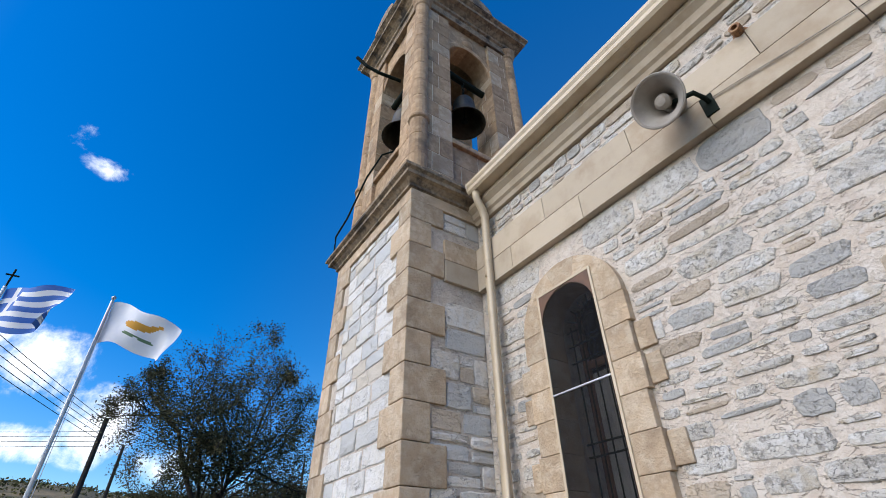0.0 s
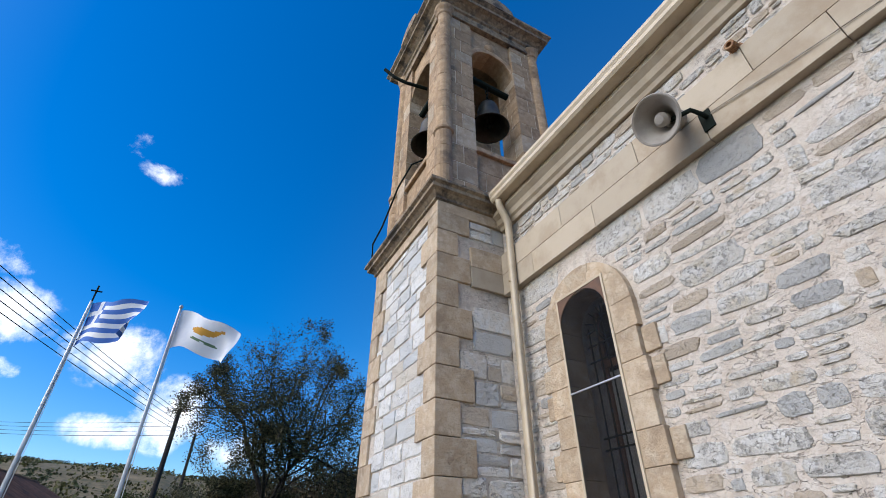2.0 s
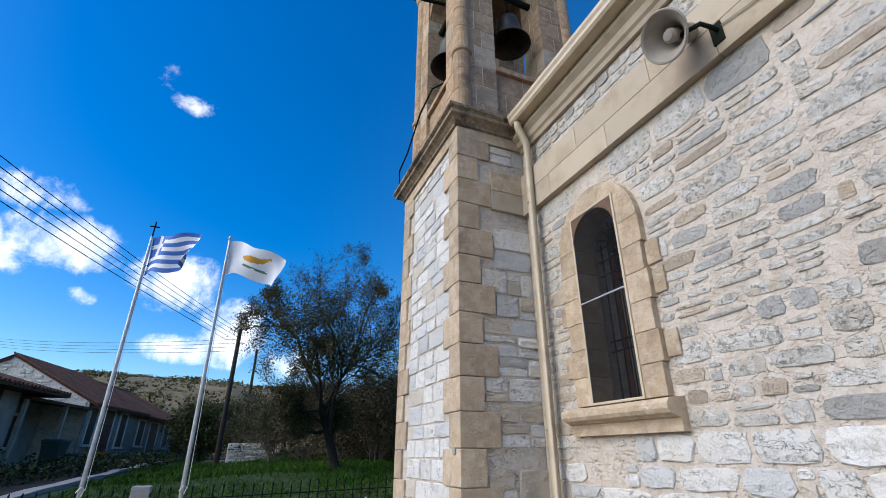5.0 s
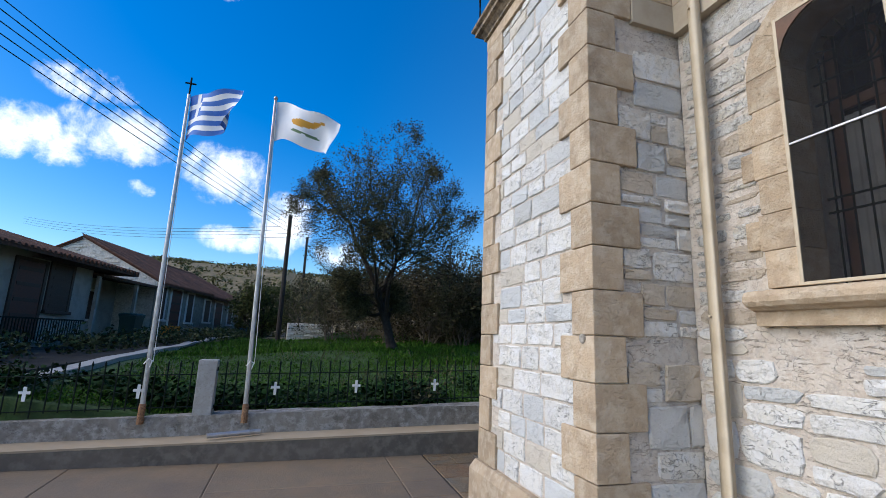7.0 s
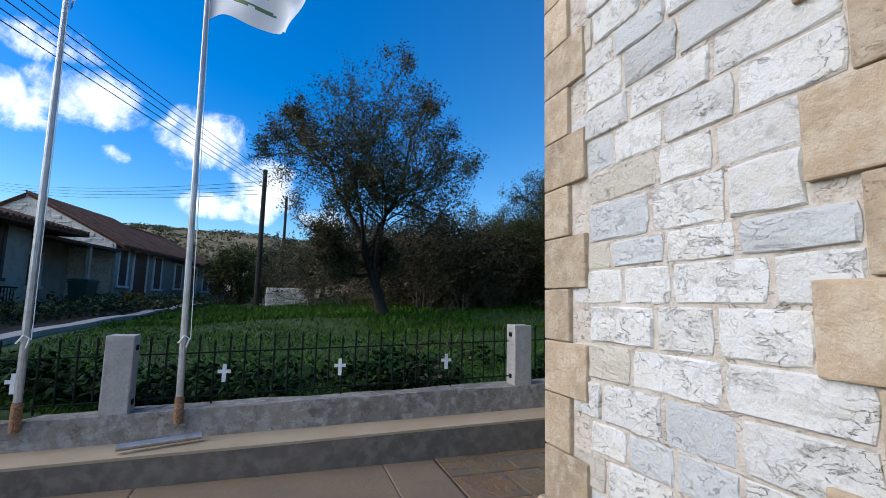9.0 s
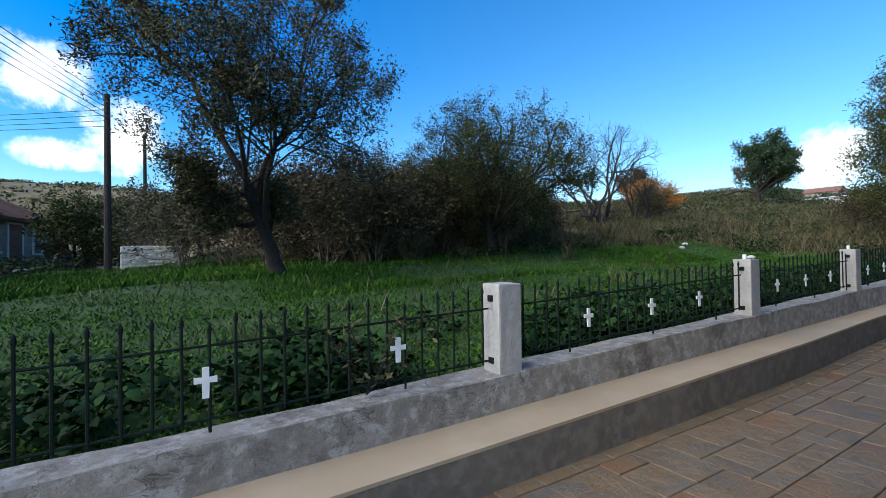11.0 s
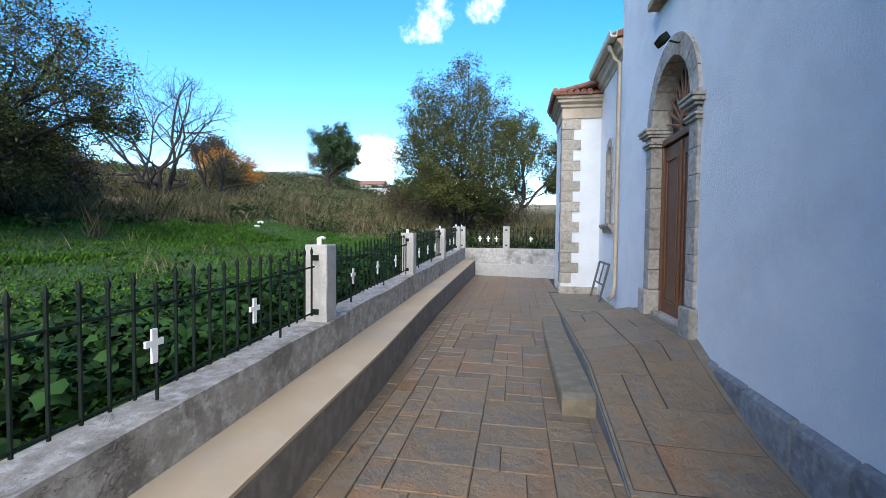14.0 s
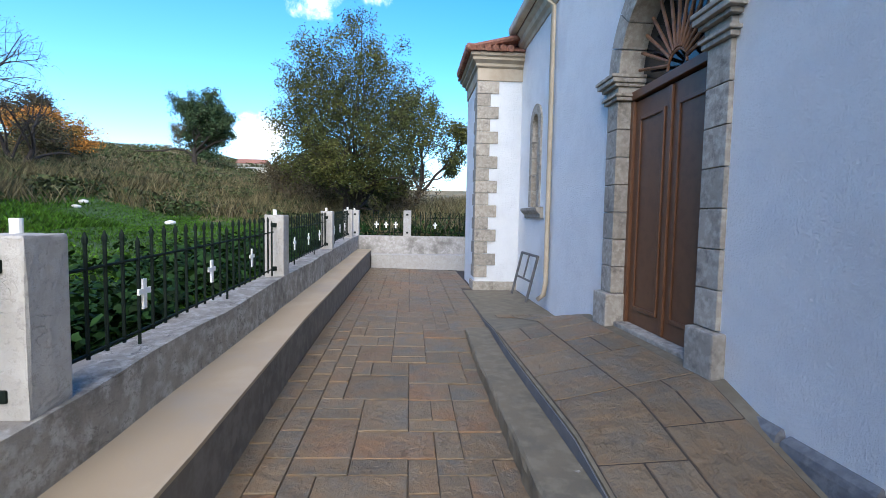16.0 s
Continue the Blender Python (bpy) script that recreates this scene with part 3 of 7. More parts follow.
# window surround
win = tagged(thing("window_1", "", "window", kind="structure"), "arched church window with iron grille behind a screen frame")
surround = part("window_surround", bmesh.new(), None, win)
random.seed(4)
NJ = 6
for s in (-1, 1):
    zz = WZ0
    for i in range(NJ):
        h = (WSPR - 0.02 - WZ0) / NJ
        w = 0.2 + (0.02 if i % 2 else 0)
        lo, hi = sorted((WY + s * WHALF, WY + s * (WHALF + w)))
        part("jamb_block", boxm(2.388, 2.6, lo, hi, zz + 0.0015, zz + h - 0.0015, bev=0.005), ASHLAR, surround)
        if i in (1, 3, 4):
            lo, hi = sorted((WY + s * (WHALF + w + 0.005), WY + s * (WHALF + w + random.uniform(0.1, 0.16))))
            part("jamb_block", boxm(2.418, 2.6, lo, hi, zz + 0.02, zz + h - 0.02, bev=0.008), ASHLAR, surround)
        zz += h
for i in range(5):
    a0, a1 = math.pi * i / 5, math.pi * (i + 1) / 5
    pts = []
    for r, rng in ((WHALF + 0.215, range(5)), (WHALF, range(4, -1, -1))):
        for q in rng:
            a = a0 + 0.003 + (a1 - a0 - 0.006) * q / 4
            pts.append((WY + r * math.cos(a), WSPR - 0.02 + r * math.sin(a)))
    part("voussoir", extrude_yz(pts, 2.388, 2.6), ASHLAR, surround)
# stone spandrels in the screen frame's upper corners, moved before the screen in brown
for s in (-1, 1):
    pts = [(WY + s * (WHALF - 0.002), 3.394)] + [(WY + s * (WHALF - 0.002) * math.cos(a), WSPR - 0.012 + (WHALF - 0.002) * math.sin(a)) for a in [math.pi / 2 * q / 6 for q in range(6, -1, -1)]]
    part("corner_board", extrude_yz(pts, 2.3775, 2.381), OLDWOOD, win, "brown stone spandrel of the arch inside the screen frame")
SILLP = [(2.46, 1.63), (2.36, 1.63), (2.36, 1.71), (2.33, 1.715), (2.315, 1.725), (2.28, 1.735), (2.262, 1.76), (2.262, 1.79), (2.28, 1.815), (2.31, 1.825), (2.46, 1.84)]
sill = part("window_sill", rings(bmesh.new(), [[(x + 0.02, y, z - 0.01) for x, z in SILLP] for y in (1.44, 2.505)]), ASHLAR, win, "moulded stone sill")
FRM = CREAM
for a in ((2.377, 2.395, 1.7, 1.72, 1.83, 3.415), (2.377, 2.395, 2.22, 2.24, 1.83, 3.415), (2.377, 2.395, 1.721, 2.219, 3.395, 3.415), (2.377, 2.395, 1.721, 2.219, 1.83, 1.848)):
    part("screen_frame", boxm(*a, bev=0.003), FRM, win, "cream metal screen frame")
SCREEN = bpy.data.materials.new("dark_insect_screen")
SCREEN.use_nodes = True
_n, _l = SCREEN.node_tree.nodes, SCREEN.node_tree.links
_mix, _tr = _n.new("ShaderNodeMixShader"), _n.new("ShaderNodeBsdfTransparent")
_n["Principled BSDF"].inputs["Base Color"].default_value = (0.008, 0.009, 0.012, 1)
_n["Principled BSDF"].inputs["Roughness"].default_value = 0.6
_n["Principled BSDF"].inputs["Specular IOR Level"].default_value = 0.1
_mix.inputs[0].default_value = 0.34
_l.new(_tr.outputs[0], _mix.inputs[1])
_l.new(_n["Principled BSDF"].outputs[0], _mix.inputs[2])
_l.new(_mix.outputs[0], _n["Material Output"].inputs["Surface"])
part("insect_screen", boxm(2.382, 2.385, 1.721, 2.219, 1.849, 3.394), SCREEN, win, "dark fine mesh screen")
part("screen_bar", boxm(2.374, 2.39, 1.721, 2.219, 2.614, 2.627, bev=0.003), GALV, win, "bright metal crossbar")
# glass, curtain and grille inside the window
GLASS = bpy.data.materials.new("dark_glass")
GLASS.use_nodes = True
_g = GLASS.node_tree.nodes["Principled BSDF"]
_g.inputs["Base Color"].default_value, _g.inputs["Roughness"].default_value = (0.012, 0.014, 0.018, 1), 0.12
pane = part("pane", boxm(2.78, 2.79, 1.7, 2.24, 1.82, 3.42), GLASS, win, "dark window glass")
for y in (1.755, 1.97, 2.185):
    part("casement_bar", boxm(2.745, 2.775, y - 0.025, y + 0.025, 1.835, 3.36, bev=0.004), OLDWOOD, win, "brown wooden casement")
for z in (1.87, 2.9):
    part("casement_bar", boxm(2.742, 2.772, 1.725, 2.215, z - 0.03, z + 0.03, bev=0.004), OLDWOOD, win, "brown wooden casement")
# pale curtain folds behind the glass bars
CURT = material("pale_curtain", (0.3, 0.3, 0.29), 0.9, [(0.22, 0.22, 0.22)], 8, 0.1, 60, 0.002)
for lo_ in (1.79, 1.995):
    fold = [(2.772 + 0.006 * math.sin(q * 1.7), lo_ + 0.165 * q / 10) for q in range(11)]
    part("curtain", rings(bmesh.new(), [[(x, y, z) for x, y in fold] + [(x + 0.004, y, z) for x, y in fold[::-1]] for z in (1.91, 2.84)]), CURT, win, "pale grey curtain")
for i in range(6):
    y = 1.76 + i * 0.084
    part("grille_bar", tube([(2.64, y, 1.835), (2.64, y, 3.145 + 0.2 * math.sin(math.pi * (i + .4) / 5.8))], 0.006, 6), IRON, win)
for z in (2.25, 2.33, 2.9, 3.03):
    part("grille_bar", tube([(2.632, 1.725, z), (2.632, 2.215, z)], 0.007, 6), IRON, win)
for r in (0.075, 0.11):
    part("grille_ring", tube([(2.63, WY + r * math.cos(a), 3.145 + r * math.sin(a)) for a in [2 * math.pi * q / 20 for q in range(21)]], 0.006, 6), IRON, win)
for q in range(9):
    a = math.pi * q / 8
    part("grille_ray", tube([(2.63, WY + 0.11 * math.cos(a), 3.145 + 0.11 * math.sin(a)), (2.63, WY + 0.24 * math.cos(a), 3.145 + 0.24 * math.sin(a))], 0.005, 6), IRON, win)

# ---------- bell tower ----------
TX0, TX1, TY0, TY1 = 1.61, 3.55, 2.97, 4.81
tower = tagged(thing("bell_tower", "", "bell tower"), "square stone bell tower with quoins and an open arched belfry")
D = 0.03
part("shaft", boxm(TX0 + D, TX1, TY0 + D, TY1 - D, -0.3, 4.72), MORTAR, tower, "pinkish mortared stone shaft")
CH = 0.289
QZ0 = 0.38
quoin_cache = {}


def quoin(sx, sy, z, longx):
    """A corner block; sx, sy: which corner."""
    lx, ly = (0.385, 0.24) if longx else (0.24, 0.385)
    x0, x1 = (TX0, TX0 + lx) if sx < 0 else (TX1 - lx, TX1)
    y0, y1 = (TY0, TY0 + ly) if sy < 0 else (TY1 - ly, TY1)
    part("quoin", boxm(x0, x1, y0, y1, z + 0.003, z + CH - 0.003, bev=0.009), ASHLAR, tower)


for i in range(15):
    z = QZ0 + i * CH
    for sx, sy in ((-1, -1), (-1, 1), (1, 1)):
        quoin(sx, sy, z, (i % 2 == 0) if (sx, sy) == (-1, -1) else (i % 2 == 1))
# plinth of large blocks with a chamfered top
PLP = [(0.06, -0.3), (0.06, 0.3), (0.02, 0.375), (0.02, 0.379)]
part("plinth", moulding(TX0, TX1, TY0, TY1, PLP), ASHLAR, tower, "chamfered stone plinth")
# frieze course and cornice under the belfry
part("frieze", boxm(TX0 - 0.003, TX1, TY0 - 0.003, TY1 + 0.003, 4.66, 4.8, bev=0.004), ASHLAR, tower)
CORN = [(0.0, 4.79), (0.03, 4.8), (0.03, 4.83), (0.07, 4.87), (0.11, 4.885), (0.11, 4.93), (0.145, 4.95), (0.145, 4.985), (0.1, 5.0), (0.02, 5.04)]
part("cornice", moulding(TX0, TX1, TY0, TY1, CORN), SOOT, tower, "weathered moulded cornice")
# ashlar bands of the south face at the nave's string course
part("block", boxm(2.0, 2.46, 2.962, 3.1, 3.83, 4.06, bev=0.006), BANDSTONE, tower)
part("block", boxm(2.0, 2.46, 2.962, 3.1, 4.064, 4.3, bev=0.006), ASHLAR, tower)
# belfry
BX0, BX1, BY0, BY1, BZ0, BZ1 = 1.7, 3.46, 3.06, 4.67, 5.0, 8.95
PW = 0.5
SILLZ, SPR = 6.0, 7.9
belfry = part("belfry", bmesh.new(), None, tower, "brown sandstone belfry with arched openings")
random.seed(12)


def pier(x0, x1, y0, y1):
    """Coursed blocks round a lime mortar core."""
    part("mortar_core", boxm(x0 + 0.006, x1 - 0.006, y0 + 0.006, y1 - 0.006, BZ0, 8.75), LIME, belfry, "pale lime mortar")
    z, i = BZ0, 0
    while z < 8.72:
        z1 = min(z + random.uniform(0.25, 0.35), 8.75)
        if 8.75 - z1 < 0.1:
            z1 = 8.75
        k = 0.42 if i % 2 else 0.62
        xm, ym = x0 + (x1 - x0) * k, y0 + (y1 - y0) * (1 - k)
        for a in ((x0, xm - 0.005, y0, ym - 0.005), (xm + 0.005, x1, y0, ym - 0.005), (x0, xm - 0.005, ym + 0.005, y1), (xm + 0.005, x1, ym + 0.005, y1)):
            part("block", boxm(*a, z + 0.005, z1 - 0.005, bev=0.005), DARKASH if random.random() < 0.8 else ASHLAR, belfry)
        z, i = z1, i + 1


for x0, x1 in ((BX0, BX0 + PW), (BX1 - PW, BX1)):
    for y0, y1 in ((BY0, BY0 + PW - 0.06), (BY1 - PW + 0.06, BY1)):
        pier(x0, x1, y0, y1)
# attached round corner columns with collars and capitals
for cx, cy in ((BX0 + 0.05, BY0 + 0.05), (BX1 - 0.05, BY0 + 0.05), (BX0 + 0.05, BY1 - 0.05), (BX1 - 0.05, BY1 - 0.05)):
    part("column", turned([(0.1, 5.0), (0.1, 8.7)], 16, (cx, cy, 0)), LIME, belfry, "pale mortar between the drums")
    zs = [5.0, 5.12, 5.42, 5.74, 6.02]
    for z0, z1 in zip(zs, zs[1:]):
        part("column_drum", turned([(0.122 if z1 < 5.2 else 0.11, z0 + 0.004), (0.122 if z1 < 5.2 else 0.11, z1 - 0.004)], 18, (cx, cy, 0)), DARKASH, belfry)
    part("column_collar", turned([(0.11, 6.02), (0.13, 6.035), (0.135, 6.06), (0.125, 6.09), (0.106, 6.1)], 18, (cx, cy, 0)), DARKASH, belfry)
    zs = [6.1, 6.45, 6.78, 7.15, 7.46, 7.82, 8.12, 8.42, 8.7]
    for z0, z1 in zip(zs, zs[1:]):
        part("column_drum", turned([(0.105, z0 + 0.004), (0.104, z1 - 0.004)], 18, (cx, cy, 0)), DARKASH, belfry)
    part("capital", turned([(0.105, 8.7), (0.12, 8.72), (0.125, 8.78), (0.15, 8.84), (0.16, 8.9)], 18, (cx, cy, 0)), DARKASH, belfry)


PARAPET = ((BZ0, 5.32, (0, 0.45, 1)), (5.32, 5.62, (0, 0.2, 0.75, 1)), (5.62, SILLZ - 0.08, (0, 0.55, 1)))


def arch_panel(along, lo, hi, face0, face1, zlo, zhi, half):
    """Wall over an arch, between two piers; along: 'x' or 'y'."""
    c, k = (lo + hi) / 2, 14
    arc = [(c + half * math.cos(math.pi * i / k), SPR + half * math.sin(math.pi * i / k)) for i in range(k + 1)]
    bm = bmesh.new()
    for pts in ([(hi, SPR), (hi, zhi), (c, zhi)] + arc[k // 2::-1], [(c, zhi), (lo, zhi), (lo, SPR)] + arc[:k // 2 - 1:-1]):
        ring = [[(p[0], f, p[1]) if along == "x" else (f, p[0], p[1]) for p in pts] for f in (face0, face1)]
        rings(bm, ring)
    bmesh.ops.recalc_face_normals(bm, faces=bm.faces[:])
    part("arch", bm, DARKASH, belfry, "arched wall above the opening")
    out_ = -1 if face0 < face1 else 1
    ringpts = []
    for r, f in ((half, face0), (half, face0 + out_ * 0.02), (half + 0.05, face0 + out_ * 0.035), (half + 0.09, face0 + out_ * 0.02), (half + 0.09, face0)):
        lp = [(c + r * math.cos(math.pi * i / k), SPR + r * math.sin(math.pi * i / k)) for i in range(k + 1)]
        ringpts.append([(p[0], f, p[1]) if along == "x" else (f, p[0], p[1]) for p in lp])
    part("archivolt", rings(bmesh.new(), ringpts, closed=False), DARKASH, belfry)
    # parapet below the opening and its sill
    f0, f1 = sorted((face0, face1))
    if along == "x":
        part("parapet", boxm(lo, hi, f0 + 0.006, f1 - 0.006, BZ0, SILLZ - 0.08), LIME, belfry, "pale mortar joints")
        for za, zb, cuts in PARAPET:
            for qa, qb in zip(cuts, cuts[1:]):
                part("block", boxm(lo + (hi - lo) * qa + 0.004, lo + (hi - lo) * qb - 0.004, f0, f1, za + 0.004, zb - 0.004, bev=0.004), DARKASH, belfry)
        part("opening_sill", boxm(lo, hi, f0 - 0.05, f1 + 0.05, SILLZ - 0.08, SILLZ, bev=0.015), DARKASH, belfry)
        part("carved_boss", turned([(0.11, 0), (0.09, 0.03), (0.05, 0.05), (0.0, 0.06)], 10), DARKASH, belfry, "carved keystone boss", at=pose(c, face0, SPR + half + 0.16, 90 if out_ < 0 else -90))
    else:
        part("parapet", boxm(f0 + 0.006, f1 - 0.006, lo, hi, BZ0, SILLZ - 0.08), LIME, belfry, "pale mortar joints")
        for za, zb, cuts in PARAPET:
            for qa, qb in zip(cuts, cuts[1:]):
                part("block", boxm(f0, f1, lo + (hi - lo) * qa + 0.004, lo + (hi - lo) * qb - 0.004, za + 0.004, zb - 0.004, bev=0.004), DARKASH, belfry)
        part("opening_sill", boxm(f0 - 0.05, f1 + 0.05, lo, hi, SILLZ - 0.08, SILLZ, bev=0.015), DARKASH, belfry)


XL, XR, YL, YR = BX0 + PW, BX1 - PW, BY0 + PW - 0.06, BY1 - PW + 0.06
HX, HY = (XR - XL) / 2, (YR - YL) / 2
arch_panel("x", XL, XR, BY0 + 0.05, BY0 + 0.34, 0, 8.76, HX)
arch_panel("x", XL, XR, BY1 - 0.05, BY1 - 0.34, 0, 8.76, HX)
arch_panel("y", YL, YR, BX0 + 0.05, BX0 + 0.34, 0, 8.76, HY)
arch_panel("y", YL, YR, BX1 - 0.05, BX1 - 0.34, 0, 8.76, HY)
part("vault", boxm(BX0 + 0.3, BX1 - 0.3, BY0 + 0.3, BY1 - 0.3, 8.55, 8.76), DARKASH, belfry)
TOPC = [(-0.02, 8.75), (0.03, 8.76), (0.03, 8.92), (0.06, 8.94), (0.06, 9.0), (0.13, 9.06), (0.2, 9.09), (0.2, 9.16), (0.25, 9.2), (0.25, 9.25), (0.1, 9.3)]
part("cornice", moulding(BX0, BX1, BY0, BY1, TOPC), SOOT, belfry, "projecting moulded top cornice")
for s in (-1, 1):
    for along in "xy":
        pts = [(0.33 * math.cos(math.pi * i / 12), 0.26 * math.sin(math.pi * i / 12)) for i in range(13)]
        cx, cy = (BX0 + BX1) / 2, (BY0 + BY1) / 2
        if along == "x":
            y = BY0 - 0.262 if s < 0 else BY1 + 0.162
            bm = extrude_xz([(cx + a, 9.22 + b) for a, b in pts], y, y + 0.1)
        else:
            x = BX0 - 0.262 if s < 0 else BX1 + 0.162
            bm = extrude_yz([(cy + a, 9.22 + b) for a, b in pts], x, x + 0.1)
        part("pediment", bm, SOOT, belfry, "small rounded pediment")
part("dome", turned([(0.75, 9.28), (0.74, 9.5), (0.6, 9.85), (0.35, 10.1), (0.05, 10.2)], 24, ((BX0 + BX1) / 2, (BY0 + BY1) / 2, 0)), DARKASH, belfry, "small stone dome")
# recessed disc on the west face and short drain
part("drain_hole", turned([(0.03, 0), (0.03, 0.012), (0.02, 0.014), (0.0, 0.006)], 14), GREYSTONE, tower, "round drain stub", at=pose(TX0 + 0.002, 3.085, 1.515, 0, -90, 0))

# bells on beams
BELLP = [(0.0, 0.47), (0.05, 0.47), (0.11, 0.44), (0.135, 0.38), (0.15, 0.25), (0.18, 0.12), (0.235, 0.03), (0.26, 0.0), (0.245, 0.0), (0.2, 0.07), (0.13, 0.22), (0.115, 0.38), (0.0, 0.42)]


def bell(x, y, z, s, beam_a, beam_b, label):
    b = tagged(thing("bell", "", "bell", at=(x, y, z)), label)
    part("bell_body", turned([(r * s, h * s) for r, h in BELLP], 28), BRONZE, b)
    smooth(b.children[0])
    part("clapper", turned([(0.0, 0.0), (0.04 * s, 0.03 * s), (0.03 * s, 0.08 * s), (0.01, 0.1 * s), (0.008, 0.4 * s)], 10), IRON, b)
    top = 7.68 - z
    for i in range(5):
        zz = 0.46 * s + (top - 0.46 * s) * (i + 0.5) / 5
        h = (top - 0.46 * s) / 9
        ring = [(0.022 * math.cos(a), 0, zz + h * math.sin(a)) if i % 2 else (0, 0.022 * math.cos(a), zz + h * math.sin(a)) for a in [2 * math.pi * q / 12 for q in range(13)]]
        part("chain_link", tube(ring, 0.008, 6), IRON, b)
    part("beam", tube([beam_a, beam_b], 0.05, 10), IRON, b, "dark iron beam")
    return b


bell((XL + XR) / 2, BY0 + 0.22, 6.74, 1.12, (-0.45, 0, 1.0), (0.45, 0, 0.92), "dark bronze bell hung by a chain in the belfry arch")
bell(BX0 + 0.22, (YL + YR) / 2, 6.62, 1.12, (0, -0.45, 1.05), (0, 0.45, 1.05), "dark bronze bell hung in the west belfry arch")
lever = tagged(part("bell_lever", tube([(1.9, 4.0, 8.08), (1.55, 4.08, 8.12), (1.36, 4.14, 8.22), (1.2, 4.2, 8.4)], 0.028, 8), IRON), "curved black iron bell lever in the belfry", "bell lever")
rope = tagged(part("bell_rope", tube([(1.85, 3.85, 6.3), (1.68, 3.95, 6.2), (1.6, 4.2, 5.95), (1.55, 4.6, 5.5), (1.5, 4.8, 5.3), (1.52, 4.83, 5.1)], 0.013, 6), IRON), "black cable hanging out of the belfry", "cable")

# ---------- white north facade ----------
FY = 3.88
DC, DH, DO, DSPR = 8.69, 0.68, 0.915, 2.83
DZ = 0.42


def facade_panel(x0, x1, z0, z1, y0, y1, cx=None, half=0.0, oz0=0.0, spring=0.0, k=20):
    bm = wall_with_arch(x0, x1, z0, z1, cx, half, oz0, spring, y0, y1, k)
    bm.transform(Matrix(((0, 1, 0, 0), (1, 0, 0, 0), (0, 0, 1, 0), (0, 0, 0, 1))))
    bmesh.ops.recalc_face_normals(bm, faces=bm.faces[:])
    return bm


tagged(part("wall_north", facade_panel(3.54, 11.42, -0.3, 6.4, 3.3, FY, DC, DH + 0.04, 0.1, DSPR), PLASTER), "white roughcast church facade", "wall", kind="structure")
tagged(part("wall_north", facade_panel(11.42, 13.86, -0.3, 4.75, 3.3, FY - 0.07, 12.67, 0.2, 1.62, 3.05), PLASTER), "white roughcast church wall with a narrow window", "wall", kind="structure")
tagged(part("wall_south", boxm(2.6, 20, -12.3, -12.0, -0.3, 5), PLASTER), "white church wall", "wall", kind="structure")
tagged(part("wall_east", boxm(19.6, 20, -12, 2.5, -0.3, 4.6), PLASTER), "white church wall", "wall", kind="structure")
plinth_n = thing("plinth", "weathered grey stone plinth along the white facade", "plinth", kind="structure")
part("joint", boxm(3.6, 7.6, FY - 0.02, FY + 0.03, -0.25, 0.245), JOINT, plinth_n, "dark recessed joints")
random.seed(21)
x = 3.62
while x < 7.6:
    ln = random.uniform(0.45, 0.8)
    x1 = min(x + ln, 7.62)
    hi_ = random.uniform(0.28, 0.31)
    o = random.uniform(0.055, 0.07)
    bmp = rings(bmesh.new(), [[(x + e, FY - 0.05, z), (x1 - e, FY - 0.05, z), (x1 - e, FY + q, z), (x + e, FY + q, z)] for z, q, e in ((-0.25, o, 0.008), (hi_ - 0.07, o, 0.008), (hi_ - 0.03, o - 0.008, 0.012), (hi_, o - 0.045, 0.024))])
    part("stone", bmp, PLINTHM, plinth_n)
    x = x1

# portal
portal = tagged(thing("door_1", "", "door", kind="structure"), "brown double church door in a stone portal")
for s in (-1, 1):
    z = 0.3
    lo, hi = sorted((DC + s * (DH - 0.02), DC + s * (DO + 0.06)))
    part("jamb_base", boxm(lo, hi, 3.6, FY + 0.09, 0.2, 0.7, bev=0.02), GREYSTONE, portal, "stone base block")
    z = 0.705
    for i in range(7):
        h = (2.6 - 0.705) / 7
        lo, hi = sorted((DC + s * DH, DC + s * DO))
        part("jamb_block", boxm(lo, hi, 3.58, FY + 0.035, z + 0.003, z + h - 0.003, bev=0.007), GREYSTONE, portal)
        z += h
    for o, z0, z1 in ((0.03, 2.6, 2.635), (0.05, 2.638, 2.665), (0.012, 2.667, 2.73), (0.05, 2.732, 2.765), (0.085, 2.767, 2.81), (0.1, 2.812, 2.845)):
        lo, hi = sorted((DC + s * (DH - 0.02 - o * 0.5), DC + s * (DO + o)))
        part("impost", boxm(lo, hi, 3.6, FY + 0.035 + o, z0, z1, bev=0.008), GREYSTONE, portal)
for i in range(9):
    a0, a1 = math.pi * i / 9 + 0.008, math.pi * (i + 1) / 9 - 0.008
    pts = [(DC + r * math.cos(a), DSPR + 0.015 + r * math.sin(a)) for r, rng in ((DO, (0, 1, 2, 3)), (DH, (3, 2, 1, 0))) for a in [a0 + (a1 - a0) * q / 3 for q in rng]]
    part("voussoir", extrude_xz(pts, 3.58, FY + 0.035), GREYSTONE, portal)
DY = 3.75
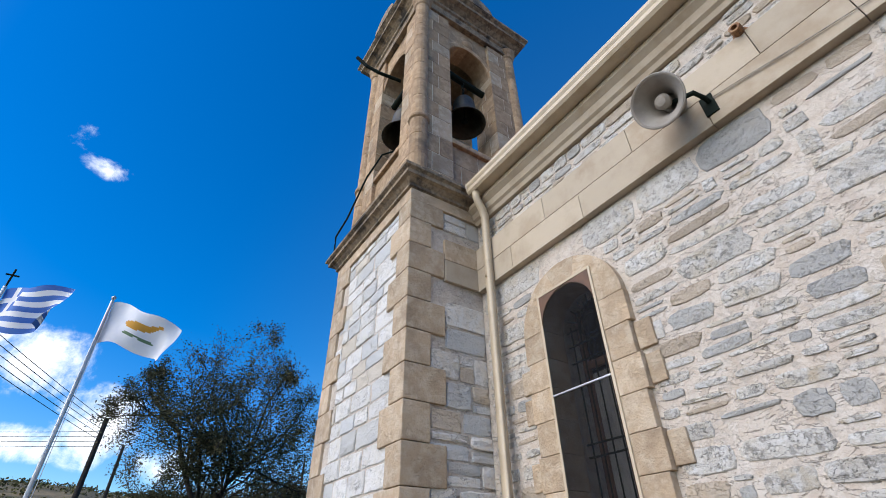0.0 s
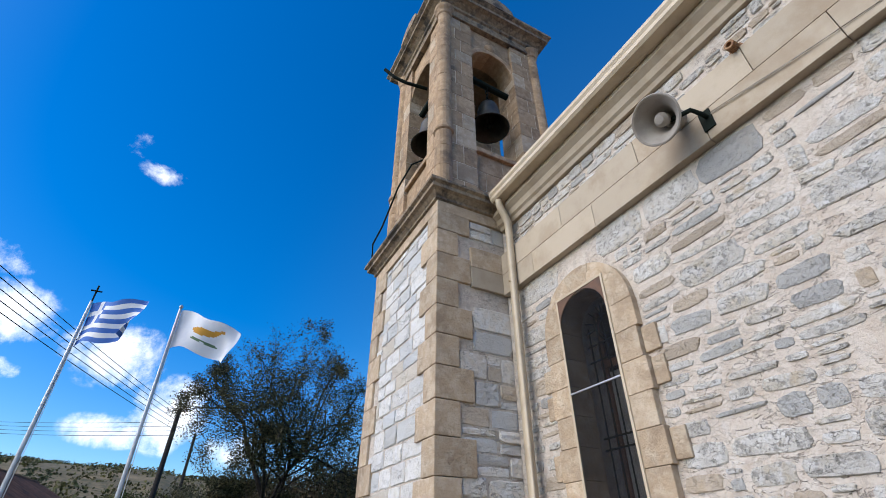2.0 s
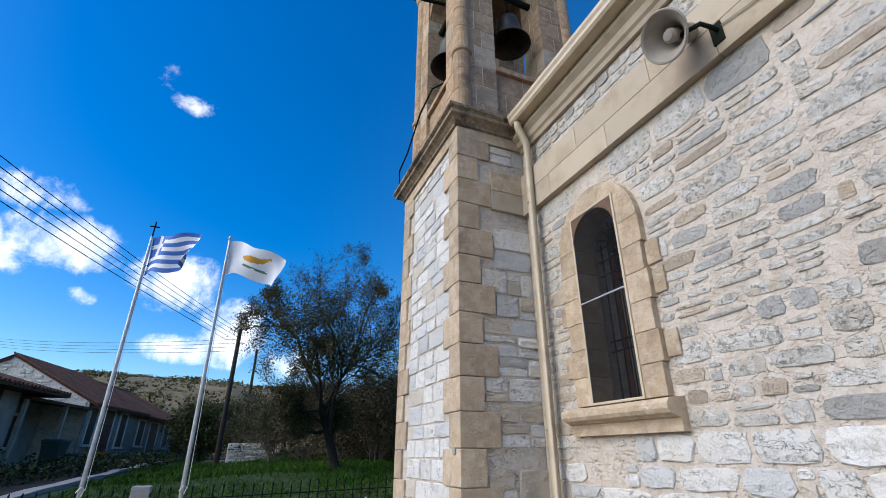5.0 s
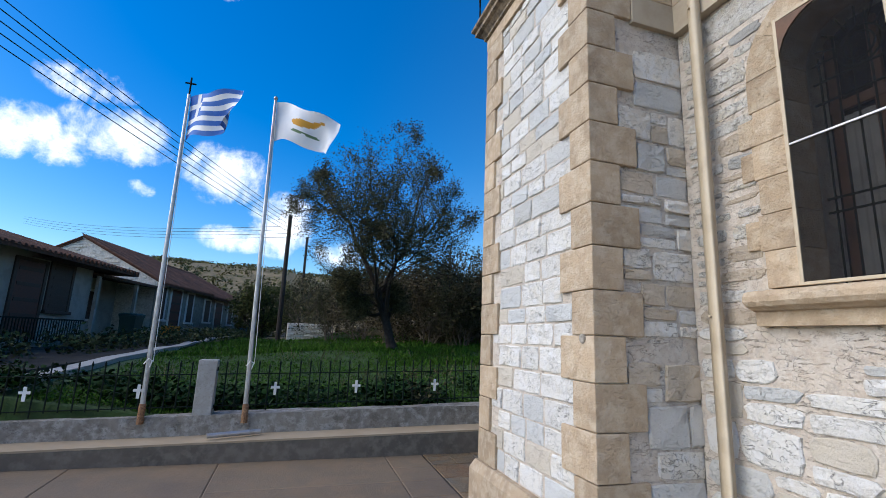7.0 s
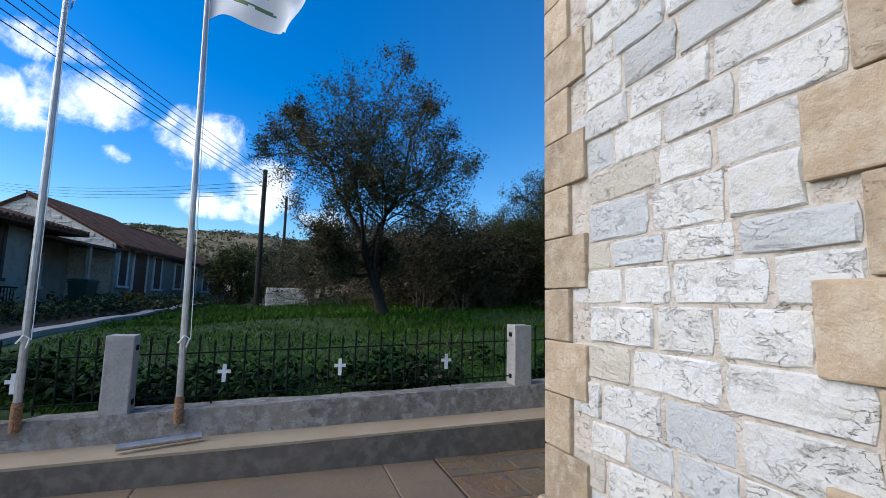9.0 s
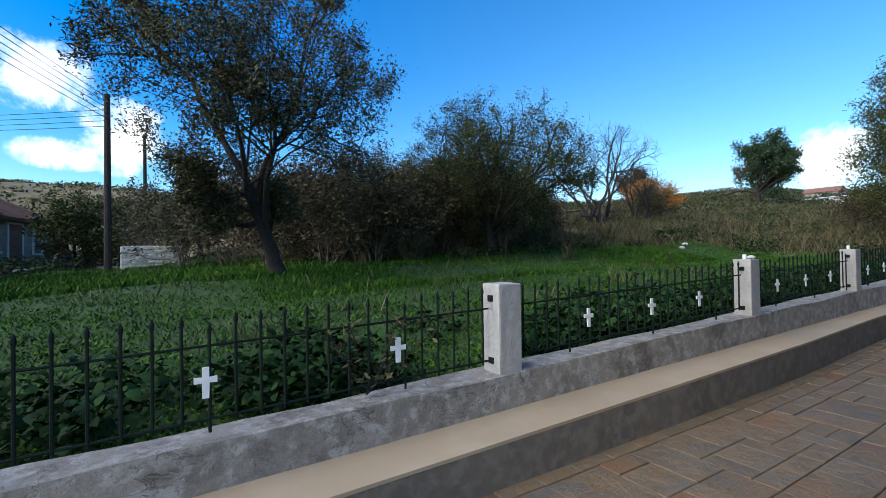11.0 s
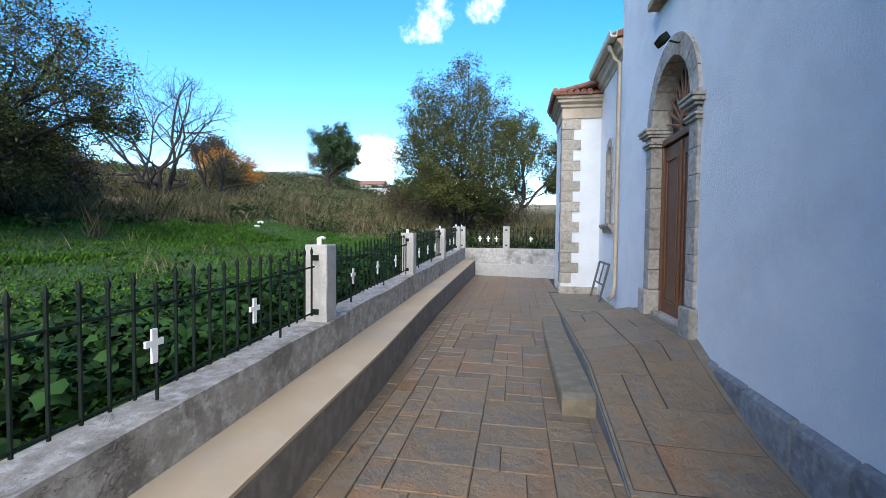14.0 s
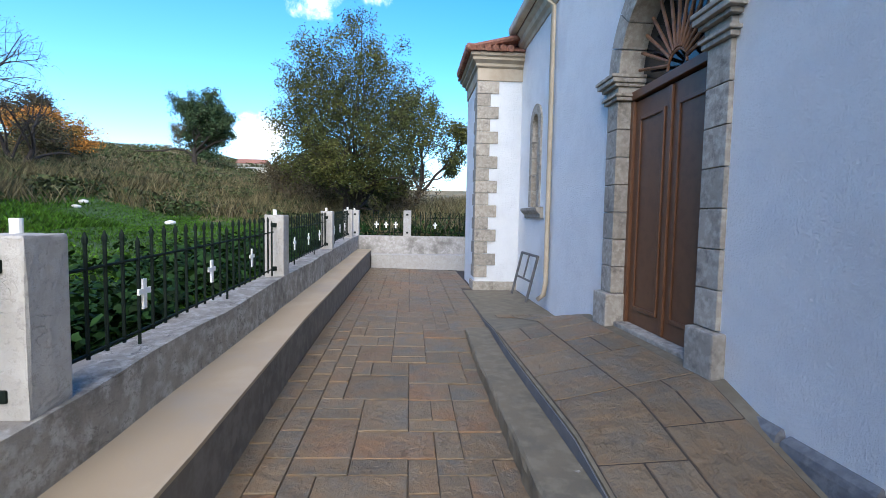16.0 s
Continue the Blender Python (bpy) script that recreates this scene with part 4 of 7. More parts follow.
for s in (-1, 1):
    lo, hi = sorted((DC + s * 0.006, DC + s * 0.625))
    leaf = part("door_leaf", boxm(lo, hi, DY - 0.05, DY, DZ + 0.01, 2.58, bev=0.004), DOORWOOD, portal, "brown painted door leaf")
    for z0, z1 in ((DZ + 0.16, 2.42),):
        for a in ((lo + 0.09, lo + 0.125, z0, z1), (hi - 0.125, hi - 0.09, z0, z1), (lo + 0.126, hi - 0.126, z0, z0 + 0.035), (lo + 0.126, hi - 0.126, z1 - 0.035, z1)):
            part("panel_bead", boxm(a[0], a[1], DY + 0.001, DY + 0.018, a[2], a[3], bev=0.005), DOORWOOD, leaf)
    lo2, hi2 = sorted((DC + s * 0.628, DC + s * 0.682))
    part("door_frame", boxm(lo2, hi2, DY - 0.06, DY + 0.03, DZ, 2.6, bev=0.005), DOORWOOD, portal)
part("door_astragal", boxm(DC - 0.025, DC + 0.025, DY + 0.001, DY + 0.025, DZ + 0.02, 2.57, bev=0.006), DOORWOOD, portal)
part("transom", boxm(DC - 0.67, DC + 0.67, DY - 0.06, DY + 0.04, 2.6, 2.68, bev=0.006), DOORWOOD, portal)
part("fanlight_glass", extrude_xz([(DC + 0.68 * math.cos(a), DSPR + 0.68 * math.sin(a)) for a in [math.pi * q / 20 for q in range(21)]] + [(DC - 0.68, 2.67), (DC + 0.68, 2.67)], DY - 0.09, DY - 0.08), GLASS, portal, "dark fanlight glass")
RAYW = material("orange_brown_rays", (0.24, 0.11, 0.05), 0.6, [(0.13, 0.06, 0.03)], 15, 0.1, 60, 0.002)
for q in range(13):
    a = math.pi * (q + 0.5) / 13
    part("fan_ray", tube([(DC + 0.13 * math.cos(a), DY - 0.02, 2.75 + 0.13 * math.sin(a)), (DC + 0.64 * math.cos(a), DY - 0.02, DSPR - 0.02 + 0.64 * math.sin(a))], 0.016, 6), RAYW, portal, "sunburst bar")
part("fan_hub", tube([(DC + 0.14 * math.cos(a), DY - 0.02, 2.72 + 0.14 * math.sin(a)) for a in [math.pi * q / 10 for q in range(11)]], 0.012, 6), RAYW, portal)
part("threshold", boxm(DC - 0.66, DC + 0.66, DY - 0.15, FY + 0.0, 0.25, DZ + 0.008, bev=0.01), GREYSTONE, portal, "worn stone threshold")
tagged(part("wall_inside", boxm(4, 11, 3.0, 3.2, -0.3, 6), OLDWOOD), "dark church interior", "wall", kind="structure")

# narrow window beyond the door
w2 = tagged(thing("window_2", "", "window", kind="structure"), "narrow arched window with weathered stone surround and sill")
for s in (-1, 1):
    z = 1.66
    for i in range(5):
        h = (3.05 - 1.66) / 5
        lo, hi = sorted((12.67 + s * 0.17, 12.67 + s * 0.33))
        part("jamb_block", boxm(lo, hi, 3.6, 3.84, z + 0.003, z + h - 0.003, bev=0.006), GREYSTONE, w2)
        z += h
for i in range(5):
    a0, a1 = math.pi * i / 5 + 0.01, math.pi * (i + 1) / 5 - 0.01
    pts = [(12.67 + r * math.cos(a), 3.05 + r * math.sin(a)) for r, rng in ((0.33, (0, 1, 2, 3)), (0.17, (3, 2, 1, 0))) for a in [a0 + (a1 - a0) * q / 3 for q in rng]]
    part("voussoir", extrude_xz(pts, 3.6, 3.84), GREYSTONE, w2)
part("window_sill", rings(bmesh.new(), [[(x, y, z) for y, z in ((3.6, 1.47), (3.85, 1.47), (3.86, 1.53), (3.9, 1.56), (3.93, 1.6), (3.93, 1.64), (3.6, 1.66))] for x in (12.16, 13.18)]), GREYSTONE, w2)
part("pane", boxm(12.5, 12.84, 3.62, 3.63, 1.66, 3.22), GLASS, w2, "dark window glass")

# annex block with quoins and tiled roof
AX0, AY1 = 13.8, 4.66
annex = tagged(thing("annex", "", "annex", kind="structure"), "white rendered annex with stone quoins and tiled roof")
part("annex_wall", boxm(AX0, 15.4, 3.0, AY1, -0.3, 4.3), PLASTER, annex, "white rendered wall")
for i in range(16):
    z = 0.3 + i * 0.235
    lx, ly = (0.26, 0.4) if i % 2 else (0.4, 0.24)
    part("quoin", boxm(AX0 - 0.02, AX0 + lx, AY1 - ly, AY1 + 0.02, z + 0.003, z + 0.232, bev=0.01), GREYSTONE, annex)
part("plinth_course", boxm(AX0 - 0.035, AX0 + 0.5, 3.83, AY1 + 0.035, -0.2, 0.22, bev=0.015), GREYSTONE, annex)
part("frieze", boxm(AX0 - 0.025, 15.4, 3.8, AY1 + 0.025, 4.07, 4.3, bev=0.01), BANDSTONE, annex)
part("cornice", moulding(AX0, 15.4, 3.4, AY1, [(0.02, 4.3), (0.06, 4.33), (0.06, 4.38), (0.13, 4.43), (0.13, 4.48), (0.17, 4.5), (0.17, 4.56), (0.0, 4.57)]), BANDSTONE, annex)
ar = part("annex_roof", rings(bmesh.new(), [[(AX0 - 0.2, 3.4, 4.58), (15.6, 3.4, 4.58), (15.6, AY1 + 0.22, 4.57), (AX0 - 0.2, AY1 + 0.22, 4.57)], [(AX0 - 0.2, 3.4, 4.6), (15.6, 3.4, 4.6), (15.6, AY1 + 0.22, 4.6), (AX0 - 0.2, AY1 + 0.22, 4.6)], [(AX0 + 0.5, 3.4, 4.95), (15.6, 3.4, 4.95), (15.6, 3.5, 4.95), (AX0 + 0.5, 3.5, 4.95)]]), TILE, annex)
for i in range(12):
    x = AX0 - 0.16 + i * 0.145
    part("roof_tile", tube([(x, AY1 + 0.27, 4.6), (x, 3.7, 4.9)], 0.06, 8), TILE, annex)
for i in range(6):
    y = AY1 + 0.16 - i * 0.145
    part("roof_tile", tube([(AX0 - 0.25, y, 4.6), (AX0 + 0.3, y, 4.82)], 0.06, 8), TILE, annex)
# eaves, gutter and downpipe between facade and annex
tagged(part("eave_moulding", rings(bmesh.new(), [[(x, y, z) for y, z in ((3.7, 4.62), (3.83, 4.62), (3.85, 4.68), (3.9, 4.72), (3.92, 4.8), (3.98, 4.85), (3.98, 4.9), (3.7, 4.9))] for x in (11.45, 13.8)]), BANDSTONE), "beige moulded eave on the white wall", "eave", kind="structure")
gut2 = [(3.99, 4.905), (4.09, 4.905), (4.11, 4.94), (4.12, 5.02), (4.1, 5.02), (4.085, 4.95), (4.0, 4.93), (3.99, 5.02), (3.975, 5.02)]
tagged(part("gutter", rings(bmesh.new(), [[(x, y, z) for y, z in gut2] for x in (11.4, 13.75)]), CREAM), "cream metal gutter on the white wall", "gutter")
tagged(part("roof_aisle", rings(bmesh.new(), [[(x, 4.05, 5.0), (x, 3.0, 5.4), (x, 3.0, 5.2), (x, 4.0, 4.92)] for x in (11.45, 14.5)]), TILE), "clay tiled aisle roof", "roof", kind="structure")
downpipe([(11.75, 4.05, 4.92), (11.75, 4.03, 4.8), (11.72, 3.95, 4.65), (11.7, 3.88, 4.55), (11.7, 3.87, 0.5), (11.7, 3.9, 0.3), (11.76, 3.97, 0.22)], "cream metal downpipe on the white wall", 0.038, [(11.7, 3.87, 0.9)])
# floodlight and the sill of an upper window above the door
lamp = tagged(thing("floodlight", "", "floodlight", at=(8.45, 4.0, 3.66)), "black outdoor floodlight on a curved bracket above the door")
part("housing", boxm(-0.1, 0.1, -0.03, 0.07, -0.045, 0.045, bev=0.015), IRON, lamp).matrix_basis = pose(0, 0.06, 0, -35)
part("glass", boxm(-0.085, 0.085, 0.072, 0.077, -0.035, 0.035), GLASS, lamp).matrix_basis = pose(0, 0.06, 0, -35)
part("bracket", tube([(-0.1, 0.03, -0.06), (-0.1, -0.06, -0.09), (-0.06, -0.13, -0.05)], 0.01, 6), IRON, lamp)
up = tagged(thing("window_3", "", "window", kind="structure"), "upper facade window with a weathered stone sill")
part("window_sill", boxm(8.15, 9.35, 3.84, 4.02, 4.36, 4.46, bev=0.02), DARKASH, up)
for s in (8.22, 9.12):
    part("jamb_block", boxm(s, s + 0.17, 3.84, 3.93, 4.465, 5.4, bev=0.01), DARKASH, up)
part("pane", boxm(8.395, 9.115, 3.885, 3.9, 4.465, 5.4), GLASS, up)

# ---------- ramp platform and step before the door ----------
def ramp_z(x, y):
    """Height of the ramp: one profile along its free edge, one along the facade."""
    f = float(np.interp(x, (5.62, 6.7, 7.4, 10.0, 11.1, 13.6), (0.0, 0.6, 1.0, 0.9, 0.12, 0.0)))
    w = float(np.interp(x, (5.62, 6.2, 6.55, 6.89, 7.3, 7.7, 10.0, 11.1, 13.6), (0.0, 0.1, 0.24, 0.42, 0.7, 1.0, 0.9, 0.12, 0.0)))
    g = min(max((y - 5.0) / (3.9 - 5.0), 0), 1)
    return floor_at(x, y) + (1 - g) * f * (0.19 - floor_at(x, y)) + g * w * (0.4 - floor_at(x, y)) + 0.012


def ramp_edge(x):
    return float(np.interp(x, (5.6, 9.2, 10.0, 10.6, 11.0, 11.3, 13.7), (4.98, 4.98, 4.96, 4.93, 4.91, 4.905, 4.905)))


rb = bmesh.new()
RX = [5.62 + 0.16 * i for i in range(51)]
prev = None
for x in RX:
    e = ramp_edge(x)
    ys = [e + (3.87 - e) * j / 8 for j in range(9)]
    row = [rb.verts.new((x, y, ramp_z(x, y))) for y in ys]
    foot = rb.verts.new((x, e + 0.01, -0.2))
    if prev:
        for j in range(8):
            rb.faces.new((prev[0][j], row[j], row[j + 1], prev[0][j + 1]))
        rb.faces.new((prev[1], foot, row[0], prev[0][0]))
    else:
        nose = [rb.verts.new((x, y, -0.2)) for y in ys]
        for j in range(8):
            rb.faces.new((nose[j], row[j], row[j + 1], nose[j + 1]))
    prev = (row, foot)
bmesh.ops.recalc_face_normals(rb, faces=rb.faces[:])
STEPM = material("worn_cement_step", (0.165, 0.135, 0.09), 0.65, [(0.135, 0.115, 0.08), (0.2, 0.17, 0.118)], 3, 0.4, 30, 0.01, stain=(0.5, 0.47, 0.42), stain_scale=1.1, stain_lo=0.66, stain_hi=0.69, spec=0.2)
ramp = tagged(part("ramp", rb, STEPM), "raised stamped concrete ramp leading to the church door", "ramp", kind="structure")
FACECON = material("blue_grey_cement", (0.11, 0.112, 0.115), 0.8, [(0.15, 0.145, 0.14)], 5, 0.3, 40, 0.006)
part("ramp_face", rings(bmesh.new(), [[(x, ramp_edge(x) + 0.004, -0.15), (x, ramp_edge(x) + 0.012, -0.15), (x, ramp_edge(x) + 0.012, ramp_z(x, ramp_edge(x)) - 0.012), (x, ramp_edge(x) + 0.004, ramp_z(x, ramp_edge(x)) - 0.012)] for x in RX]), FACECON, ramp, "smooth grey cement edge")
sb = bmesh.new()
sx = [6.73 + 0.09 * i for i in range(42)]
random.seed(31)
loops = []
for i, x in enumerate(sx):
    inn = ramp_edge(x) + 0.016
    o = inn + 0.285
    e = random.uniform(-.012, .006)
    q = random.uniform(-.03, 0) if i == 0 else 0
    loops.append([(x, inn, -0.2), (x, o + e, -0.2), (x, o + e * 0.6, 0.045), (x, o + random.uniform(-.01, .002), 0.085 + q), (x, o - 0.018, 0.102 + q), (x, inn, 0.106 + q)])
rings(sb, loops)
tagged(part("step", sb, STEPM), "worn olive-brown cement step beside the ramp", "step", kind="structure")

# ---------- paving pieces ----------
def pack(x0, x1, y0, y1, u, seed, sizes):
    """Rectangles of several sizes that fill a grid of module u."""
    rs = random.Random(seed)
    nx, ny = round((x1 - x0) / u), round((y1 - y0) / u)
    used = [[False] * ny for _ in range(nx)]
    out_ = []
    for i in range(nx):
        for j in range(ny):
            if used[i][j]:
                continue
            opts = sizes[:]
            rs.shuffle(opts)
            for a, b in opts + [(1, 1)]:
                if i + a <= nx and j + b <= ny and not any(used[i + p][j + q] for p in range(a) for q in range(b)):
                    for p in range(a):
                        for q in range(b):
                            used[i + p][j + q] = True
                    out_.append((x0 + i * u, x0 + (i + a) * u, y0 + j * u, y0 + (j + b) * u))
                    break
    return out_


def tile_mesh():
    return mesh_of("paving_slab", rings(bmesh.new(), [[(-.5, -.5, -1), (.5, -.5, -1), (.5, .5, -1), (-.5, .5, -1)], [(-.5, -.5, -.3), (.5, -.5, -.3), (.5, .5, -.3), (-.5, .5, -.3)], [(-.487, -.487, 0), (.487, -.487, 0), (.487, .487, 0), (-.487, .487, 0)]]), PAVE)


SLAB = tile_mesh()
SIZES = [(2, 2), (3, 2), (2, 3), (1, 2), (2, 1), (3, 3)]
GAP = 0.005


def lay(tiles, parent, zf, seed):
    rs = random.Random(seed)
    for x0, x1, y0, y1 in tiles:
        cx, cy = (x0 + x1) / 2, (y0 + y1) / 2
        dzx, dzy = (zf(x1, cy) - zf(x0, cy)) / (x1 - x0), (zf(cx, y1) - zf(cx, y0)) / (y1 - y0)
        m = Matrix(((x1 - x0 - GAP, 0, 0, cx), (0, y1 - y0 - GAP, 0, cy), (dzx * (x1 - x0), dzy * (y1 - y0), 0.02, zf(cx, cy) + rs.uniform(-0.0015, 0.0015)), (0, 0, 0, 1)))
        ob = new("paving_slab", SLAB)
        ob.parent = parent
        ob.matrix_basis = m.to_4x4()


def merged(name, tiles, parent, zf, label="", mat=PAVE):
    vs, fs = [], []
    for x0, x1, y0, y1 in tiles:
        k = len(vs)
        g, b = GAP / 2, 0.012
        for q, dz in ((g, -0.02), (g, -0.006), (g + b, 0)):
            for x, y in ((x0 + q, y0 + q), (x1 - q, y0 + q), (x1 - q, y1 - q), (x0 + q, y1 - q)):
                vs.append((x, y, zf(x, y) + dz))
        for a in (0, 4):
            fs += [(k + a + i, k + a + (i + 1) % 4, k + a + 4 + (i + 1) % 4, k + a + 4 + i) for i in range(4)]
        fs.append((k + 8, k + 9, k + 10, k + 11))
    me = bpy.data.meshes.new(name)
    me.from_pydata(vs, [], fs)
    me.materials.append(mat)
    return tagged(part(name, me, None, parent, label), kind="stuff")


flat = floor_at
allt = pack(1.66, 16.96, 4.9, 6.94, 0.17, 5, SIZES)
near_t = [t for t in allt if t[0] < 10.6 and not (t[0] > 5.55 and t[1] < 11.2 and t[3] < 5.0)]
far_t = [t for t in allt if t[0] >= 10.6 and not (t[0] < 11.2 and t[3] < 4.8)]
extra = [t for t in pack(3.72, 5.59, 3.88, 4.9, 0.17, 6, SIZES)] + [t for t in pack(13.9, 16.95, 4.7, 4.9, 0.2, 7, [(2, 1), (3, 1)])]
west = pack(-11.86, 1.64, -4.12, 6.88, 0.5, 9, [(4, 3), (3, 4), (3, 3), (4, 2)]) + pack(1.62, 2.42, -4.12, 2.88, 0.4, 10, [(2, 3), (2, 4)])
lay(near_t[:290], floor, flat, 1)
merged("paving_rest", near_t[290:] + far_t + extra, floor, flat)
merged("paving_west", west, floor, flat, "smooth brown stamped concrete", PAVEW)
RT = [t for t in pack(5.66, 11.2, 3.98, 4.96, 0.245, 14, [(2, 2), (2, 3), (3, 2), (2, 1)]) if min(ramp_edge(t[0]), ramp_edge(t[1])) > t[3] - 0.01]
for x0, x1, y0, y1 in RT:
    g, bv = 0.004, 0.005
    nx = 5
    loops = []
    tb = bmesh.new()
    top = [[tb.verts.new((x0 + g + bv + (x1 - x0 - 2 * g - 2 * bv) * i / nx, y, ramp_z(x0 + (x1 - x0) * i / nx, y) + 0.008)) for y in (y0 + g + bv, y1 - g - bv)] for i in range(nx + 1)]
    low = [[tb.verts.new((x0 + g + (x1 - x0 - 2 * g) * i / nx, y, ramp_z(x0 + (x1 - x0) * i / nx, y) - 0.01)) for y in (y0 + g, y1 - g)] for i in range(nx + 1)]
    for i in range(nx):
        tb.faces.new((top[i][0], top[i + 1][0], top[i + 1][1], top[i][1]))
        for q in (0, 1):
            tb.faces.new((low[i][q], low[i + 1][q], top[i + 1][q], top[i][q]))
    for i in (0, nx):
        tb.faces.new((low[i][0], low[i][1], top[i][1], top[i][0]))
    bmesh.ops.recalc_face_normals(tb, faces=tb.faces[:])
    part("paving_slab", tb, PAVE, ramp)
vs, fs = [], []
for x0, x1, y0, y1 in RT:
    for i in range(5):
        k, xa, xb = len(vs), x0 + (x1 - x0) * i / 5, x0 + (x1 - x0) * (i + 1) / 5
        vs += [(x, y, ramp_z(x, y) + 0.003) for x, y in ((xa, y0), (xb, y0), (xb, y1), (xa, y1))]
        fs.append((k, k + 1, k + 2, k + 3))
me = bpy.data.meshes.new("joints")
me.from_pydata(vs, [], fs)
me.materials.append(JOINT)
part("joints", me, None, ramp, "dark joints between the slabs")

# ---------- stones of the church walls ----------
RUB = stone_variants("stone", RUBBLE, 20, 2, 0.17)
TOW = stone_variants("stone", TOWERSTONE, 12, 3, 0.06)


def rubble(parent, meshes, u0, u1, z0, z1, place, taken, seed, hs, ws, depth, limit=300, gap=0.014, wob=2.5, split=True):
    """Uneven courses of stones; place(u, z) gives the pose on the wall; taken(z0, z1) lists stretches of u that are kept free."""
    rs = random.Random(seed)
    z, count, rest = z0, 0, []
    while z < z1 - 0.04:
        h = rs.uniform(*hs)
        if z1 - z - h < 0.08:
            h = z1 - z
        free, at = [], u0
        for a, b in sorted(taken(z, z + h)) + [(u1, u1)]:
            if a - at > 0.05:
                free.append((at, min(a, u1)))
            at = max(at, b)
        for a, b in free:
            u = a
            while u < b - 0.02:
                w = rs.uniform(*ws) * (0.7 + h / 0.3)
                if b - u - w < ws[0] * 0.7:
                    w = b - u
                cells = [(u, w, z, h)]
                r = rs.random() if split else 1.0
                if h > 0.15 and r < 0.3:
                    k = rs.uniform(0.35, 0.65)
                    cells = [(u, w, z, h * k), (u, w, z + h * k, h * (1 - k))]
                elif r < 0.42 and w > 0.25:
                    k = rs.uniform(0.3, 0.7)
                    cells = [(u, w * k, z, h), (u + w * k, w * (1 - k), z, h * 0.6), (u + w * k, w * (1 - k), z + h * 0.6, h * 0.4)]
                for uu, ww, zz, hh in cells:
                    m = place(uu + ww / 2, zz + hh / 2) @ pose(0, 0, 0, rs.uniform(-wob, wob)) @ Matrix.Diagonal((depth * rs.uniform(0.4, 1.4), max(ww - gap * rs.uniform(0.4, 1.8), 0.03), max(hh - gap * rs.uniform(0.4, 1.8), 0.025), 1))
                    if rs.random() < 0.06:
                        continue
                    if count < limit:
                        ob = new("stone", rs.choice(meshes))
                        ob.parent = parent
                        ob.matrix_basis = m
                        count += 1
                    else:
                        rest.append((rs.choice(meshes), m))
                u += w
        z += h
    if rest:
        vs, fs = [], []
        for me, m in rest:
            k = len(vs)
            vs += [tuple(m @ v.co) for v in me.vertices]
            fs += [tuple(k + i for i in p.vertices) for p in me.polygons]
        me = bpy.data.meshes.new("stones_rest")
        me.from_pydata(vs, [], fs)
        me.materials.append(meshes[0].materials[0])
        tagged(part("stones_rest", me, None, parent), kind="stuff")


def nave_taken(z0, z1):
    out_ = []
    if z1 > 1.62 and z0 < 1.83:
        out_.append((1.435, 2.51))
    if 1.3 < z0 and z1 < 1.68:
        out_.append((1.9, 2.62))
    if z1 > 1.83 and z0 < 3.15:
        out_.append((WY - 0.475, WY + 0.475))
    if 3.1 <= z0 < 3.6:
        k = math.sqrt(max(0.475 ** 2 - (z0 - 3.13) ** 2, 0))
        if k:
            out_.append((WY - k - 0.01, WY + k + 0.01))
    return out_


nothing = lambda z0, z1: []
WX0 = 2.438
PAL = stone_variants("stone", TOWERSTONE, 12, 5, 0.16)
rubble(wall_west, PAL, 0.35, 2.96, 0.0, 1.62, lambda u, z: pose(WX0, u, z), nave_taken, 15, (0.13, 0.27), (0.16, 0.4), 0.01, gap=0.012, limit=140)
rubble(wall_west, RUB, 0.35, 2.96, 1.62, 3.81, lambda u, z: pose(WX0, u, z), nave_taken, 11, (0.07, 0.2), (0.14, 0.46), 0.006, gap=0.03, limit=150)
rubble(wall_west, PAL, -1.1, 0.35, 0.0, 1.5, lambda u, z: pose(WX0, u, z), nothing, 16, (0.13, 0.27), (0.16, 0.4), 0.01, gap=0.014, limit=0)
rubble(wall_west, RUB, -1.1, 0.35, 1.5, 3.81, lambda u, z: pose(WX0, u, z), nothing, 12, (0.07, 0.2), (0.14, 0.46), 0.006, limit=0, gap=0.03)
rubble(wall_west, RUB, -3, 2.96, 4.305, 4.62, lambda u, z: pose(WX0, u, z), nothing, 13, (0.08, 0.15), (0.12, 0.34), 0.009, limit=0)
rubble(wall_west, RUB, -8, -1.1, 0.0, 3.81, lambda u, z: pose(WX0, u, z), nothing, 17, (0.13, 0.24), (0.2, 0.5), 0.01, limit=0)
def between_quoins(lo, hi, longs, shorts, lead):
    """Stretches taken by the quoins at both ends of a tower face, course by course."""
    def taken(z0, z1):
        i = int((0.5 * (z0 + z1) - QZ0) / CH)
        a = longs if (i % 2 == 0) == lead else shorts
        return [(lo - 1, lo + a), (hi - (longs if (i % 2 == 0) == lead else shorts), hi + 1)]
    return taken


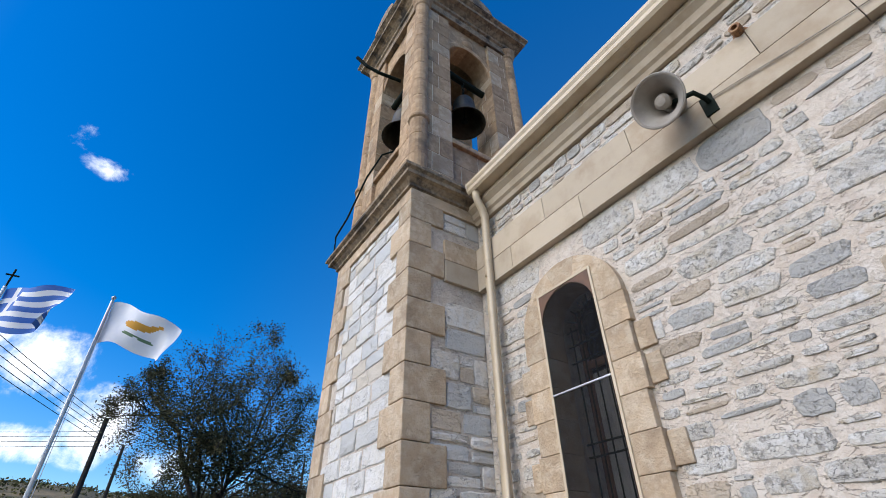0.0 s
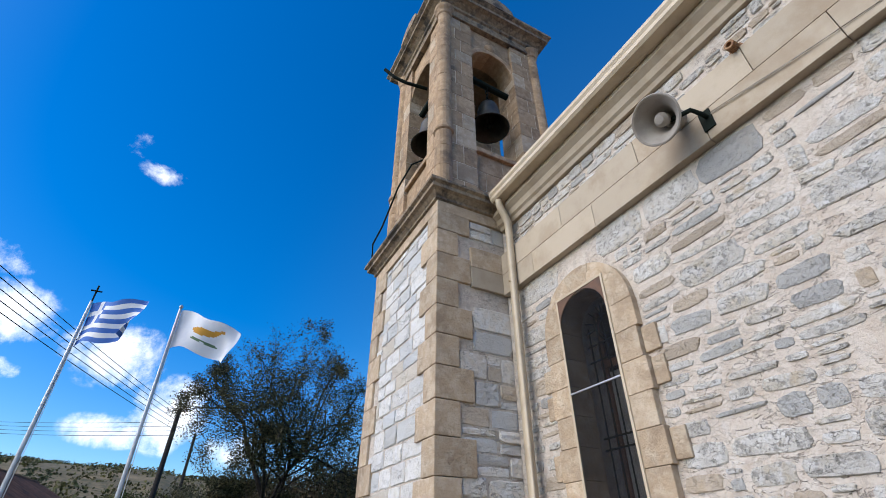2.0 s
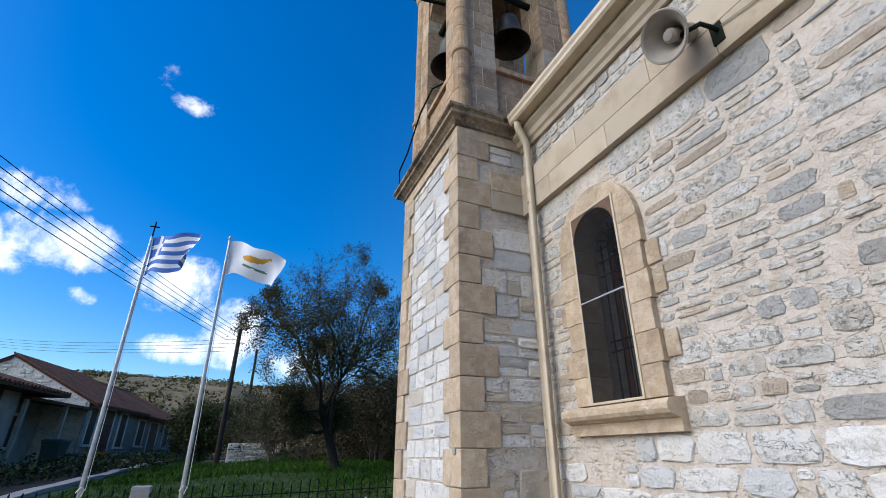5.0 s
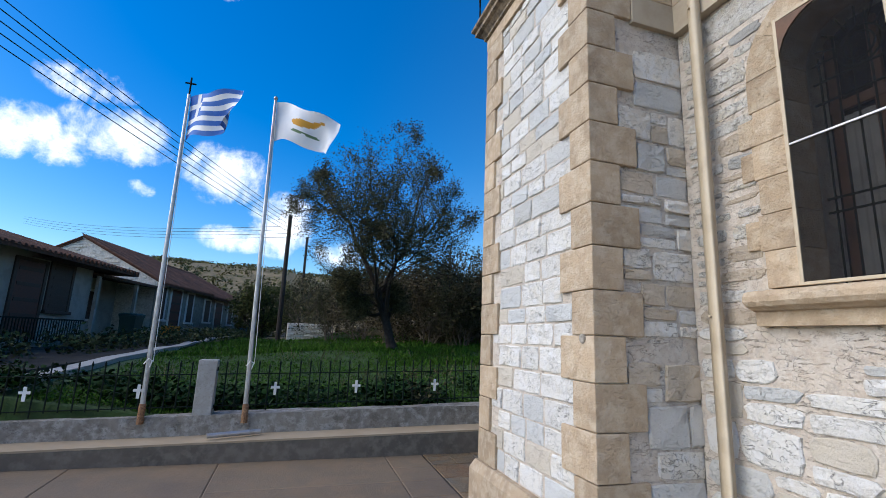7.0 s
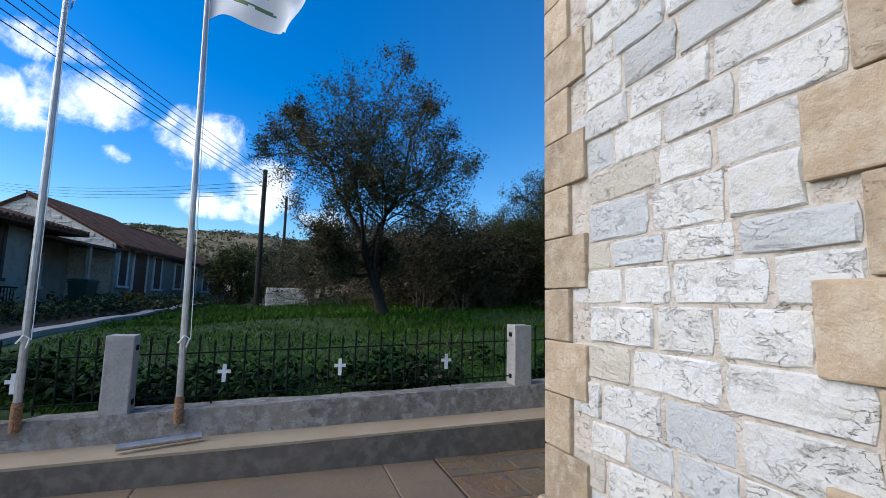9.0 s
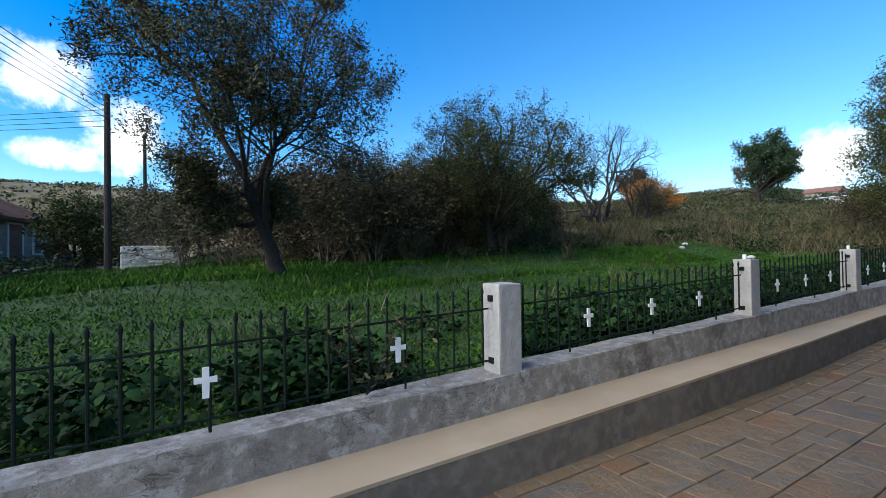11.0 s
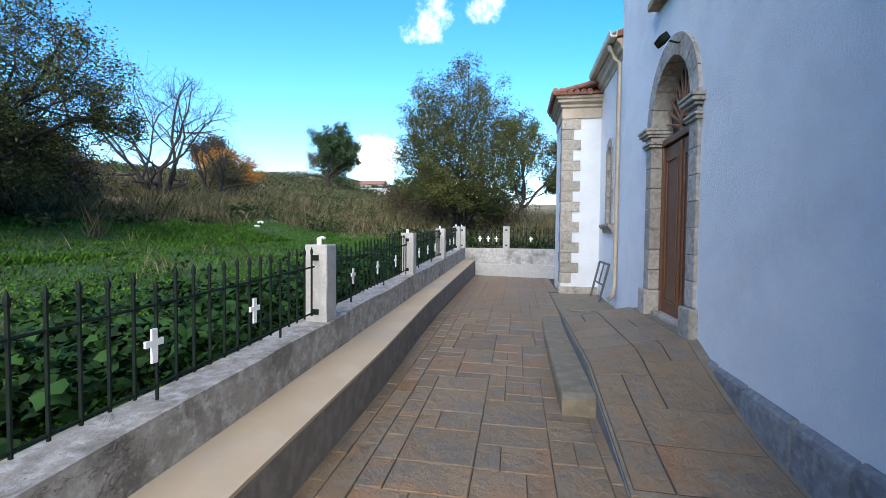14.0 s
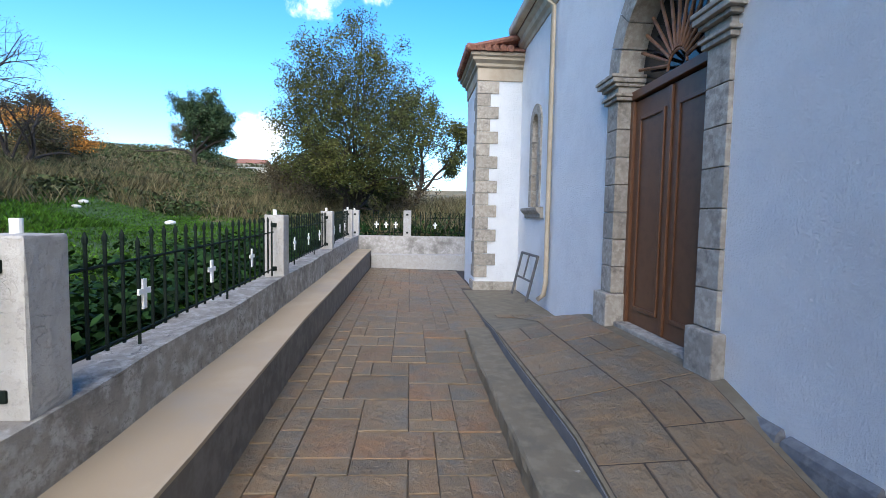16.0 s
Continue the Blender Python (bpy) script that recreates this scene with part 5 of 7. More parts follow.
rubble(tower, TOW, TY0 + 0.1, TY1 - 0.1, QZ0, 4.66, lambda u, z: pose(TX0 + D + 0.002, u, z), between_quoins(TY0, TY1, 0.387, 0.242, False), 19, (0.13, 0.2), (0.2, 0.36), 0.012, gap=0.007, wob=0.7, split=False)
TOB = stone_variants("stone", SOUTHSTONE, 12, 7, 0.09)
rubble(tower, TOB, TX0 + 0.1, 2.46, QZ0, 4.66, lambda u, z: pose(u, TY0 + D + 0.002, z, 0, 0, 90), lambda z0, z1: [(0, 2.46)] if z1 > 3.83 and z0 < 4.3 or z0 > 1.2 and z1 < 1.72 else [(0, TX0 + (0.387 if int((0.5 * (z0 + z1) - QZ0) / CH) % 2 == 0 else 0.242))], 23, (0.14, 0.29), (0.16, 0.3), 0.016, gap=0.01, wob=1.0)
rubble(tower, TOW, TX0 + 0.25, TX1 - 0.25, QZ0, 3.2, lambda u, z: pose(u, TY1 - D - 0.002, z, 0, 0, -90), between_quoins(TX0, TX1, 0.387, 0.242, False), 29, (0.13, 0.2), (0.2, 0.36), 0.012, limit=0, gap=0.007, wob=0.7, split=False)

# loudspeaker with its cable, and a rusty tie-rod end
HORNM = material("grey_horn_paint", (0.34, 0.31, 0.27), 0.6, [(0.28, 0.25, 0.22)], 8, 0.1, 60, 0.003)
horn = tagged(thing("loudspeaker", "", "loudspeaker", at=(2.095, 0.735, 3.985)), "grey horn loudspeaker on a wall bracket")
hm = look((0, 0, 0), Vector((0.8, -0.05, 0.42)))
part("horn", turned([(0.165, 0.0), (0.172, 0.008), (0.165, 0.016), (0.12, -0.06), (0.085, -0.13), (0.07, -0.2), (0.055, -0.2), (0.06, -0.14), (0.1, -0.06), (0.155, 0.004)], 32, caps=False), HORNM, horn).matrix_basis = hm
smooth(horn.children[0])
part("reflex_cone", turned([(0.0, -0.03), (0.03, -0.035), (0.05, -0.06), (0.045, -0.1), (0.03, -0.12), (0.03, -0.2)], 20), HORNM, horn).matrix_basis = hm
part("driver", turned([(0.06, -0.19), (0.065, -0.2), (0.065, -0.27), (0.05, -0.29), (0.0, -0.29)], 20), HORNM, horn).matrix_basis = hm
part("bracket", tube([(0.13, -0.02, 0.05), (0.15, -0.15, 0.02), (0.22, -0.17, 0.0), (0.3, -0.17, 0.0)], 0.016, 8), IRON, horn)
part("wall_plate", boxm(0.27, 0.3, -0.2, -0.12, -0.1, 0.06, bev=0.005), IRON, horn)
for dz in (0, 0.012):
    tagged(part("cable", tube([(2.37, 0.6, 4.0 + dz), (2.365, 0.4, 3.965 + dz), (2.362, 0.1, 3.915 + dz * .5), (2.365, -0.15, 3.885), (2.37, -0.4, 3.86), (2.368, -0.9, 3.84)], 0.003, 5), GREYSTONE), "thin grey cable sagging along the wall band", "cable")
RUSTM = material("rusty_iron", (0.26, 0.13, 0.06), 0.9, [(0.36, 0.22, 0.12), (0.14, 0.07, 0.04)], 20, 0.5, 60, 0.005)
tie = tagged(part("tie_rod_end", turned([(0.05, 0.0), (0.05, 0.02), (0.034, 0.025), (0.034, 0.1), (0.02, 0.1), (0.02, 0.07), (0.0, 0.07)], 8), RUSTM, at=pose(2.415, 0.25, 4.315, 0, -90, 0)), "rusty iron tie rod end in the wall", "tie rod")

# ---------- flagpoles ----------
FLAGB, FLAGW = material("blue_flag_cloth", (0.05, 0.16, 0.5), 0.8, [(0.04, 0.13, 0.42)], 6, 0.1, 80, 0.002), material("white_flag_cloth", (0.8, 0.8, 0.8), 0.8, [(0.74, 0.75, 0.77)], 6, 0.1, 80, 0.002)
FLAGO, FLAGG = material("orange_flag_print", (0.62, 0.3, 0.03), 0.8), material("green_flag_print", (0.12, 0.2, 0.1), 0.8)


def flag_point(u, v, w, h, droop):
    """A hanging, waving cloth: u along the fly, v down the hoist, both 0 to 1."""
    x = w * u * (0.92 - 0.06 * math.sin(5 * u + 2 * v))
    y = 0.07 * math.sin(8.5 * u + 2.2 * v) * (0.3 + u) + 0.03 * math.sin(15 * u - 4 * v) * u
    z = -h * v * (1 - 0.12 * u) - droop * u ** 1.6 + 0.03 * math.sin(9 * u)
    return x, y, z


def cloth(w, h, droop, colour_of, mats, nu=36, nv=27):
    vs, fs, mi = [], [], []
    for i in range(nu + 1):
        for j in range(nv + 1):
            vs.append(flag_point(i / nu, j / nv, w, h, droop))
    for i in range(nu):
        for j in range(nv):
            a = i * (nv + 1) + j
            fs.append((a, a + 1, a + nv + 2, a + nv + 1))
            mi.append(colour_of((i + 0.5) / nu, (j + 0.5) / nv))
    me = bpy.data.meshes.new("flag")
    me.from_pydata(vs, [], fs)
    for m in mats:
        me.materials.append(m)
    me.polygons.foreach_set("material_index", mi)
    me.polygons.foreach_set("use_smooth", [True] * len(fs))
    return me


def striped(u, v):
    if u < 0.37 and v < 5 / 9:
        return 1 if abs(u - 0.185) < 0.037 or abs(v - 2.5 / 9) < 0.055 else 0
    return int(v * 9) % 2


def island(u, v):
    if ((u - 0.5) / 0.2) ** 2 + ((v - 0.4 + 0.3 * (u - 0.5)) / 0.1) ** 2 < 1 or (0.6 < u < 0.78 and abs(v - 0.33 + 0.45 * (u - 0.6)) < 0.035):
        return 1
    return 2 if abs(v - 0.66 - 0.5 * (u - 0.5) ** 2) < 0.025 and 0.3 < u < 0.7 else 0


def flagpole(x, y, z0, z1, cross, leanx):
    top = Vector((leanx, 0, z1 - z0))
    p = tagged(thing("flagpole", "", "flagpole", "flagpoles by the fence", at=(x, y, z0)), "grey galvanised steel flagpole with a rusty foot by the fence wall")
    part("pole", tube([(0, 0, 0), top * 0.5, top], 0.032, 12, 0.022), GALV, p)
    part("foot", turned([(0.04, 0), (0.04, 0.22), (0.033, 0.24)], 12), RUSTM, p, "rusty pole foot")
    if cross:
        part("finial", tube([top, top + Vector((0, 0, 0.26))], 0.012, 8), IRON, p)
        part("finial", tube([top + Vector((-0.07, 0, 0.17)), top + Vector((0.07, 0, 0.17))], 0.012, 8), IRON, p, "dark metal cross finial")
    else:
        part("finial", turned([(0.0, 0.08), (0.03, 0.05), (0.03, 0.03), (0.012, 0.0)], 10), GALV, p).matrix_basis = Matrix.Translation(top)
    part("halyard", tube([(0.05, -0.03, 0.75), top * 0.6 + Vector((0.045, -0.03, 0)), top + Vector((0.02, -0.02, -0.05))], 0.004, 5), WHITE, p)
    part("knot", tube([(-0.05, -0.035, 0.72), (0.0, -0.04, 0.79), (0.04, -0.035, 0.76), (0.02, -0.035, 0.68)], 0.008, 6), WHITE, p)
    return Vector((x, y, z0)) + top


t1 = flagpole(-1.86, 7.3, 0.3, 4.72, True, -0.03)
t2 = flagpole(-0.67, 7.3, 0.3, 4.86, False, -0.08)
f1 = tagged(part("flag", cloth(0.95, 0.66, 0.05, striped, [FLAGB, FLAGW]), None, at=Matrix.Translation(t1 + Vector((0.025, 0, -0.03))) @ pose(0, 0, 0, 0, 0, -42)), "blue and white striped flag with a cross, waving", "flag")
f2 = tagged(part("flag", cloth(1.0, 0.62, 0.35, island, [FLAGW, FLAGO, FLAGG]), None, at=Matrix.Translation(t2 + Vector((0.025, 0, -0.02))) @ pose(0, 0, 0, 0, 0, -25)), "white flag with an orange shape, waving", "flag")
tagged(part("loose_pipe", tube([(-1.05, 6.98, ledge_top(-1) + 0.055), (-0.45, 7.16, ledge_top(-.5) + 0.055)], 0.03, 12), GALV), "short grey plastic pipe lying on the ledge", "pipe")

# metal frame leaning on the facade
fr = tagged(thing("metal_frame", "", "frame"), "grey metal frame leaning against the white wall")
FT, FB = [(11.95, 3.93, 0.86), (12.95, 3.93, 0.86)], [(11.95, 4.1, 0.14), (12.95, 4.1, 0.12)]
IRONG = material("worn_grey_steel", (0.07, 0.07, 0.072), 0.6, [(0.12, 0.115, 0.11)], 15, 0.2, 80, 0.003)
part("bar", tube(FT, 0.022, 8), IRONG, fr)
for a, b in zip(FT, FB):
    part("bar", tube([a, b], 0.022, 8), IRONG, fr)
mid = [tuple(a[i] * 0.45 + b[i] * 0.55 for i in range(3)) for a, b in zip(FT, FB)]
part("bar", tube(mid, 0.018, 8), IRONG, fr)
part("bar", tube([tuple((FT[0][i] + FT[1][i]) / 2 for i in range(3)), tuple((mid[0][i] + mid[1][i]) / 2 for i in range(3))], 0.015, 8), IRONG, fr)

# ---------- houses across the road ----------
HWALL = material("old_white_wall", (0.34, 0.315, 0.275), 0.9, [(0.25, 0.23, 0.2)], 3, 0.4, 30, 0.01, stain=(0.3, 0.28, 0.25), stain_scale=1.5)
HSTONE = material("grey_house_stone", (0.22, 0.2, 0.165), 0.9, [(0.16, 0.14, 0.12), (0.28, 0.26, 0.22)], 4, 0.6, 12, 0.03)
HGABLE = material("pale_gable_stone", (0.6, 0.56, 0.48), 0.9, [(0.45, 0.41, 0.34), (0.68, 0.65, 0.58)], 5, 0.6, 10, 0.03)
SHUT = material("dark_brown_shutter", (0.05, 0.025, 0.015), 0.6, [(0.07, 0.035, 0.02)], 20, 0.2, 60, 0.003)
HTRIM = material("white_house_trim", (0.6, 0.59, 0.56), 0.8, [(0.5, 0.48, 0.45)], 5, 0.2, 40, 0.004)
HDOOR = material("red_brown_house_door", (0.11, 0.035, 0.02), 0.6, [(0.08, 0.028, 0.017)], 20, 0.2, 60, 0.003)
HTILE = material("weathered_brown_tile", (0.115, 0.055, 0.038), 0.9, [(0.075, 0.042, 0.032), (0.16, 0.085, 0.055)], 4, 0.5, 30, 0.01, stain=(0.05, 0.04, 0.034), stain_scale=1.2, rnd=0.25, spec=0.15)
HOUSE_RZ = 79.63


def local_house(name, label):
    return tagged(thing(name, "", "house", at=(-7.9, 15.0, 0), rz=HOUSE_RZ), label)


def tiled_slope(h, s0, s1, y0, z0, y1, z1, mat=HTILE, step=0.22):
    part("roof_slab", rings(bmesh.new(), [[(s, y0, z0), (s, y1, z1), (s, y1, z1 - 0.1), (s, y0, z0 - 0.1)] for s in (s0, s1)]), mat, h)
    vs = bmesh.new()
    n = int((s1 - s0) / step)
    for i in range(n + 1):
        s = s0 + i * (s1 - s0) / n
        k = 6
        rings(vs, [[(s + 0.075 * math.cos(math.pi * q / (k - 1)), y, z + 0.06 * math.sin(math.pi * q / (k - 1))) for q in range(k)] for y, z in ((y0 - 0.05, z0), (y1, z1))])
    tagged(part("roof_tiles", vs, mat, h), kind="stuff")


def hole(h, s0, s1, z0, z1, kind, y=0.0, trim=HTRIM):
    w = part(kind, boxm(s0, s1, y - 0.03, y + 0.02, z0, z1, bev=0.01), HDOOR if kind == "door" else SHUT, h, "dark brown " + ("door" if kind == "door" else "shuttered window"))
    for a in ((s0 - 0.12, s0 - 0.003), (s1 + 0.003, s1 + 0.12)):
        part("frame", boxm(a[0], a[1], y - 0.05, y + 0.02, z0, z1 + 0.1, bev=0.01), trim, w)
    part("frame", boxm(s0, s1, y - 0.05, y + 0.02, z1 + 0.003, z1 + 0.1, bev=0.01), trim, w)
    for i in range(5):
        z = z0 + (z1 - z0) * (i + 0.5) / 5
        part("slat", boxm(s0 + 0.06, s1 - 0.06, y - 0.045, y - 0.031, z - 0.05, z + 0.05, bev=0.004), SHUT, w)
    if kind == "window":
        part("sill", boxm(s0 - 0.15, s1 + 0.15, y - 0.12, y + 0.02, z0 - 0.1, z0 - 0.003, bev=0.01), trim, w)


hn = local_house("house", "old white house with clay tiled roof and a porch railing")
part("wall", boxm(-8, 4.6, 0.0, 6, 0.0, 3.5), HWALL, hn)
part("wall", boxm(4.6, 9.15, 1.6, 6, 0.0, 3.4), HWALL, hn)
part("porch_floor", boxm(-8, 4.6, -1.2, 0.0, 0.0, 0.98, bev=0.02), HSTONE, hn, "stone porch base")
tiled_slope(hn, -8, 1.6, -0.75, 3.45, 3.2, 4.65)
tiled_slope(hn, -8, 1.6, 7.0, 3.4, 3.25, 4.65)
hip = bmesh.new()
hv = [hip.verts.new(p) for p in ((1.6, -0.75, 3.45), (6.1, -0.75, 3.45), (6.1, 7.0, 3.4), (1.6, 7.0, 3.4), (1.6, 3.22, 4.65), (1.6, -0.75, 3.35), (6.1, -0.75, 3.35), (6.1, 7.0, 3.3), (1.6, 7.0, 3.3))]
for q in ((0, 1, 4), (1, 2, 4), (2, 3, 4), (0, 5, 6, 1), (1, 6, 7, 2), (5, 8, 7, 6)):
    hip.faces.new([hv[i] for i in q])
part("roof_hip", hip, HTILE, hn, "hipped tiled roof end")
for i in range(20):
    s = 1.75 + i * 0.22
    k = (s - 1.6) / 4.5
    part("roof_tile", tube([(s, -0.8, 3.46), (s, -0.75 + 3.97 * (1 - k), 3.45 + 1.2 * (1 - k))], 0.07, 6), HTILE, hn)
part("porch_roof", rings(bmesh.new(), [[(s, -0.3, 3.25), (s, 2.0, 3.5), (s, 2.0, 3.4), (s, -0.3, 3.15)] for s in (4.7, 9.15)]), HTILE, hn, "low porch roof")
for s in (4.75, 7.3, 9.0):
    part("post", boxm(s - 0.06, s + 0.06, -0.2, -0.08, 0.5, 3.18, bev=0.01), HWALL, hn)
part("porch_wall", boxm(4.6, 9.15, -0.35, -0.25, 0.3, 0.95, bev=0.02), HWALL, hn)
hole(hn, 1.2, 2.25, 1.0, 3.2, "door", trim=SHUT)
hole(hn, 2.6, 3.5, 1.85, 3.3, "window", trim=SHUT)
hole(hn, -2.6, -1.6, 1.85, 3.15, "window")
hole(hn, 5.4, 6.2, 1.0, 3.0, "door", 1.6)
hole(hn, 6.9, 7.6, 1.7, 2.8, "window", 1.6)
for i in range(36):
    part("railing_bar", boxm(-1.2 + i * 0.105, -1.18 + i * 0.105, -1.15, -1.13, 0.98, 1.56), IRON, hn)
part("railing_bar", boxm(-1.25, 2.6, -1.16, -1.12, 1.56, 1.6), IRON, hn)
hm_ = local_house("house", "long grey stone house with a pale gable and red tiled roof")
part("wall", boxm(9.25, 21.5, 0.0, 6.7, 0.0, 3.55), HSTONE, hm_)
part("gable", extrude_yz([(-0.05, 0.0), (6.75, 0.0), (6.75, 3.5), (3.35, 5.3), (-0.05, 3.5)], 9.16, 9.24), HGABLE, hm_, "pale rubble gable wall")
tiled_slope(hm_, 9.1, 15.2, -0.4, 3.42, 3.35, 5.42)
tiled_slope(hm_, 15.2, 21.8, -0.4, 3.32, 3.35, 5.2)
tiled_slope(hm_, 9.1, 21.8, 7.1, 3.4, 3.36, 5.3)
hole(hm_, 9.6, 10.2, 1.85, 3.3, "window")
hole(hm_, 10.8, 11.9, 1.15, 3.3, "door")
hole(hm_, 12.7, 13.4, 1.8, 3.25, "window")
hole(hm_, 15.1, 15.9, 1.9, 3.1, "window")
hole(hm_, 16.8, 18.0, 1.1, 3.1, "door")
hole(hm_, 19.2, 20.0, 1.85, 3.1, "window")
part("plinth", boxm(9.2, 21.5, -0.25, -0.003, 0.3, 1.12, bev=0.02), HSTONE, hm_)
# sign board, road, low wall, stone pillar wall
SIGNM = material("orange_sign_paint", (0.6, 0.22, 0.02), 0.5, [(0.5, 0.18, 0.02)], 10, 0.05, 60, 0.002)
sg = tagged(thing("road_sign", "", "sign", at=(-5.55, 24.6, 0.72), rz=-10), "orange square road works sign standing by the house")
part("board", boxm(-0.42, 0.42, -0.015, 0.015, 0.05, 0.85, bev=0.01), SIGNM, sg)
part("triangle", extrude_xz([(-0.32, 0.16), (0.32, 0.16), (0, 0.72)], -0.022, -0.016), RUSTM, sg)
part("triangle", extrude_xz([(-0.2, 0.22), (0.2, 0.22), (0, 0.58)], -0.028, -0.023), FLAGO, sg)
for s in (-0.3, 0.3):
    part("leg", tube([(s, 0, 0.06), (s, 0.15, -0.1)], 0.015, 6), IRON, sg)
ROADM = material("dark_asphalt", (0.04, 0.037, 0.032), 0.95, [(0.06, 0.055, 0.046)], 2, 0.4, 40, 0.01, spec=0.1)
rdb = []
for i in range(28):
    y = -6 + i * 2.0
    xc = -5.2 + 0.1 * (y - 15) * (1 if y < 33 else 1.3)
    rdb.append([(xc + 1.35, y, ground_z(xc + 1.35, y) + 0.05), (xc - 1.6, y, ground_z(xc - 1.6, y) + 0.06), (xc - 1.6, y, 0.2), (xc + 1.35, y, 0.2)])
tagged(part("road", rings(bmesh.new(), rdb), ROADM), "dark asphalt village road", "road", kind="structure")
kb = []
for i in range(30):
    y = 7.6 + i * 0.9
    x = -3.75 + 0.03 * max(0, y - 17)
    z = ground_z(x, y)
    kb.append([(x - 0.15, y, z - 0.3), (x + 0.15, y, z - 0.3), (x + 0.15, y, z + 0.1), (x - 0.15, y, z + 0.1)])
tagged(part("kerb", rings(bmesh.new(), kb), PALECON), "pale concrete kerb between field and road", "kerb", kind="structure")
HCOUR = stone_variants("stone", HGABLE, 6, 41, 0.15)
gable_free = lambda z0, z1: [(-1, 3.35 - (5.3 - z1) * 1.87), (3.35 + (5.3 - z1) * 1.87, 8)] if z1 > 3.5 else []
rubble(hm_, HCOUR, 0.0, 6.7, 2.9, 5.25, lambda u, z: pose(9.16, u, z), gable_free, 47, (0.14, 0.24), (0.2, 0.5), 0.03, limit=200, gap=0.04)
sw = tagged(part("stone_wall", boxm(-0.5, 1.6, 24.3, 24.7, 0.5, 1.95, bev=0.05), MORTAR), "short dry stone wall of pale rubble", "stone wall")
rubble(sw, HCOUR, -0.5, 1.6, 0.6, 1.95, lambda u, z: pose(u, 24.3, z, 0, 0, 90), nothing, 43, (0.14, 0.22), (0.2, 0.45), 0.04)


def utility_pole(x, y, z1, r=0.13):
    z0 = ground_z(x, y) - 0.2
    p = tagged(part("utility_pole", tube([(x, y, z0), (x, y, z1)], r, 10, r * 0.75), BARK), "dark wooden utility pole with wires", "utility pole", "utility poles")
    for q in range(4):
        part("insulator", turned([(0.02, 0), (0.035, 0.04), (0.02, 0.09), (0.0, 0.1)], 8), WHITE, p).matrix_basis = pose(x + (0.14 if q % 2 else -0.14), y, z1 - 0.15 - 0.22 * q)
    return p


utility_pole(-0.9, 25.0, 7.45)
utility_pole(0.1, 34.0, 8.2, 0.11)
utility_pole(13.5, 42.0, 10.2, 0.11)
utility_pole(-11.5, -6.0, 8.6, 0.13)
for i in range(5):
    a, b = Vector((-0.9 + (i - 2) * 0.05, 25, 7.4 - 0.22 * i)), Vector((-11.5, -6, 8.5 - 0.25 * i))
    pts = [a.lerp(b, q / 14) - Vector((0, 0, 0.5 * (1 - (2 * q / 14 - 1) ** 2))) for q in range(15)]
    tagged(part("overhead_wire", tube(pts, 0.011, 5), IRON), "thin black overhead wire between poles", "wire", "overhead wires")
for i in range(4):
    a, b = Vector((-0.9, 25, 6.9 - 0.2 * i)), Vector((-30, 62, 13.0 - 0.25 * i))
    pts = [a.lerp(b, q / 12) - Vector((0, 0, 0.6 * (1 - (2 * q / 12 - 1) ** 2))) for q in range(13)]
    tagged(part("overhead_wire", tube(pts, 0.011, 5), IRON), "thin black overhead wire between poles", "wire", "overhead wires")
# ---------- trees, shrubs and grass ----------
TWIG = material("grey_brown_twigs", (0.15, 0.12, 0.09), 0.9, [(0.08, 0.062, 0.045)], 5, 0.2, 40, 0.01)
LEAF_OLIVE = leafy("grey_green_leaves", (0.06, 0.06, 0.03), (0.1, 0.085, 0.042))
LEAF_GREEN = leafy("green_leaves", (0.05, 0.062, 0.018), (0.09, 0.09, 0.026))
LEAF_DARK = leafy("dark_scrub_leaves", (0.06, 0.05, 0.028), (0.1, 0.078, 0.044))
LEAF_PINE = leafy("dark_conifer_leaves", (0.03, 0.055, 0.025), (0.05, 0.075, 0.035))
LEAF_ORANGE = leafy("orange_autumn_leaves", (0.36, 0.15, 0.03), (0.2, 0.13, 0.035))
GRASS = leafy("fresh_grass", (0.048, 0.115, 0.01), (0.028, 0.07, 0.008))
SHRUB = leafy("mixed_shrub_leaves", (0.034, 0.052, 0.018), (0.08, 0.078, 0.038))
WEED = leafy("broad_weed_leaves", (0.009, 0.028, 0.006), (0.017, 0.043, 0.009))
HILLSCRUB = leafy("olive_hill_scrub", (0.085, 0.085, 0.032), (0.13, 0.11, 0.05))
DRY = leafy("dry_grass", (0.14, 0.118, 0.064), (0.07, 0.074, 0.034))


def quick_mesh(name, vs, fs, mat, smooth_=False):
    me = bpy.data.meshes.new(name)
    me.from_pydata(vs, [], fs)
    me.materials.append(mat)
    if smooth_:
        me.polygons.foreach_set("use_smooth", [True] * len(me.polygons))
    return me


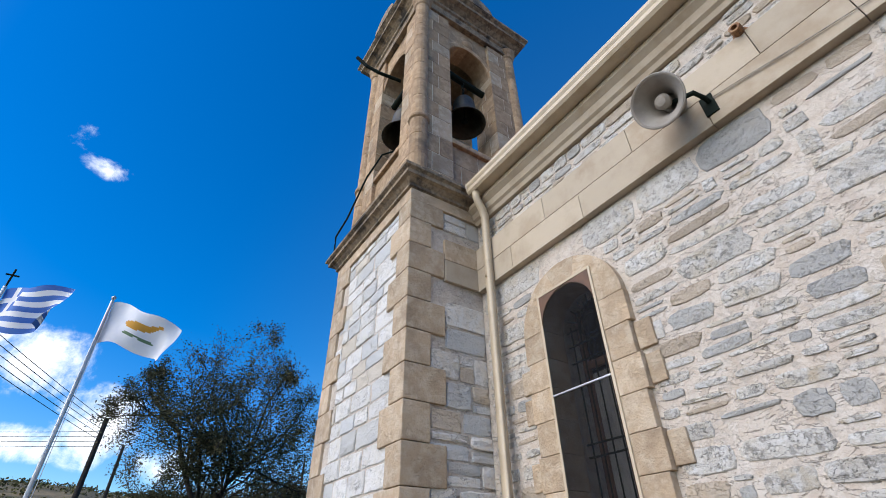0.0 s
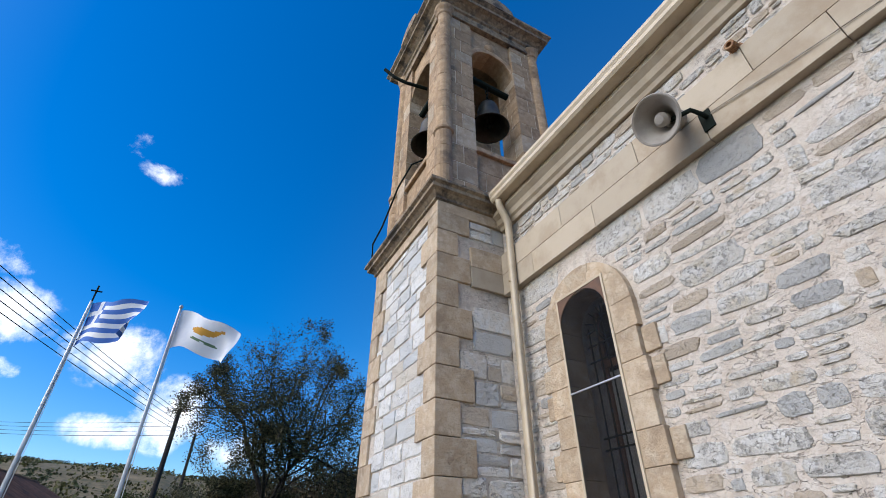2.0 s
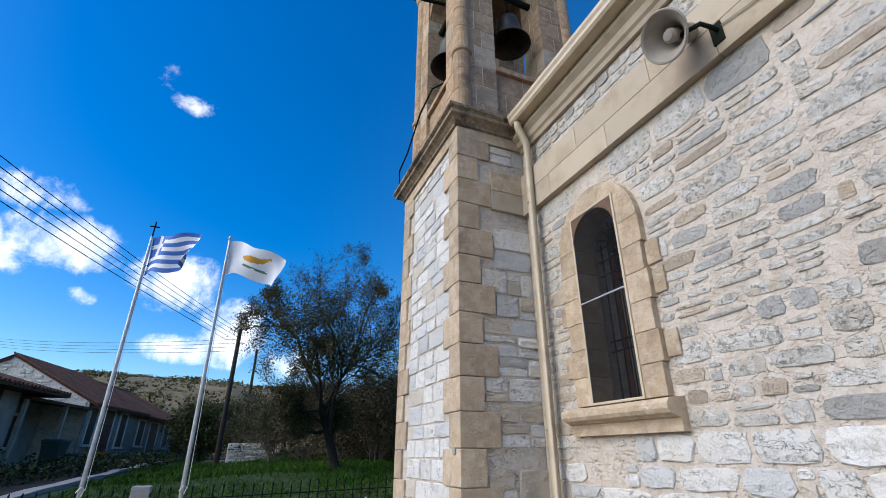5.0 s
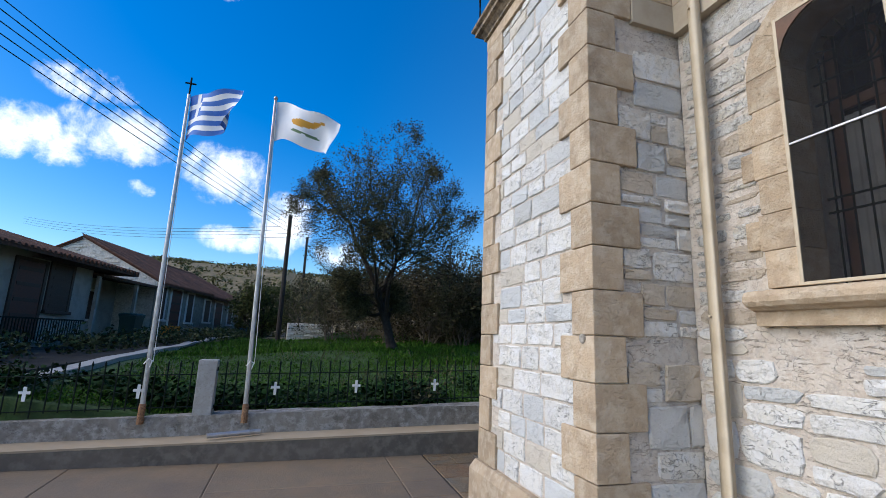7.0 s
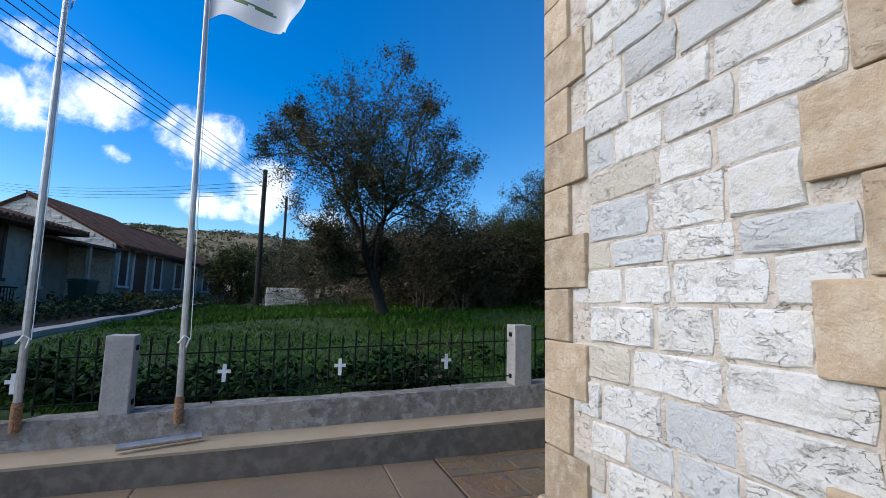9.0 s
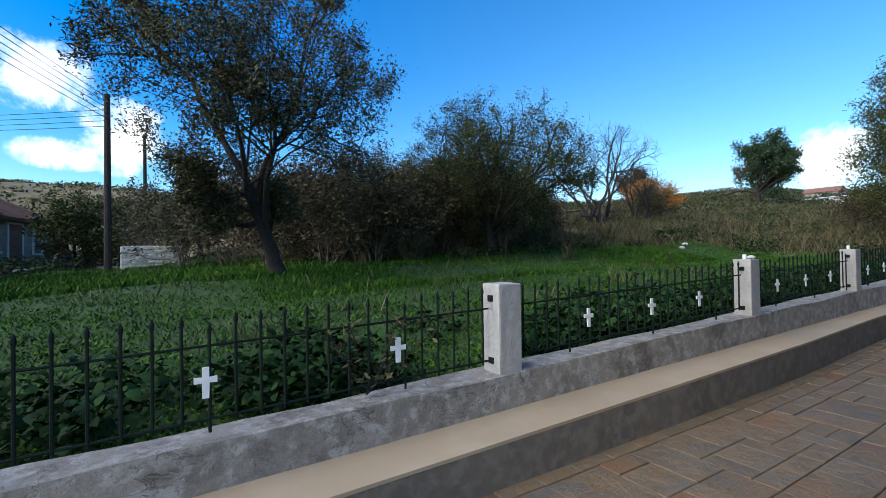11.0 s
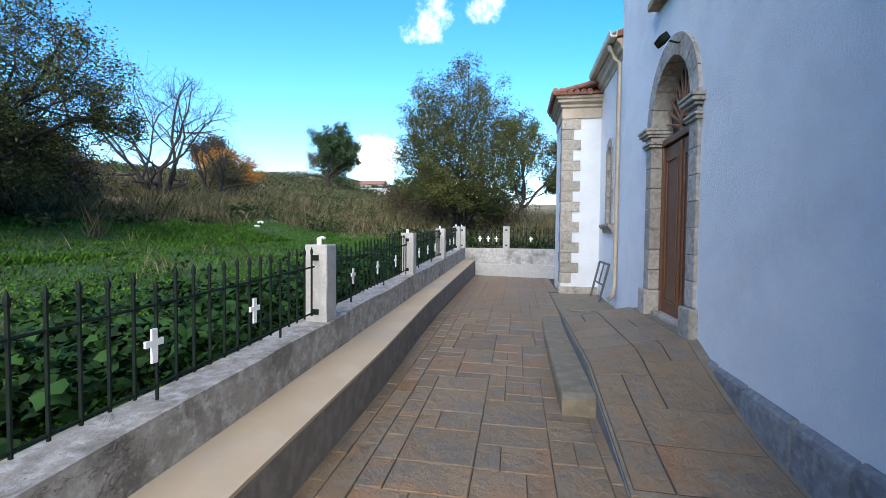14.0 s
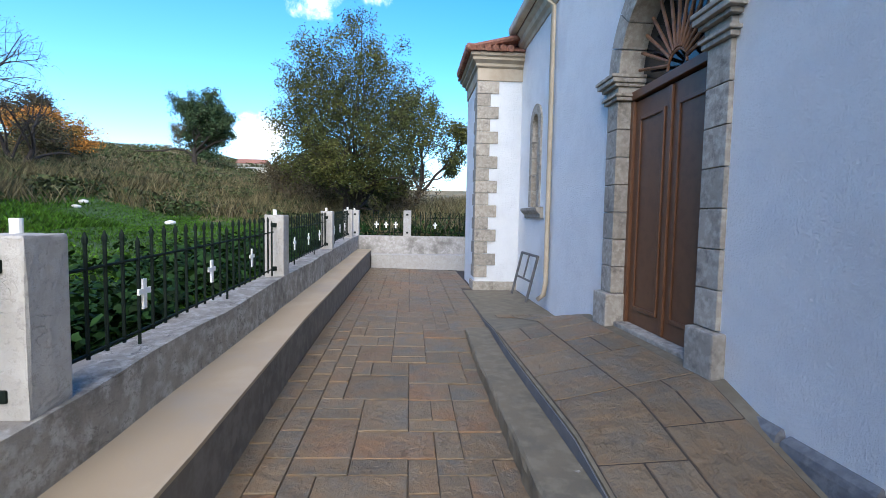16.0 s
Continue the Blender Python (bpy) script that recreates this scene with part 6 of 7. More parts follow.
def leaves_mesh(name, pts, size, mat, seed, thin=0.4):
    """A kite-shaped leaf at each point, turned at random."""
    rg = np.random.default_rng(seed)
    n = len(pts)
    a = rg.normal(size=(n, 3))
    a[:, 2] *= 0.7
    a /= np.linalg.norm(a, axis=1, keepdims=True)
    b = np.cross(a, rg.normal(size=(n, 3)))
    b /= np.linalg.norm(b, axis=1, keepdims=True)
    s = size * rg.uniform(0.6, 1.3, size=(n, 1))
    p = np.asarray(pts)
    v = np.stack([p - a * s * 0.5, p + b * s * thin * 0.5, p + a * s * 0.5, p - b * s * thin * 0.5], axis=1).reshape(-1, 3)
    f = np.arange(4 * n).reshape(-1, 4)
    me = bpy.data.meshes.new(name)
    me.vertices.add(4 * n)
    me.vertices.foreach_set("co", v.ravel())
    me.loops.add(4 * n)
    me.loops.foreach_set("vertex_index", f.ravel())
    me.polygons.add(n)
    me.polygons.foreach_set("loop_start", np.arange(0, 4 * n, 4))
    me.polygons.foreach_set("loop_total", np.full(n, 4))
    me.update()
    me.validate()
    me.materials.append(mat)
    return me


def grow(seed, height, width, crown_low, trunk_r, kids=(6, 6, 5, 4), stems=1, up=0.1, lean=(0, 0), spread=(28, 62)):
    """Trunk, limbs, boughs and twigs that fork again and again inside an uneven crown; gives the tubes and the leafy twigs."""
    rs = random.Random(seed)
    cz, hz = (height + crown_low) / 2, (height - crown_low) / 2
    vs, fs, twigs = [], [], []

    def inside(p):
        x, y = p.x - lean[0] * p.z, p.y - lean[1] * p.z
        slim = 1 - 0.32 * max(0, (p.z - cz) / hz)
        e = (x * x + y * y) / (width / 2 * slim) ** 2 + ((p.z - cz) / hz) ** 2
        return e < 1.0 + 0.6 * noise.noise((p.x * 0.7 + seed, p.y * 0.7, p.z * 0.7)) and p.z > crown_low * 0.6

    def bar(a, b, r0, r1):
        d = b - a
        if d.length < 1e-4:
            return
        d.normalize()
        k = 9 if r0 > 0.06 else 5 if r0 > 0.02 else 3
        u = d.cross(Vector((0.3, 0.2, 1)) if abs(d.z) < 0.95 else Vector((1, 0, 0))).normalized()
        w = u.cross(d)
        base = len(vs)
        for p, r in ((a, r0), (b, r1)):
            for q in range(k):
                c = 2 * math.pi * q / k
                vs.append(tuple(p + (math.cos(c) * u + math.sin(c) * w) * r))
        for q in range(k):
            fs.append((base + q, base + (q + 1) % k, base + k + (q + 1) % k, base + k + q))

    def limb(p, d, length, r, level):
        n = 5 if level < 2 else 3
        line, way = [p], d.copy()
        bend = 0.1 if level == 0 else 0.2
        for q in range(n):
            way = (way + Vector((rs.gauss(0, bend), rs.gauss(0, bend), rs.gauss(0, bend) + up))).normalized()
            line.append(line[-1] + way * (length / n))
        last = level == len(kids)
        thin = 0.5 if not last else 0.35
        rad = [r * (1 + (thin - 1) * q / n) for q in range(n + 1)]
        if level == 0:
            rad[0] *= 1.35
        for q in range(n):
            bar(line[q], line[q + 1], rad[q], rad[q + 1])
            if level >= len(kids) - 1:
                twigs.append((line[q], line[q + 1]))
        if last:
            return
        count = kids[level]
        turn0 = rs.uniform(0, 6.28)
        for c in range(count):
            f = 1.0 if c == 0 else rs.uniform(0.45 if level == 0 else 0.25, 1.0)
            q = min(int(f * n), n - 1)
            at = line[q].lerp(line[q + 1], f * n - q)
            along = (line[q + 1] - line[q]).normalized()
            side = along.cross(Vector((0.31, 0.77, 0.2))).normalized()
            other = along.cross(side)
            turn = turn0 + 2.4 * c
            tilt = radians(rs.uniform(*spread) * (0.45 if c == 0 else 1.0))
            out = along * math.cos(tilt) + (side * math.cos(turn) + other * math.sin(turn)) * math.sin(tilt)
            ln = (0.6 * (height - crown_low) if level == 0 else length * 0.62) * rs.uniform(0.75, 1.15)
            for _ in range(5):
                if inside(at + out * ln):
                    break
                ln *= 0.72
            if ln > 0.08:
                limb(at, out, ln, max(rad[q] * (0.72 if c == 0 else rs.uniform(0.42, 0.6)), 0.0035), level + 1)

    for q in range(stems):
        az = 6.28 * q / stems + rs.uniform(-0.4, 0.4)
        tip = 0.0 if stems == 1 else rs.uniform(0.15, 0.55)
        d = Vector((math.cos(az) * tip + lean[0], math.sin(az) * tip + lean[1], 1)).normalized()
        limb(Vector((0.0 if stems == 1 else 0.12 * math.cos(az), 0.0 if stems == 1 else 0.12 * math.sin(az), -0.15)), d, crown_low + 0.15 + 0.16 * (height - crown_low), trunk_r, 0)
    return vs, fs, twigs


def tree(name, label, category, x, y, z, rz, seed, height, leaf_mat, n_leaves, leaf, jitter=0.12, bark=BARK, group="", thin=0.4, **kw):
    t = tagged(thing(name, "", category, group, at=(x, y, z), rz=rz), label)
    vs, fs, twigs = grow(seed, height, **kw)
    part("trunk", quick_mesh("trunk", vs, fs, bark, True), None, t)
    if n_leaves:
        rg = random.Random(seed + 1)
        pts = []
        for _ in range(n_leaves):
            a, b = rg.choice(twigs)
            p = a.lerp(b, rg.random())
            pts.append((p.x + rg.gauss(0, jitter), p.y + rg.gauss(0, jitter), p.z + rg.gauss(0, jitter)))
        part("crown", leaves_mesh("crown", pts, leaf, leaf_mat, seed, thin), None, t)
    return t


G = ground_z
tree("almond_tree", "dark almond tree with sparse grey-green leaves in the field", "tree", 2.72, 14.3, G(2.72, 14.3), 0, 11, 7.2, LEAF_OLIVE, 84000, 0.07, jitter=0.09, width=5.8, crown_low=0.9, trunk_r=0.16, kids=(9, 8, 7, 5), lean=(-0.09, 0.0), up=0.06, spread=(25, 88))
tree("field_tree", "wide leafy tree among scrub at the field's edge", "tree", 9.4, 15.8, G(9.4, 15.8), 40, 15, 5.3, LEAF_GREEN, 80000, 0.066, jitter=0.085, width=6.2, crown_low=0.5, trunk_r=0.15, stems=2, kids=(8, 7, 6, 4), up=0.05, spread=(28, 88))
tree("bare_tree", "bare leafless tree with upright twigs", "tree", 19.1, 19.7, G(19.1, 19.7), 10, 21, 5.6, LEAF_DARK, 1500, 0.07, jitter=0.08, width=6.0, crown_low=0.4, trunk_r=0.16, stems=3, kids=(5, 6, 5, 4), up=0.05, spread=(30, 75))
tree("bare_tree", "low bare twisted tree", "tree", 21.8, 19.3, G(21.8, 19.3), 70, 25, 3.2, LEAF_DARK, 500, 0.07, jitter=0.08, width=4.4, crown_low=0.6, trunk_r=0.13, stems=2, kids=(4, 5, 4, 3))
tree("leafy_tree", "tall rounded leafy tree behind the end wall", "tree", 21.6, 8.1, G(21.6, 8.1), 0, 33, 7.1, LEAF_GREEN, 76000, 0.09, jitter=0.11, width=6.2, crown_low=0.3, trunk_r=0.13, stems=3, kids=(8, 7, 5, 4), up=0.09, spread=(28, 75))
tree("leafy_tree", "leafy tree behind the annex", "tree", 29.0, 5.6, G(29, 5.6), 30, 35, 6.0, LEAF_GREEN, 18000, 0.14, jitter=0.16, width=5.5, crown_low=0.8, trunk_r=0.18, kids=(6, 6, 5, 3))
tree("conifer", "dense dark rounded conifer on the slope", "tree", 38.5, 21.0, G(38.5, 21.0), 0, 43, 5.9, LEAF_PINE, 32000, 0.16, jitter=0.14, width=5.2, crown_low=0.5, trunk_r=0.2, kids=(8, 6, 5, 3), up=0.06)
tree("orange_bush", "orange autumn-leaved bush on the slope", "bush", 26.9, 22.0, G(26.9, 22.0), 0, 45, 2.2, LEAF_ORANGE, 16000, 0.11, jitter=0.12, width=5.2, crown_low=0.2, trunk_r=0.06, stems=5, kids=(5, 5, 4))
# scrub at the field's edge
SCRUB = [(5.2, 18.2, 3.6, 51), (6.6, 17.4, 2.8, 52), (4.3, 20.0, 3.4, 53), (10.6, 17.4, 3.0, 54), (11.9, 18.2, 2.7, 55), (13.3, 18.8, 2.4, 56), (7.6, 18.6, 3.3, 57), (2.6, 20.8, 3.0, 58), (15.2, 19.6, 1.8, 59), (1.4, 22.6, 2.8, 60), (9.4, 19.4, 3.4, 61), (6.0, 21.5, 4.0, 62), (24.5, 20.6, 1.8, 63), (26.5, 11.5, 2.2, 64), (25.0, 9.6, 2.2, 65), (33, 12, 2.6, 66), (24.3, 6.4, 2.0, 67), (5.8, 16.6, 3.0, 84), (4.6, 17.2, 3.4, 85), (7.3, 16.8, 2.9, 86), (10.0, 16.2, 2.6, 87), (3.4, 18.6, 3.3, 88), (9.2, 17.6, 3.5, 89), (0.4, 26.5, 3.6, 90), (3.0, 24.0, 4.2, 91), (12.5, 20.5, 3.2, 92), (8.2, 22, 4.4, 93)]
for x, y, h, sd in SCRUB:
    tree("scrub_bush", "tangled dark scrub bush with thin stems", "bush", x, y, G(x, y) - 0.05, sd * 20, sd, h, LEAF_DARK if sd % 3 else LEAF_OLIVE, 5600, 0.115, jitter=0.12, group="scrub along the field", bark=TWIG, width=3.6, crown_low=0.1, trunk_r=0.035, stems=7, kids=(4, 4, 3), up=0.12)
# trees by the road and on the far slope
for x, y, h, sd, mat in ((-2.2, 30, 3.6, 71, LEAF_GREEN), (-1.0, 37, 4.2, 72, LEAF_GREEN), (-10.5, 50, 6.0, 73, LEAF_PINE), (2.5, 31, 4.0, 74, LEAF_DARK), (5.5, 33, 4.5, 75, LEAF_OLIVE), (10, 32, 4.0, 76, LEAF_DARK), (16, 34, 4.2, 77, LEAF_OLIVE), (-3.4, 40, 4.2, 78, LEAF_OLIVE), (48, 14, 4.0, 79, LEAF_PINE), (52, 27, 4.0, 80, LEAF_DARK), (34, 28, 3.0, 81, LEAF_DARK)):
    tree("roadside_tree", "leafy tree beyond the field", "tree", x, y, G(x, y) - 0.1, sd * 30, sd, h, mat, 7000, 0.17, jitter=0.18, width=h * 1.05, crown_low=0.4, trunk_r=0.13, stems=2, kids=(5, 5, 4))


def blades(name, label, pts, h, w, mat, seed, bend=0.35, segs=1):
    """Tapered blades of grass at points (x, y, z), as one object."""
    rg = np.random.default_rng(seed)
    n = len(pts)
    p = np.asarray(pts)
    az = rg.uniform(0, 2 * np.pi, n)
    hh = h * rg.uniform(0.5, 1.4, n)
    side = np.stack([np.cos(az), np.sin(az), np.zeros(n)], 1) * (w * rg.uniform(0.6, 1.4, n))[:, None]
    az2 = rg.uniform(0, 2 * np.pi, n)
    tip = p + np.stack([np.cos(az2) * bend * hh, np.sin(az2) * bend * hh, hh], 1)
    midp = p * 0.45 + tip * 0.55 + np.array([0, 0, 1]) * (0.1 * hh)[:, None]
    v = np.stack([p - side, p + side, midp + side * 0.7, tip, midp - side * 0.7], 1).reshape(-1, 3)
    me = bpy.data.meshes.new(name)
    me.vertices.add(5 * n)
    me.vertices.foreach_set("co", v.ravel())
    me.loops.add(5 * n)
    me.loops.foreach_set("vertex_index", np.arange(5 * n))
    me.polygons.add(n)
    me.polygons.foreach_set("loop_start", np.arange(0, 5 * n, 5))
    me.polygons.foreach_set("loop_total", np.full(n, 5))
    me.update()
    me.validate()
    me.materials.append(mat)
    return tagged(part(name, me, None), label, "grass", kind="stuff")


rg = random.Random(101)


def scatter(n, x0, x1, y0, y1, keep=lambda x, y: True, sink=0.02):
    out_ = []
    while len(out_) < n:
        x, y = rg.uniform(x0, x1), y0 + (y1 - y0) * rg.random() ** 1.5
        if keep(x, y) and not (x < -3.4 and y > 7):
            out_.append((x, y, ground_z(x, y) - sink))
    return out_


def round_leaves(name, label, pts, size, mat, seed, tilt=0.5, droop=0.25):
    """Roundish, slightly cupped leaves that mostly face the sky, as one object."""
    rg_ = np.random.default_rng(seed)
    n, p = len(pts), np.asarray(pts)
    up_ = np.concatenate([rg_.normal(0, tilt, (n, 2)), np.ones((n, 1))], 1)
    up_ /= np.linalg.norm(up_, axis=1, keepdims=True)
    a = np.cross(up_, rg_.normal(size=(n, 3)))
    a /= np.linalg.norm(a, axis=1, keepdims=True)
    b = np.cross(up_, a)
    r = size * rg_.uniform(0.55, 1.35, (n, 1))
    ring = []
    for q, k in enumerate((0.35, 1.0, 0.95, 1.1, 0.95, 1.0)):
        c = 2 * math.pi * q / 6
        ring.append(p + (a * math.cos(c) + b * math.sin(c)) * r * k - up_ * r * droop * (k > 0.5))
    v = np.stack([p] + ring, 1).reshape(-1, 3)
    tri = np.array([(0, 1 + q, 1 + (q + 1) % 6) for q in range(6)]).ravel()
    idx = (np.arange(n)[:, None] * 7 + tri[None, :]).ravel()
    me = bpy.data.meshes.new(name)
    me.vertices.add(7 * n)
    me.vertices.foreach_set("co", v.ravel())
    me.loops.add(18 * n)
    me.loops.foreach_set("vertex_index", idx)
    me.polygons.add(6 * n)
    me.polygons.foreach_set("loop_start", np.arange(0, 18 * n, 3))
    me.polygons.foreach_set("loop_total", np.full(6 * n, 3))
    me.update()
    me.validate()
    me.materials.append(mat)
    return tagged(part(name, me, None), label, "weeds", kind="stuff")


patch = lambda x, y, s, k: noise.noise((x / s, y / s, k))
blades("grass", "short fresh green grass in the field", scatter(105000, -3.3, 21, 7.62, 17.5, lambda x, y: patch(x, y, 1.6, 9) > -0.6), 0.06, 0.008, GRASS, 1, 0.8)
blades("grass", "short green grass further up the field", scatter(18000, 2, 20.5, 12, 19, lambda x, y: patch(x, y, 3, 2) > -0.1), 0.1, 0.014, GRASS, 2, 0.7)
drypatch = lambda x, y: patch(x, y, 1.8, 4) > 0.05 and y > 15.6 + 2.0 * patch(x, y, 4, 8)
blades("grass", "rough grass between the field and the road", scatter(14000, -3.4, 5, 14, 27, lambda x, y: patch(x, y, 2, 6) > -0.4), 0.12, 0.015, GRASS, 8, 0.6)
blades("dry_grass", "tall dry straw grass in tufts", scatter(20000, 5, 27, 13, 24, drypatch), 0.55, 0.008, DRY, 3, 0.5)
blades("dry_grass", "thin dry straw grass", scatter(500, -3, 12, 9.5, 14, lambda x, y: patch(x, y, 0.9, 14) > 0.2), 0.26, 0.005, DRY, 4, 0.5)
blades("dry_grass", "tall dry grass by the end wall", scatter(9000, 17.9, 34, 2.5, 12, lambda x, y: x > 17.9 and (y < 7 or x > 19)), 0.55, 0.01, DRY, 5, 0.5)
blades("dry_grass", "tall dry grass on the bank beyond the yard", scatter(18000, 18.5, 36, 8, 19, lambda x, y: patch(x, y, 1.5, 34) > -0.1 and x > 19 + 2 * patch(x, y, 3, 35)), 0.5, 0.011, DRY, 7, 0.5)
bank = [(x, y, z + rg.uniform(0.0, 0.45)) for x, y, z in scatter(30000, 18.5, 36, 7.8, 20, lambda x, y: patch(x, y, 1.4, 38) > 0.08)]
tagged(part("weeds", leaves_mesh("weeds", bank, 0.12, SHRUB, 16, 0.7), None), "dark low bushes on the bank beyond the yard", "weeds", kind="stuff")
# broad-leaved weeds along the fence
wp = []
while len(wp) < 19000:
    x, y = rg.uniform(-4, 17), 7.66 + abs(rg.gauss(0, 0.85))
    if y < 11.5 and rg.random() < 0.55 + patch(x, y, 1.1, 20) * 1.5 - 0.12 * (y - 7.66):
        tall = rg.uniform(0.12, 0.3) * (1.15 if y < 8.6 else 0.75)
        for _ in range(7):
            wp.append((x + rg.gauss(0, 0.09), y + abs(rg.gauss(0, 0.09)), ground_z(x, y) + tall * rg.uniform(0.35, 1.05)))
round_leaves("weeds", "broad-leaved dark green mallow weeds along the fence", wp, 0.038, WEED, 9, 0.7)
clover = [(x, y, z + rg.uniform(0.03, 0.07)) for x, y, z in scatter(60000, -3.3, 19, 7.7, 17, lambda x, y: patch(x, y, 0.9, 23) > -0.15)]
tagged(part("clover", leaves_mesh("clover", clover, 0.035, GRASS, 14, 0.8), None), "small green clover leaves among the grass", "clover", kind="stuff")
wp2 = [(x, y, z + rg.uniform(0.0, 0.35)) for x, y, z in scatter(9000, 17.8, 24, 1.5, 8.6, lambda x, y: x > 17.85)]
tagged(part("weeds", leaves_mesh("weeds", wp2, 0.12, WEED, 10, 0.8), None), "dense green creepers behind the end wall", "weeds", kind="stuff")
wp3 = [(x, y, z + rg.uniform(0.0, 0.3)) for x, y, z in scatter(40000, 8, 40, 15.5, 30, lambda x, y: patch(x, y, 1.6, 31) > 0.0)]
tagged(part("weeds", leaves_mesh("weeds", wp3, 0.1, SHRUB, 11, 0.7), None), "low green shrubs on the slope", "weeds", kind="stuff")
blades("dry_grass", "pale dry grass and stalks on the slope", scatter(20000, 17, 60, 15.0, 44, lambda x, y: patch(x, y, 3, 33) > -0.05), 0.45, 0.014, DRY, 6, 0.6)
wp4 = [(x, y, z + rg.uniform(0.0, 0.5)) for x, y, z in scatter(36000, 16, 62, 16, 46, lambda x, y: patch(x, y, 2.5, 36) > 0.0)]
tagged(part("weeds", leaves_mesh("weeds", wp4, 0.16, SHRUB, 13, 0.7), None), "low dark shrubs on the slope", "weeds", kind="stuff")
# a climbing twig on the fence and far white sheds
shed = thing("white_shed", "long low white shed on the slope", "shed", at=(44.5, 19.4, 4.75))
part("wall", boxm(-0.8, 0.8, -2.3, 2.3, -1.2, 0.55), WHITE, shed)
part("roof", rings(bmesh.new(), [[(-1.0, y, 0.55), (1.0, y, 0.75), (1.0, y, 0.82), (-1.0, y, 0.62)] for y in (-2.6, 2.6)]), WHITE, shed, "white sheet roof")
hill_p = []
for _ in range(2400):
    x, y = rg.uniform(-170, 60), rg.uniform(70, 400)
    if patch(x, y, 30, 40) < -0.3:
        continue
    z, r = ground_z(x, y) - 0.3, rg.uniform(0.5, 1.5)
    hill_p += [(x + rg.gauss(0, r), y + rg.gauss(0, r), z + rg.uniform(0, 1.5) * r) for _ in range(13)]
tagged(part("hill_scrub", leaves_mesh("hill_scrub", hill_p, 1.0, HILLSCRUB, 12, 0.8), None), "scattered scrub on the far hill", "scrub", kind="stuff")
# far sheds and a red-roofed house on the slope
far_house = thing("far_house", "small pale house with red tiled roof on the slope", "house", at=(52.0, 21.4, 5.3))
part("wall", boxm(-1.0, 1.0, -1.2, 1.2, -2.0, 1.2), HTRIM, far_house)
part("roof", rings(bmesh.new(), [[(-1.2, y, 1.2), (1.2, y, 1.2), (0, y, 1.75)] for y in (-1.4, 1.4)]), TILE, far_house, "red tiled roof")
part("window", boxm(-1.04, -1.005, -0.6, 0.0, 0.1, 0.8), SHUT, far_house)


ROCKM = material("pale_field_stone", (0.6, 0.59, 0.55), 0.9, [(0.5, 0.48, 0.44)], 6, 0.6, 20, 0.02)
rr = random.Random(77)
for x, y, s in ((16.8, 11.85, 0.13), (17.6, 14.6, 0.1), (18.3, 14.9, 0.12)):
    rk = bmesh.new()
    bmesh.ops.create_icosphere(rk, subdivisions=2, radius=s)
    for v in rk.verts:
        v.co = Vector((v.co.x * 1.3, v.co.y, v.co.z * 0.6)) * rr.uniform(0.85, 1.1)
    tagged(part("field_stone", rk, ROCKM, at=pose(x, y, G(x, y) + s * 0.3)), "pale loose stone lying in the grass", "stone", "stones in the field")
stk = tagged(part("stick", tube([(10.6, 10.4, G(10.6, 10.4)), (10.1, 10.5, G(10.1, 10.5) + 0.5), (9.7, 10.6, G(9.7, 10.6) + 0.95)], 0.012, 6), DRY), "thin pale stick leaning in the grass", "stick")
# a twig with grey-green leaves grown through the fence
tw = thing("olive_sprig", "grey-green leafy sprig growing through the fence", "sprig", at=(1.75, 7.5, 0.5))
sp = random.Random(9)
lp = []
for k in range(5):
    pts = [(0, 0, 0)]
    for i in range(5):
        a = pts[-1]
        pts.append((a[0] + 0.05 * (k - 1.5) + sp.uniform(-.03, .03), a[1] - 0.02 + sp.uniform(-.02, .02), a[2] + 0.09 + sp.uniform(-.02, .03)))
    part("twig", tube(pts, 0.004, 4), BARK, tw)
    for p in pts[1:]:
        lp += [(p[0] + sp.gauss(0, .03), p[1] + sp.gauss(0, .03), p[2] + sp.gauss(0, .03)) for _ in range(7)]
tagged(part("leaves", leaves_mesh("leaves", lp, 0.06, LEAF_OLIVE, 3, 0.45), None, tw), kind="stuff")

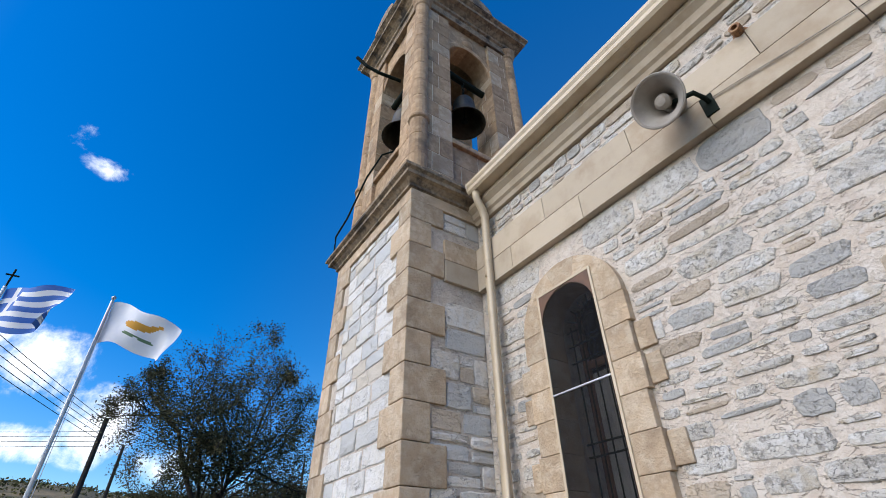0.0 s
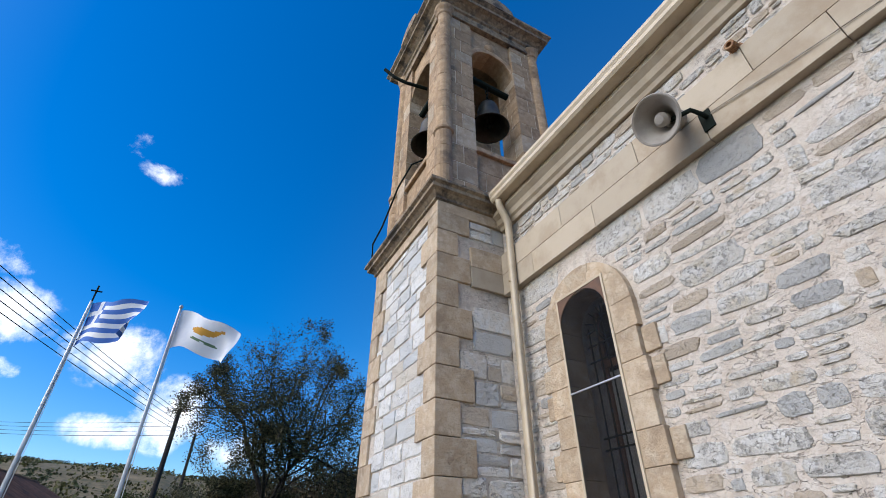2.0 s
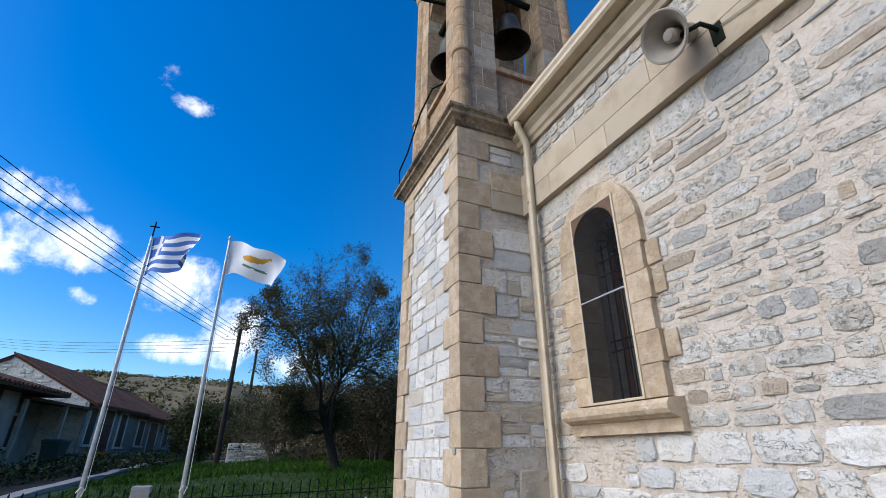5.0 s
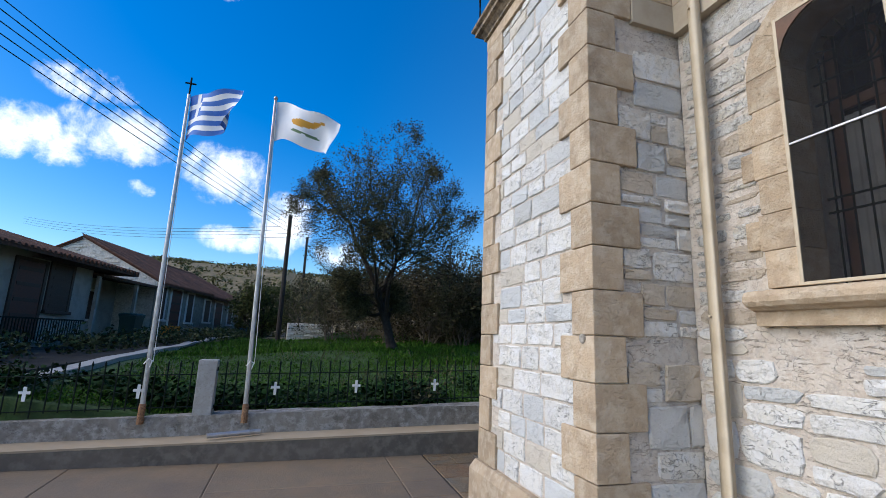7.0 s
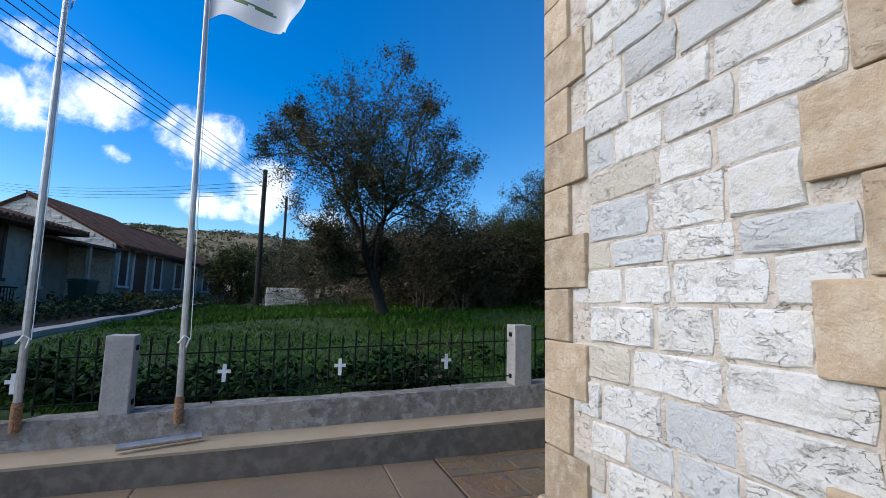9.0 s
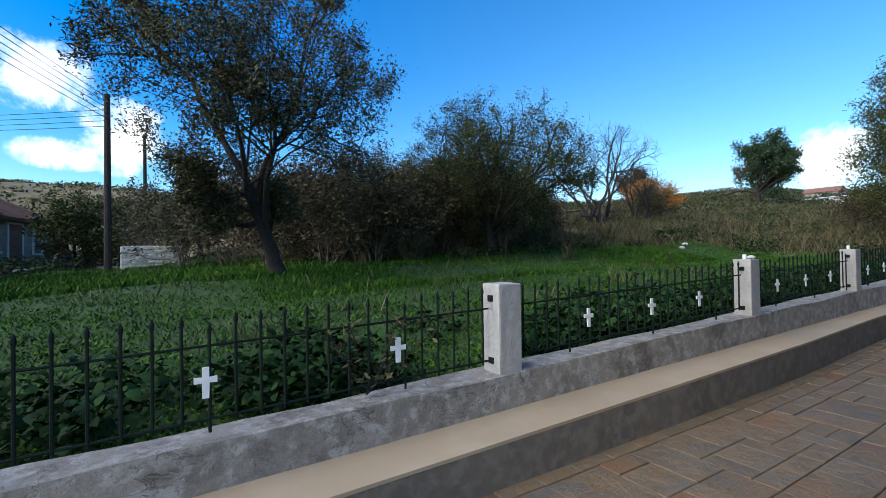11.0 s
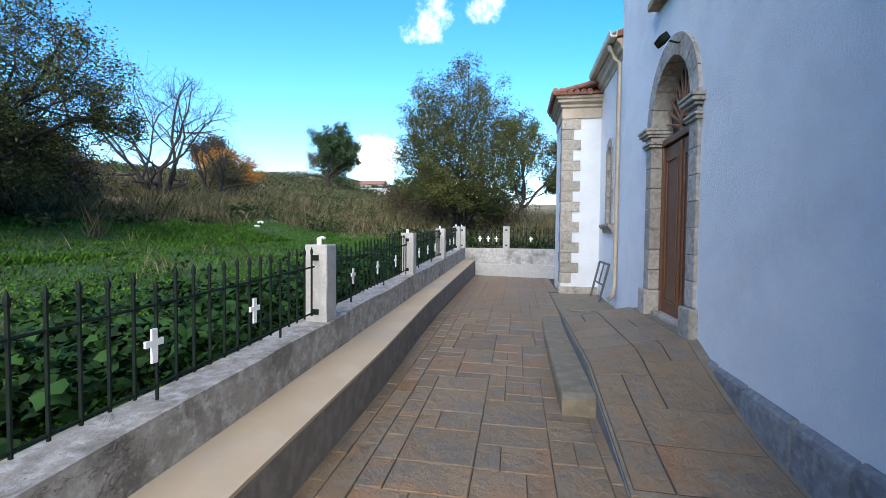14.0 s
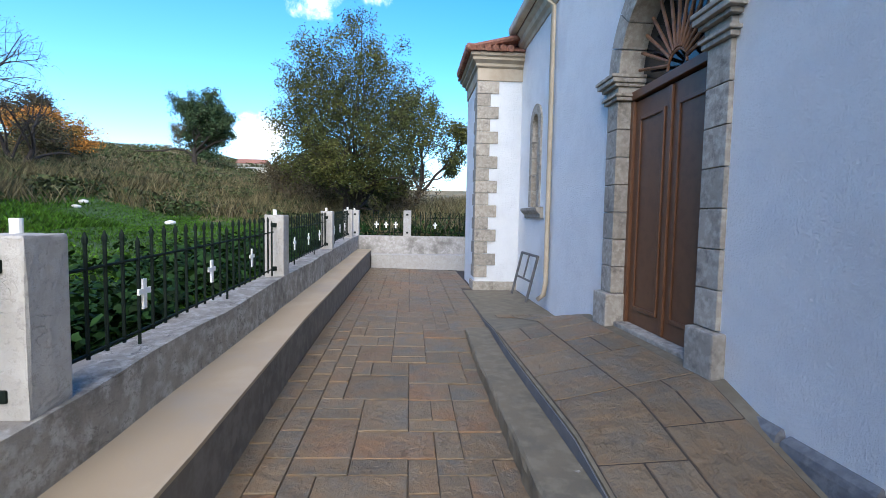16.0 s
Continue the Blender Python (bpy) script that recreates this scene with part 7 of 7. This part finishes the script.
# overgrown strip, bin and tub in front of the houses
hedge = []
house_dir = Vector((math.cos(radians(HOUSE_RZ)), math.sin(radians(HOUSE_RZ)), 0))
house_out = Vector((house_dir.y, -house_dir.x, 0))
strip = random.Random(63)
while len(hedge) < 8000:
    along, off = strip.uniform(-8, 21), strip.uniform(1.4, 3.4)
    if patch(along, off, 0.9, 50) > -0.15:
        p = Vector((-7.9, 15.0, 0)) + house_dir * along + house_out * off
        hedge.append((p.x + strip.gauss(0, .08), p.y + strip.gauss(0, .08), ground_z(p.x, p.y) + strip.uniform(0, 0.38) * (1.2 + patch(along, off, 0.7, 51))))
tagged(part("weeds", leaves_mesh("weeds", hedge, 0.12, SHRUB, 15, 0.6), None), "overgrown dark weeds in front of the old houses", "weeds", kind="stuff")
BINM = material("dark_green_plastic", (0.015, 0.04, 0.03), 0.5, [(0.02, 0.05, 0.038)], 8, 0.1, 60, 0.002)
bp_ = Vector((-7.9, 15.0, 0)) + house_dir * 5.6 + house_out * 1.0
wheelie = thing("waste_bin", "dark green plastic wheeled waste bin beside the porch", "bin", at=(bp_.x, bp_.y, ground_z(bp_.x, bp_.y) - 0.02), rz=HOUSE_RZ)
part("body", rings(bmesh.new(), [rect_ring(-0.3, 0.3, -0.28, 0.28, o, z) for o, z in ((-0.05, 0.05), (0.0, 0.85), (0.02, 0.86), (0.02, 0.92))]), BINM, wheelie)
part("lid", rings(bmesh.new(), [rect_ring(-0.3, 0.3, -0.28, 0.28, o, z) for o, z in ((0.035, 0.925), (0.03, 0.96), (-0.08, 1.0))]), BINM, wheelie)
for q in (-0.24, 0.24):
    part("wheel", tube([(q - 0.03, 0.26, 0.09), (q + 0.03, 0.26, 0.09)], 0.09, 14), IRON, wheelie)
TUBM = material("blue_plastic", (0.03, 0.16, 0.4), 0.5, [(0.025, 0.13, 0.34)], 8, 0.1, 60, 0.002)
tagged(part("blue_tub", turned([(0.36, 0.0), (0.42, 0.45), (0.45, 0.46), (0.45, 0.5), (0.4, 0.49), (0.34, 0.04)], 18), TUBM, at=pose(-3.35, 35.2, ground_z(-3.35, 35.2) - 0.02)), "blue plastic tub standing by the road", "tub")
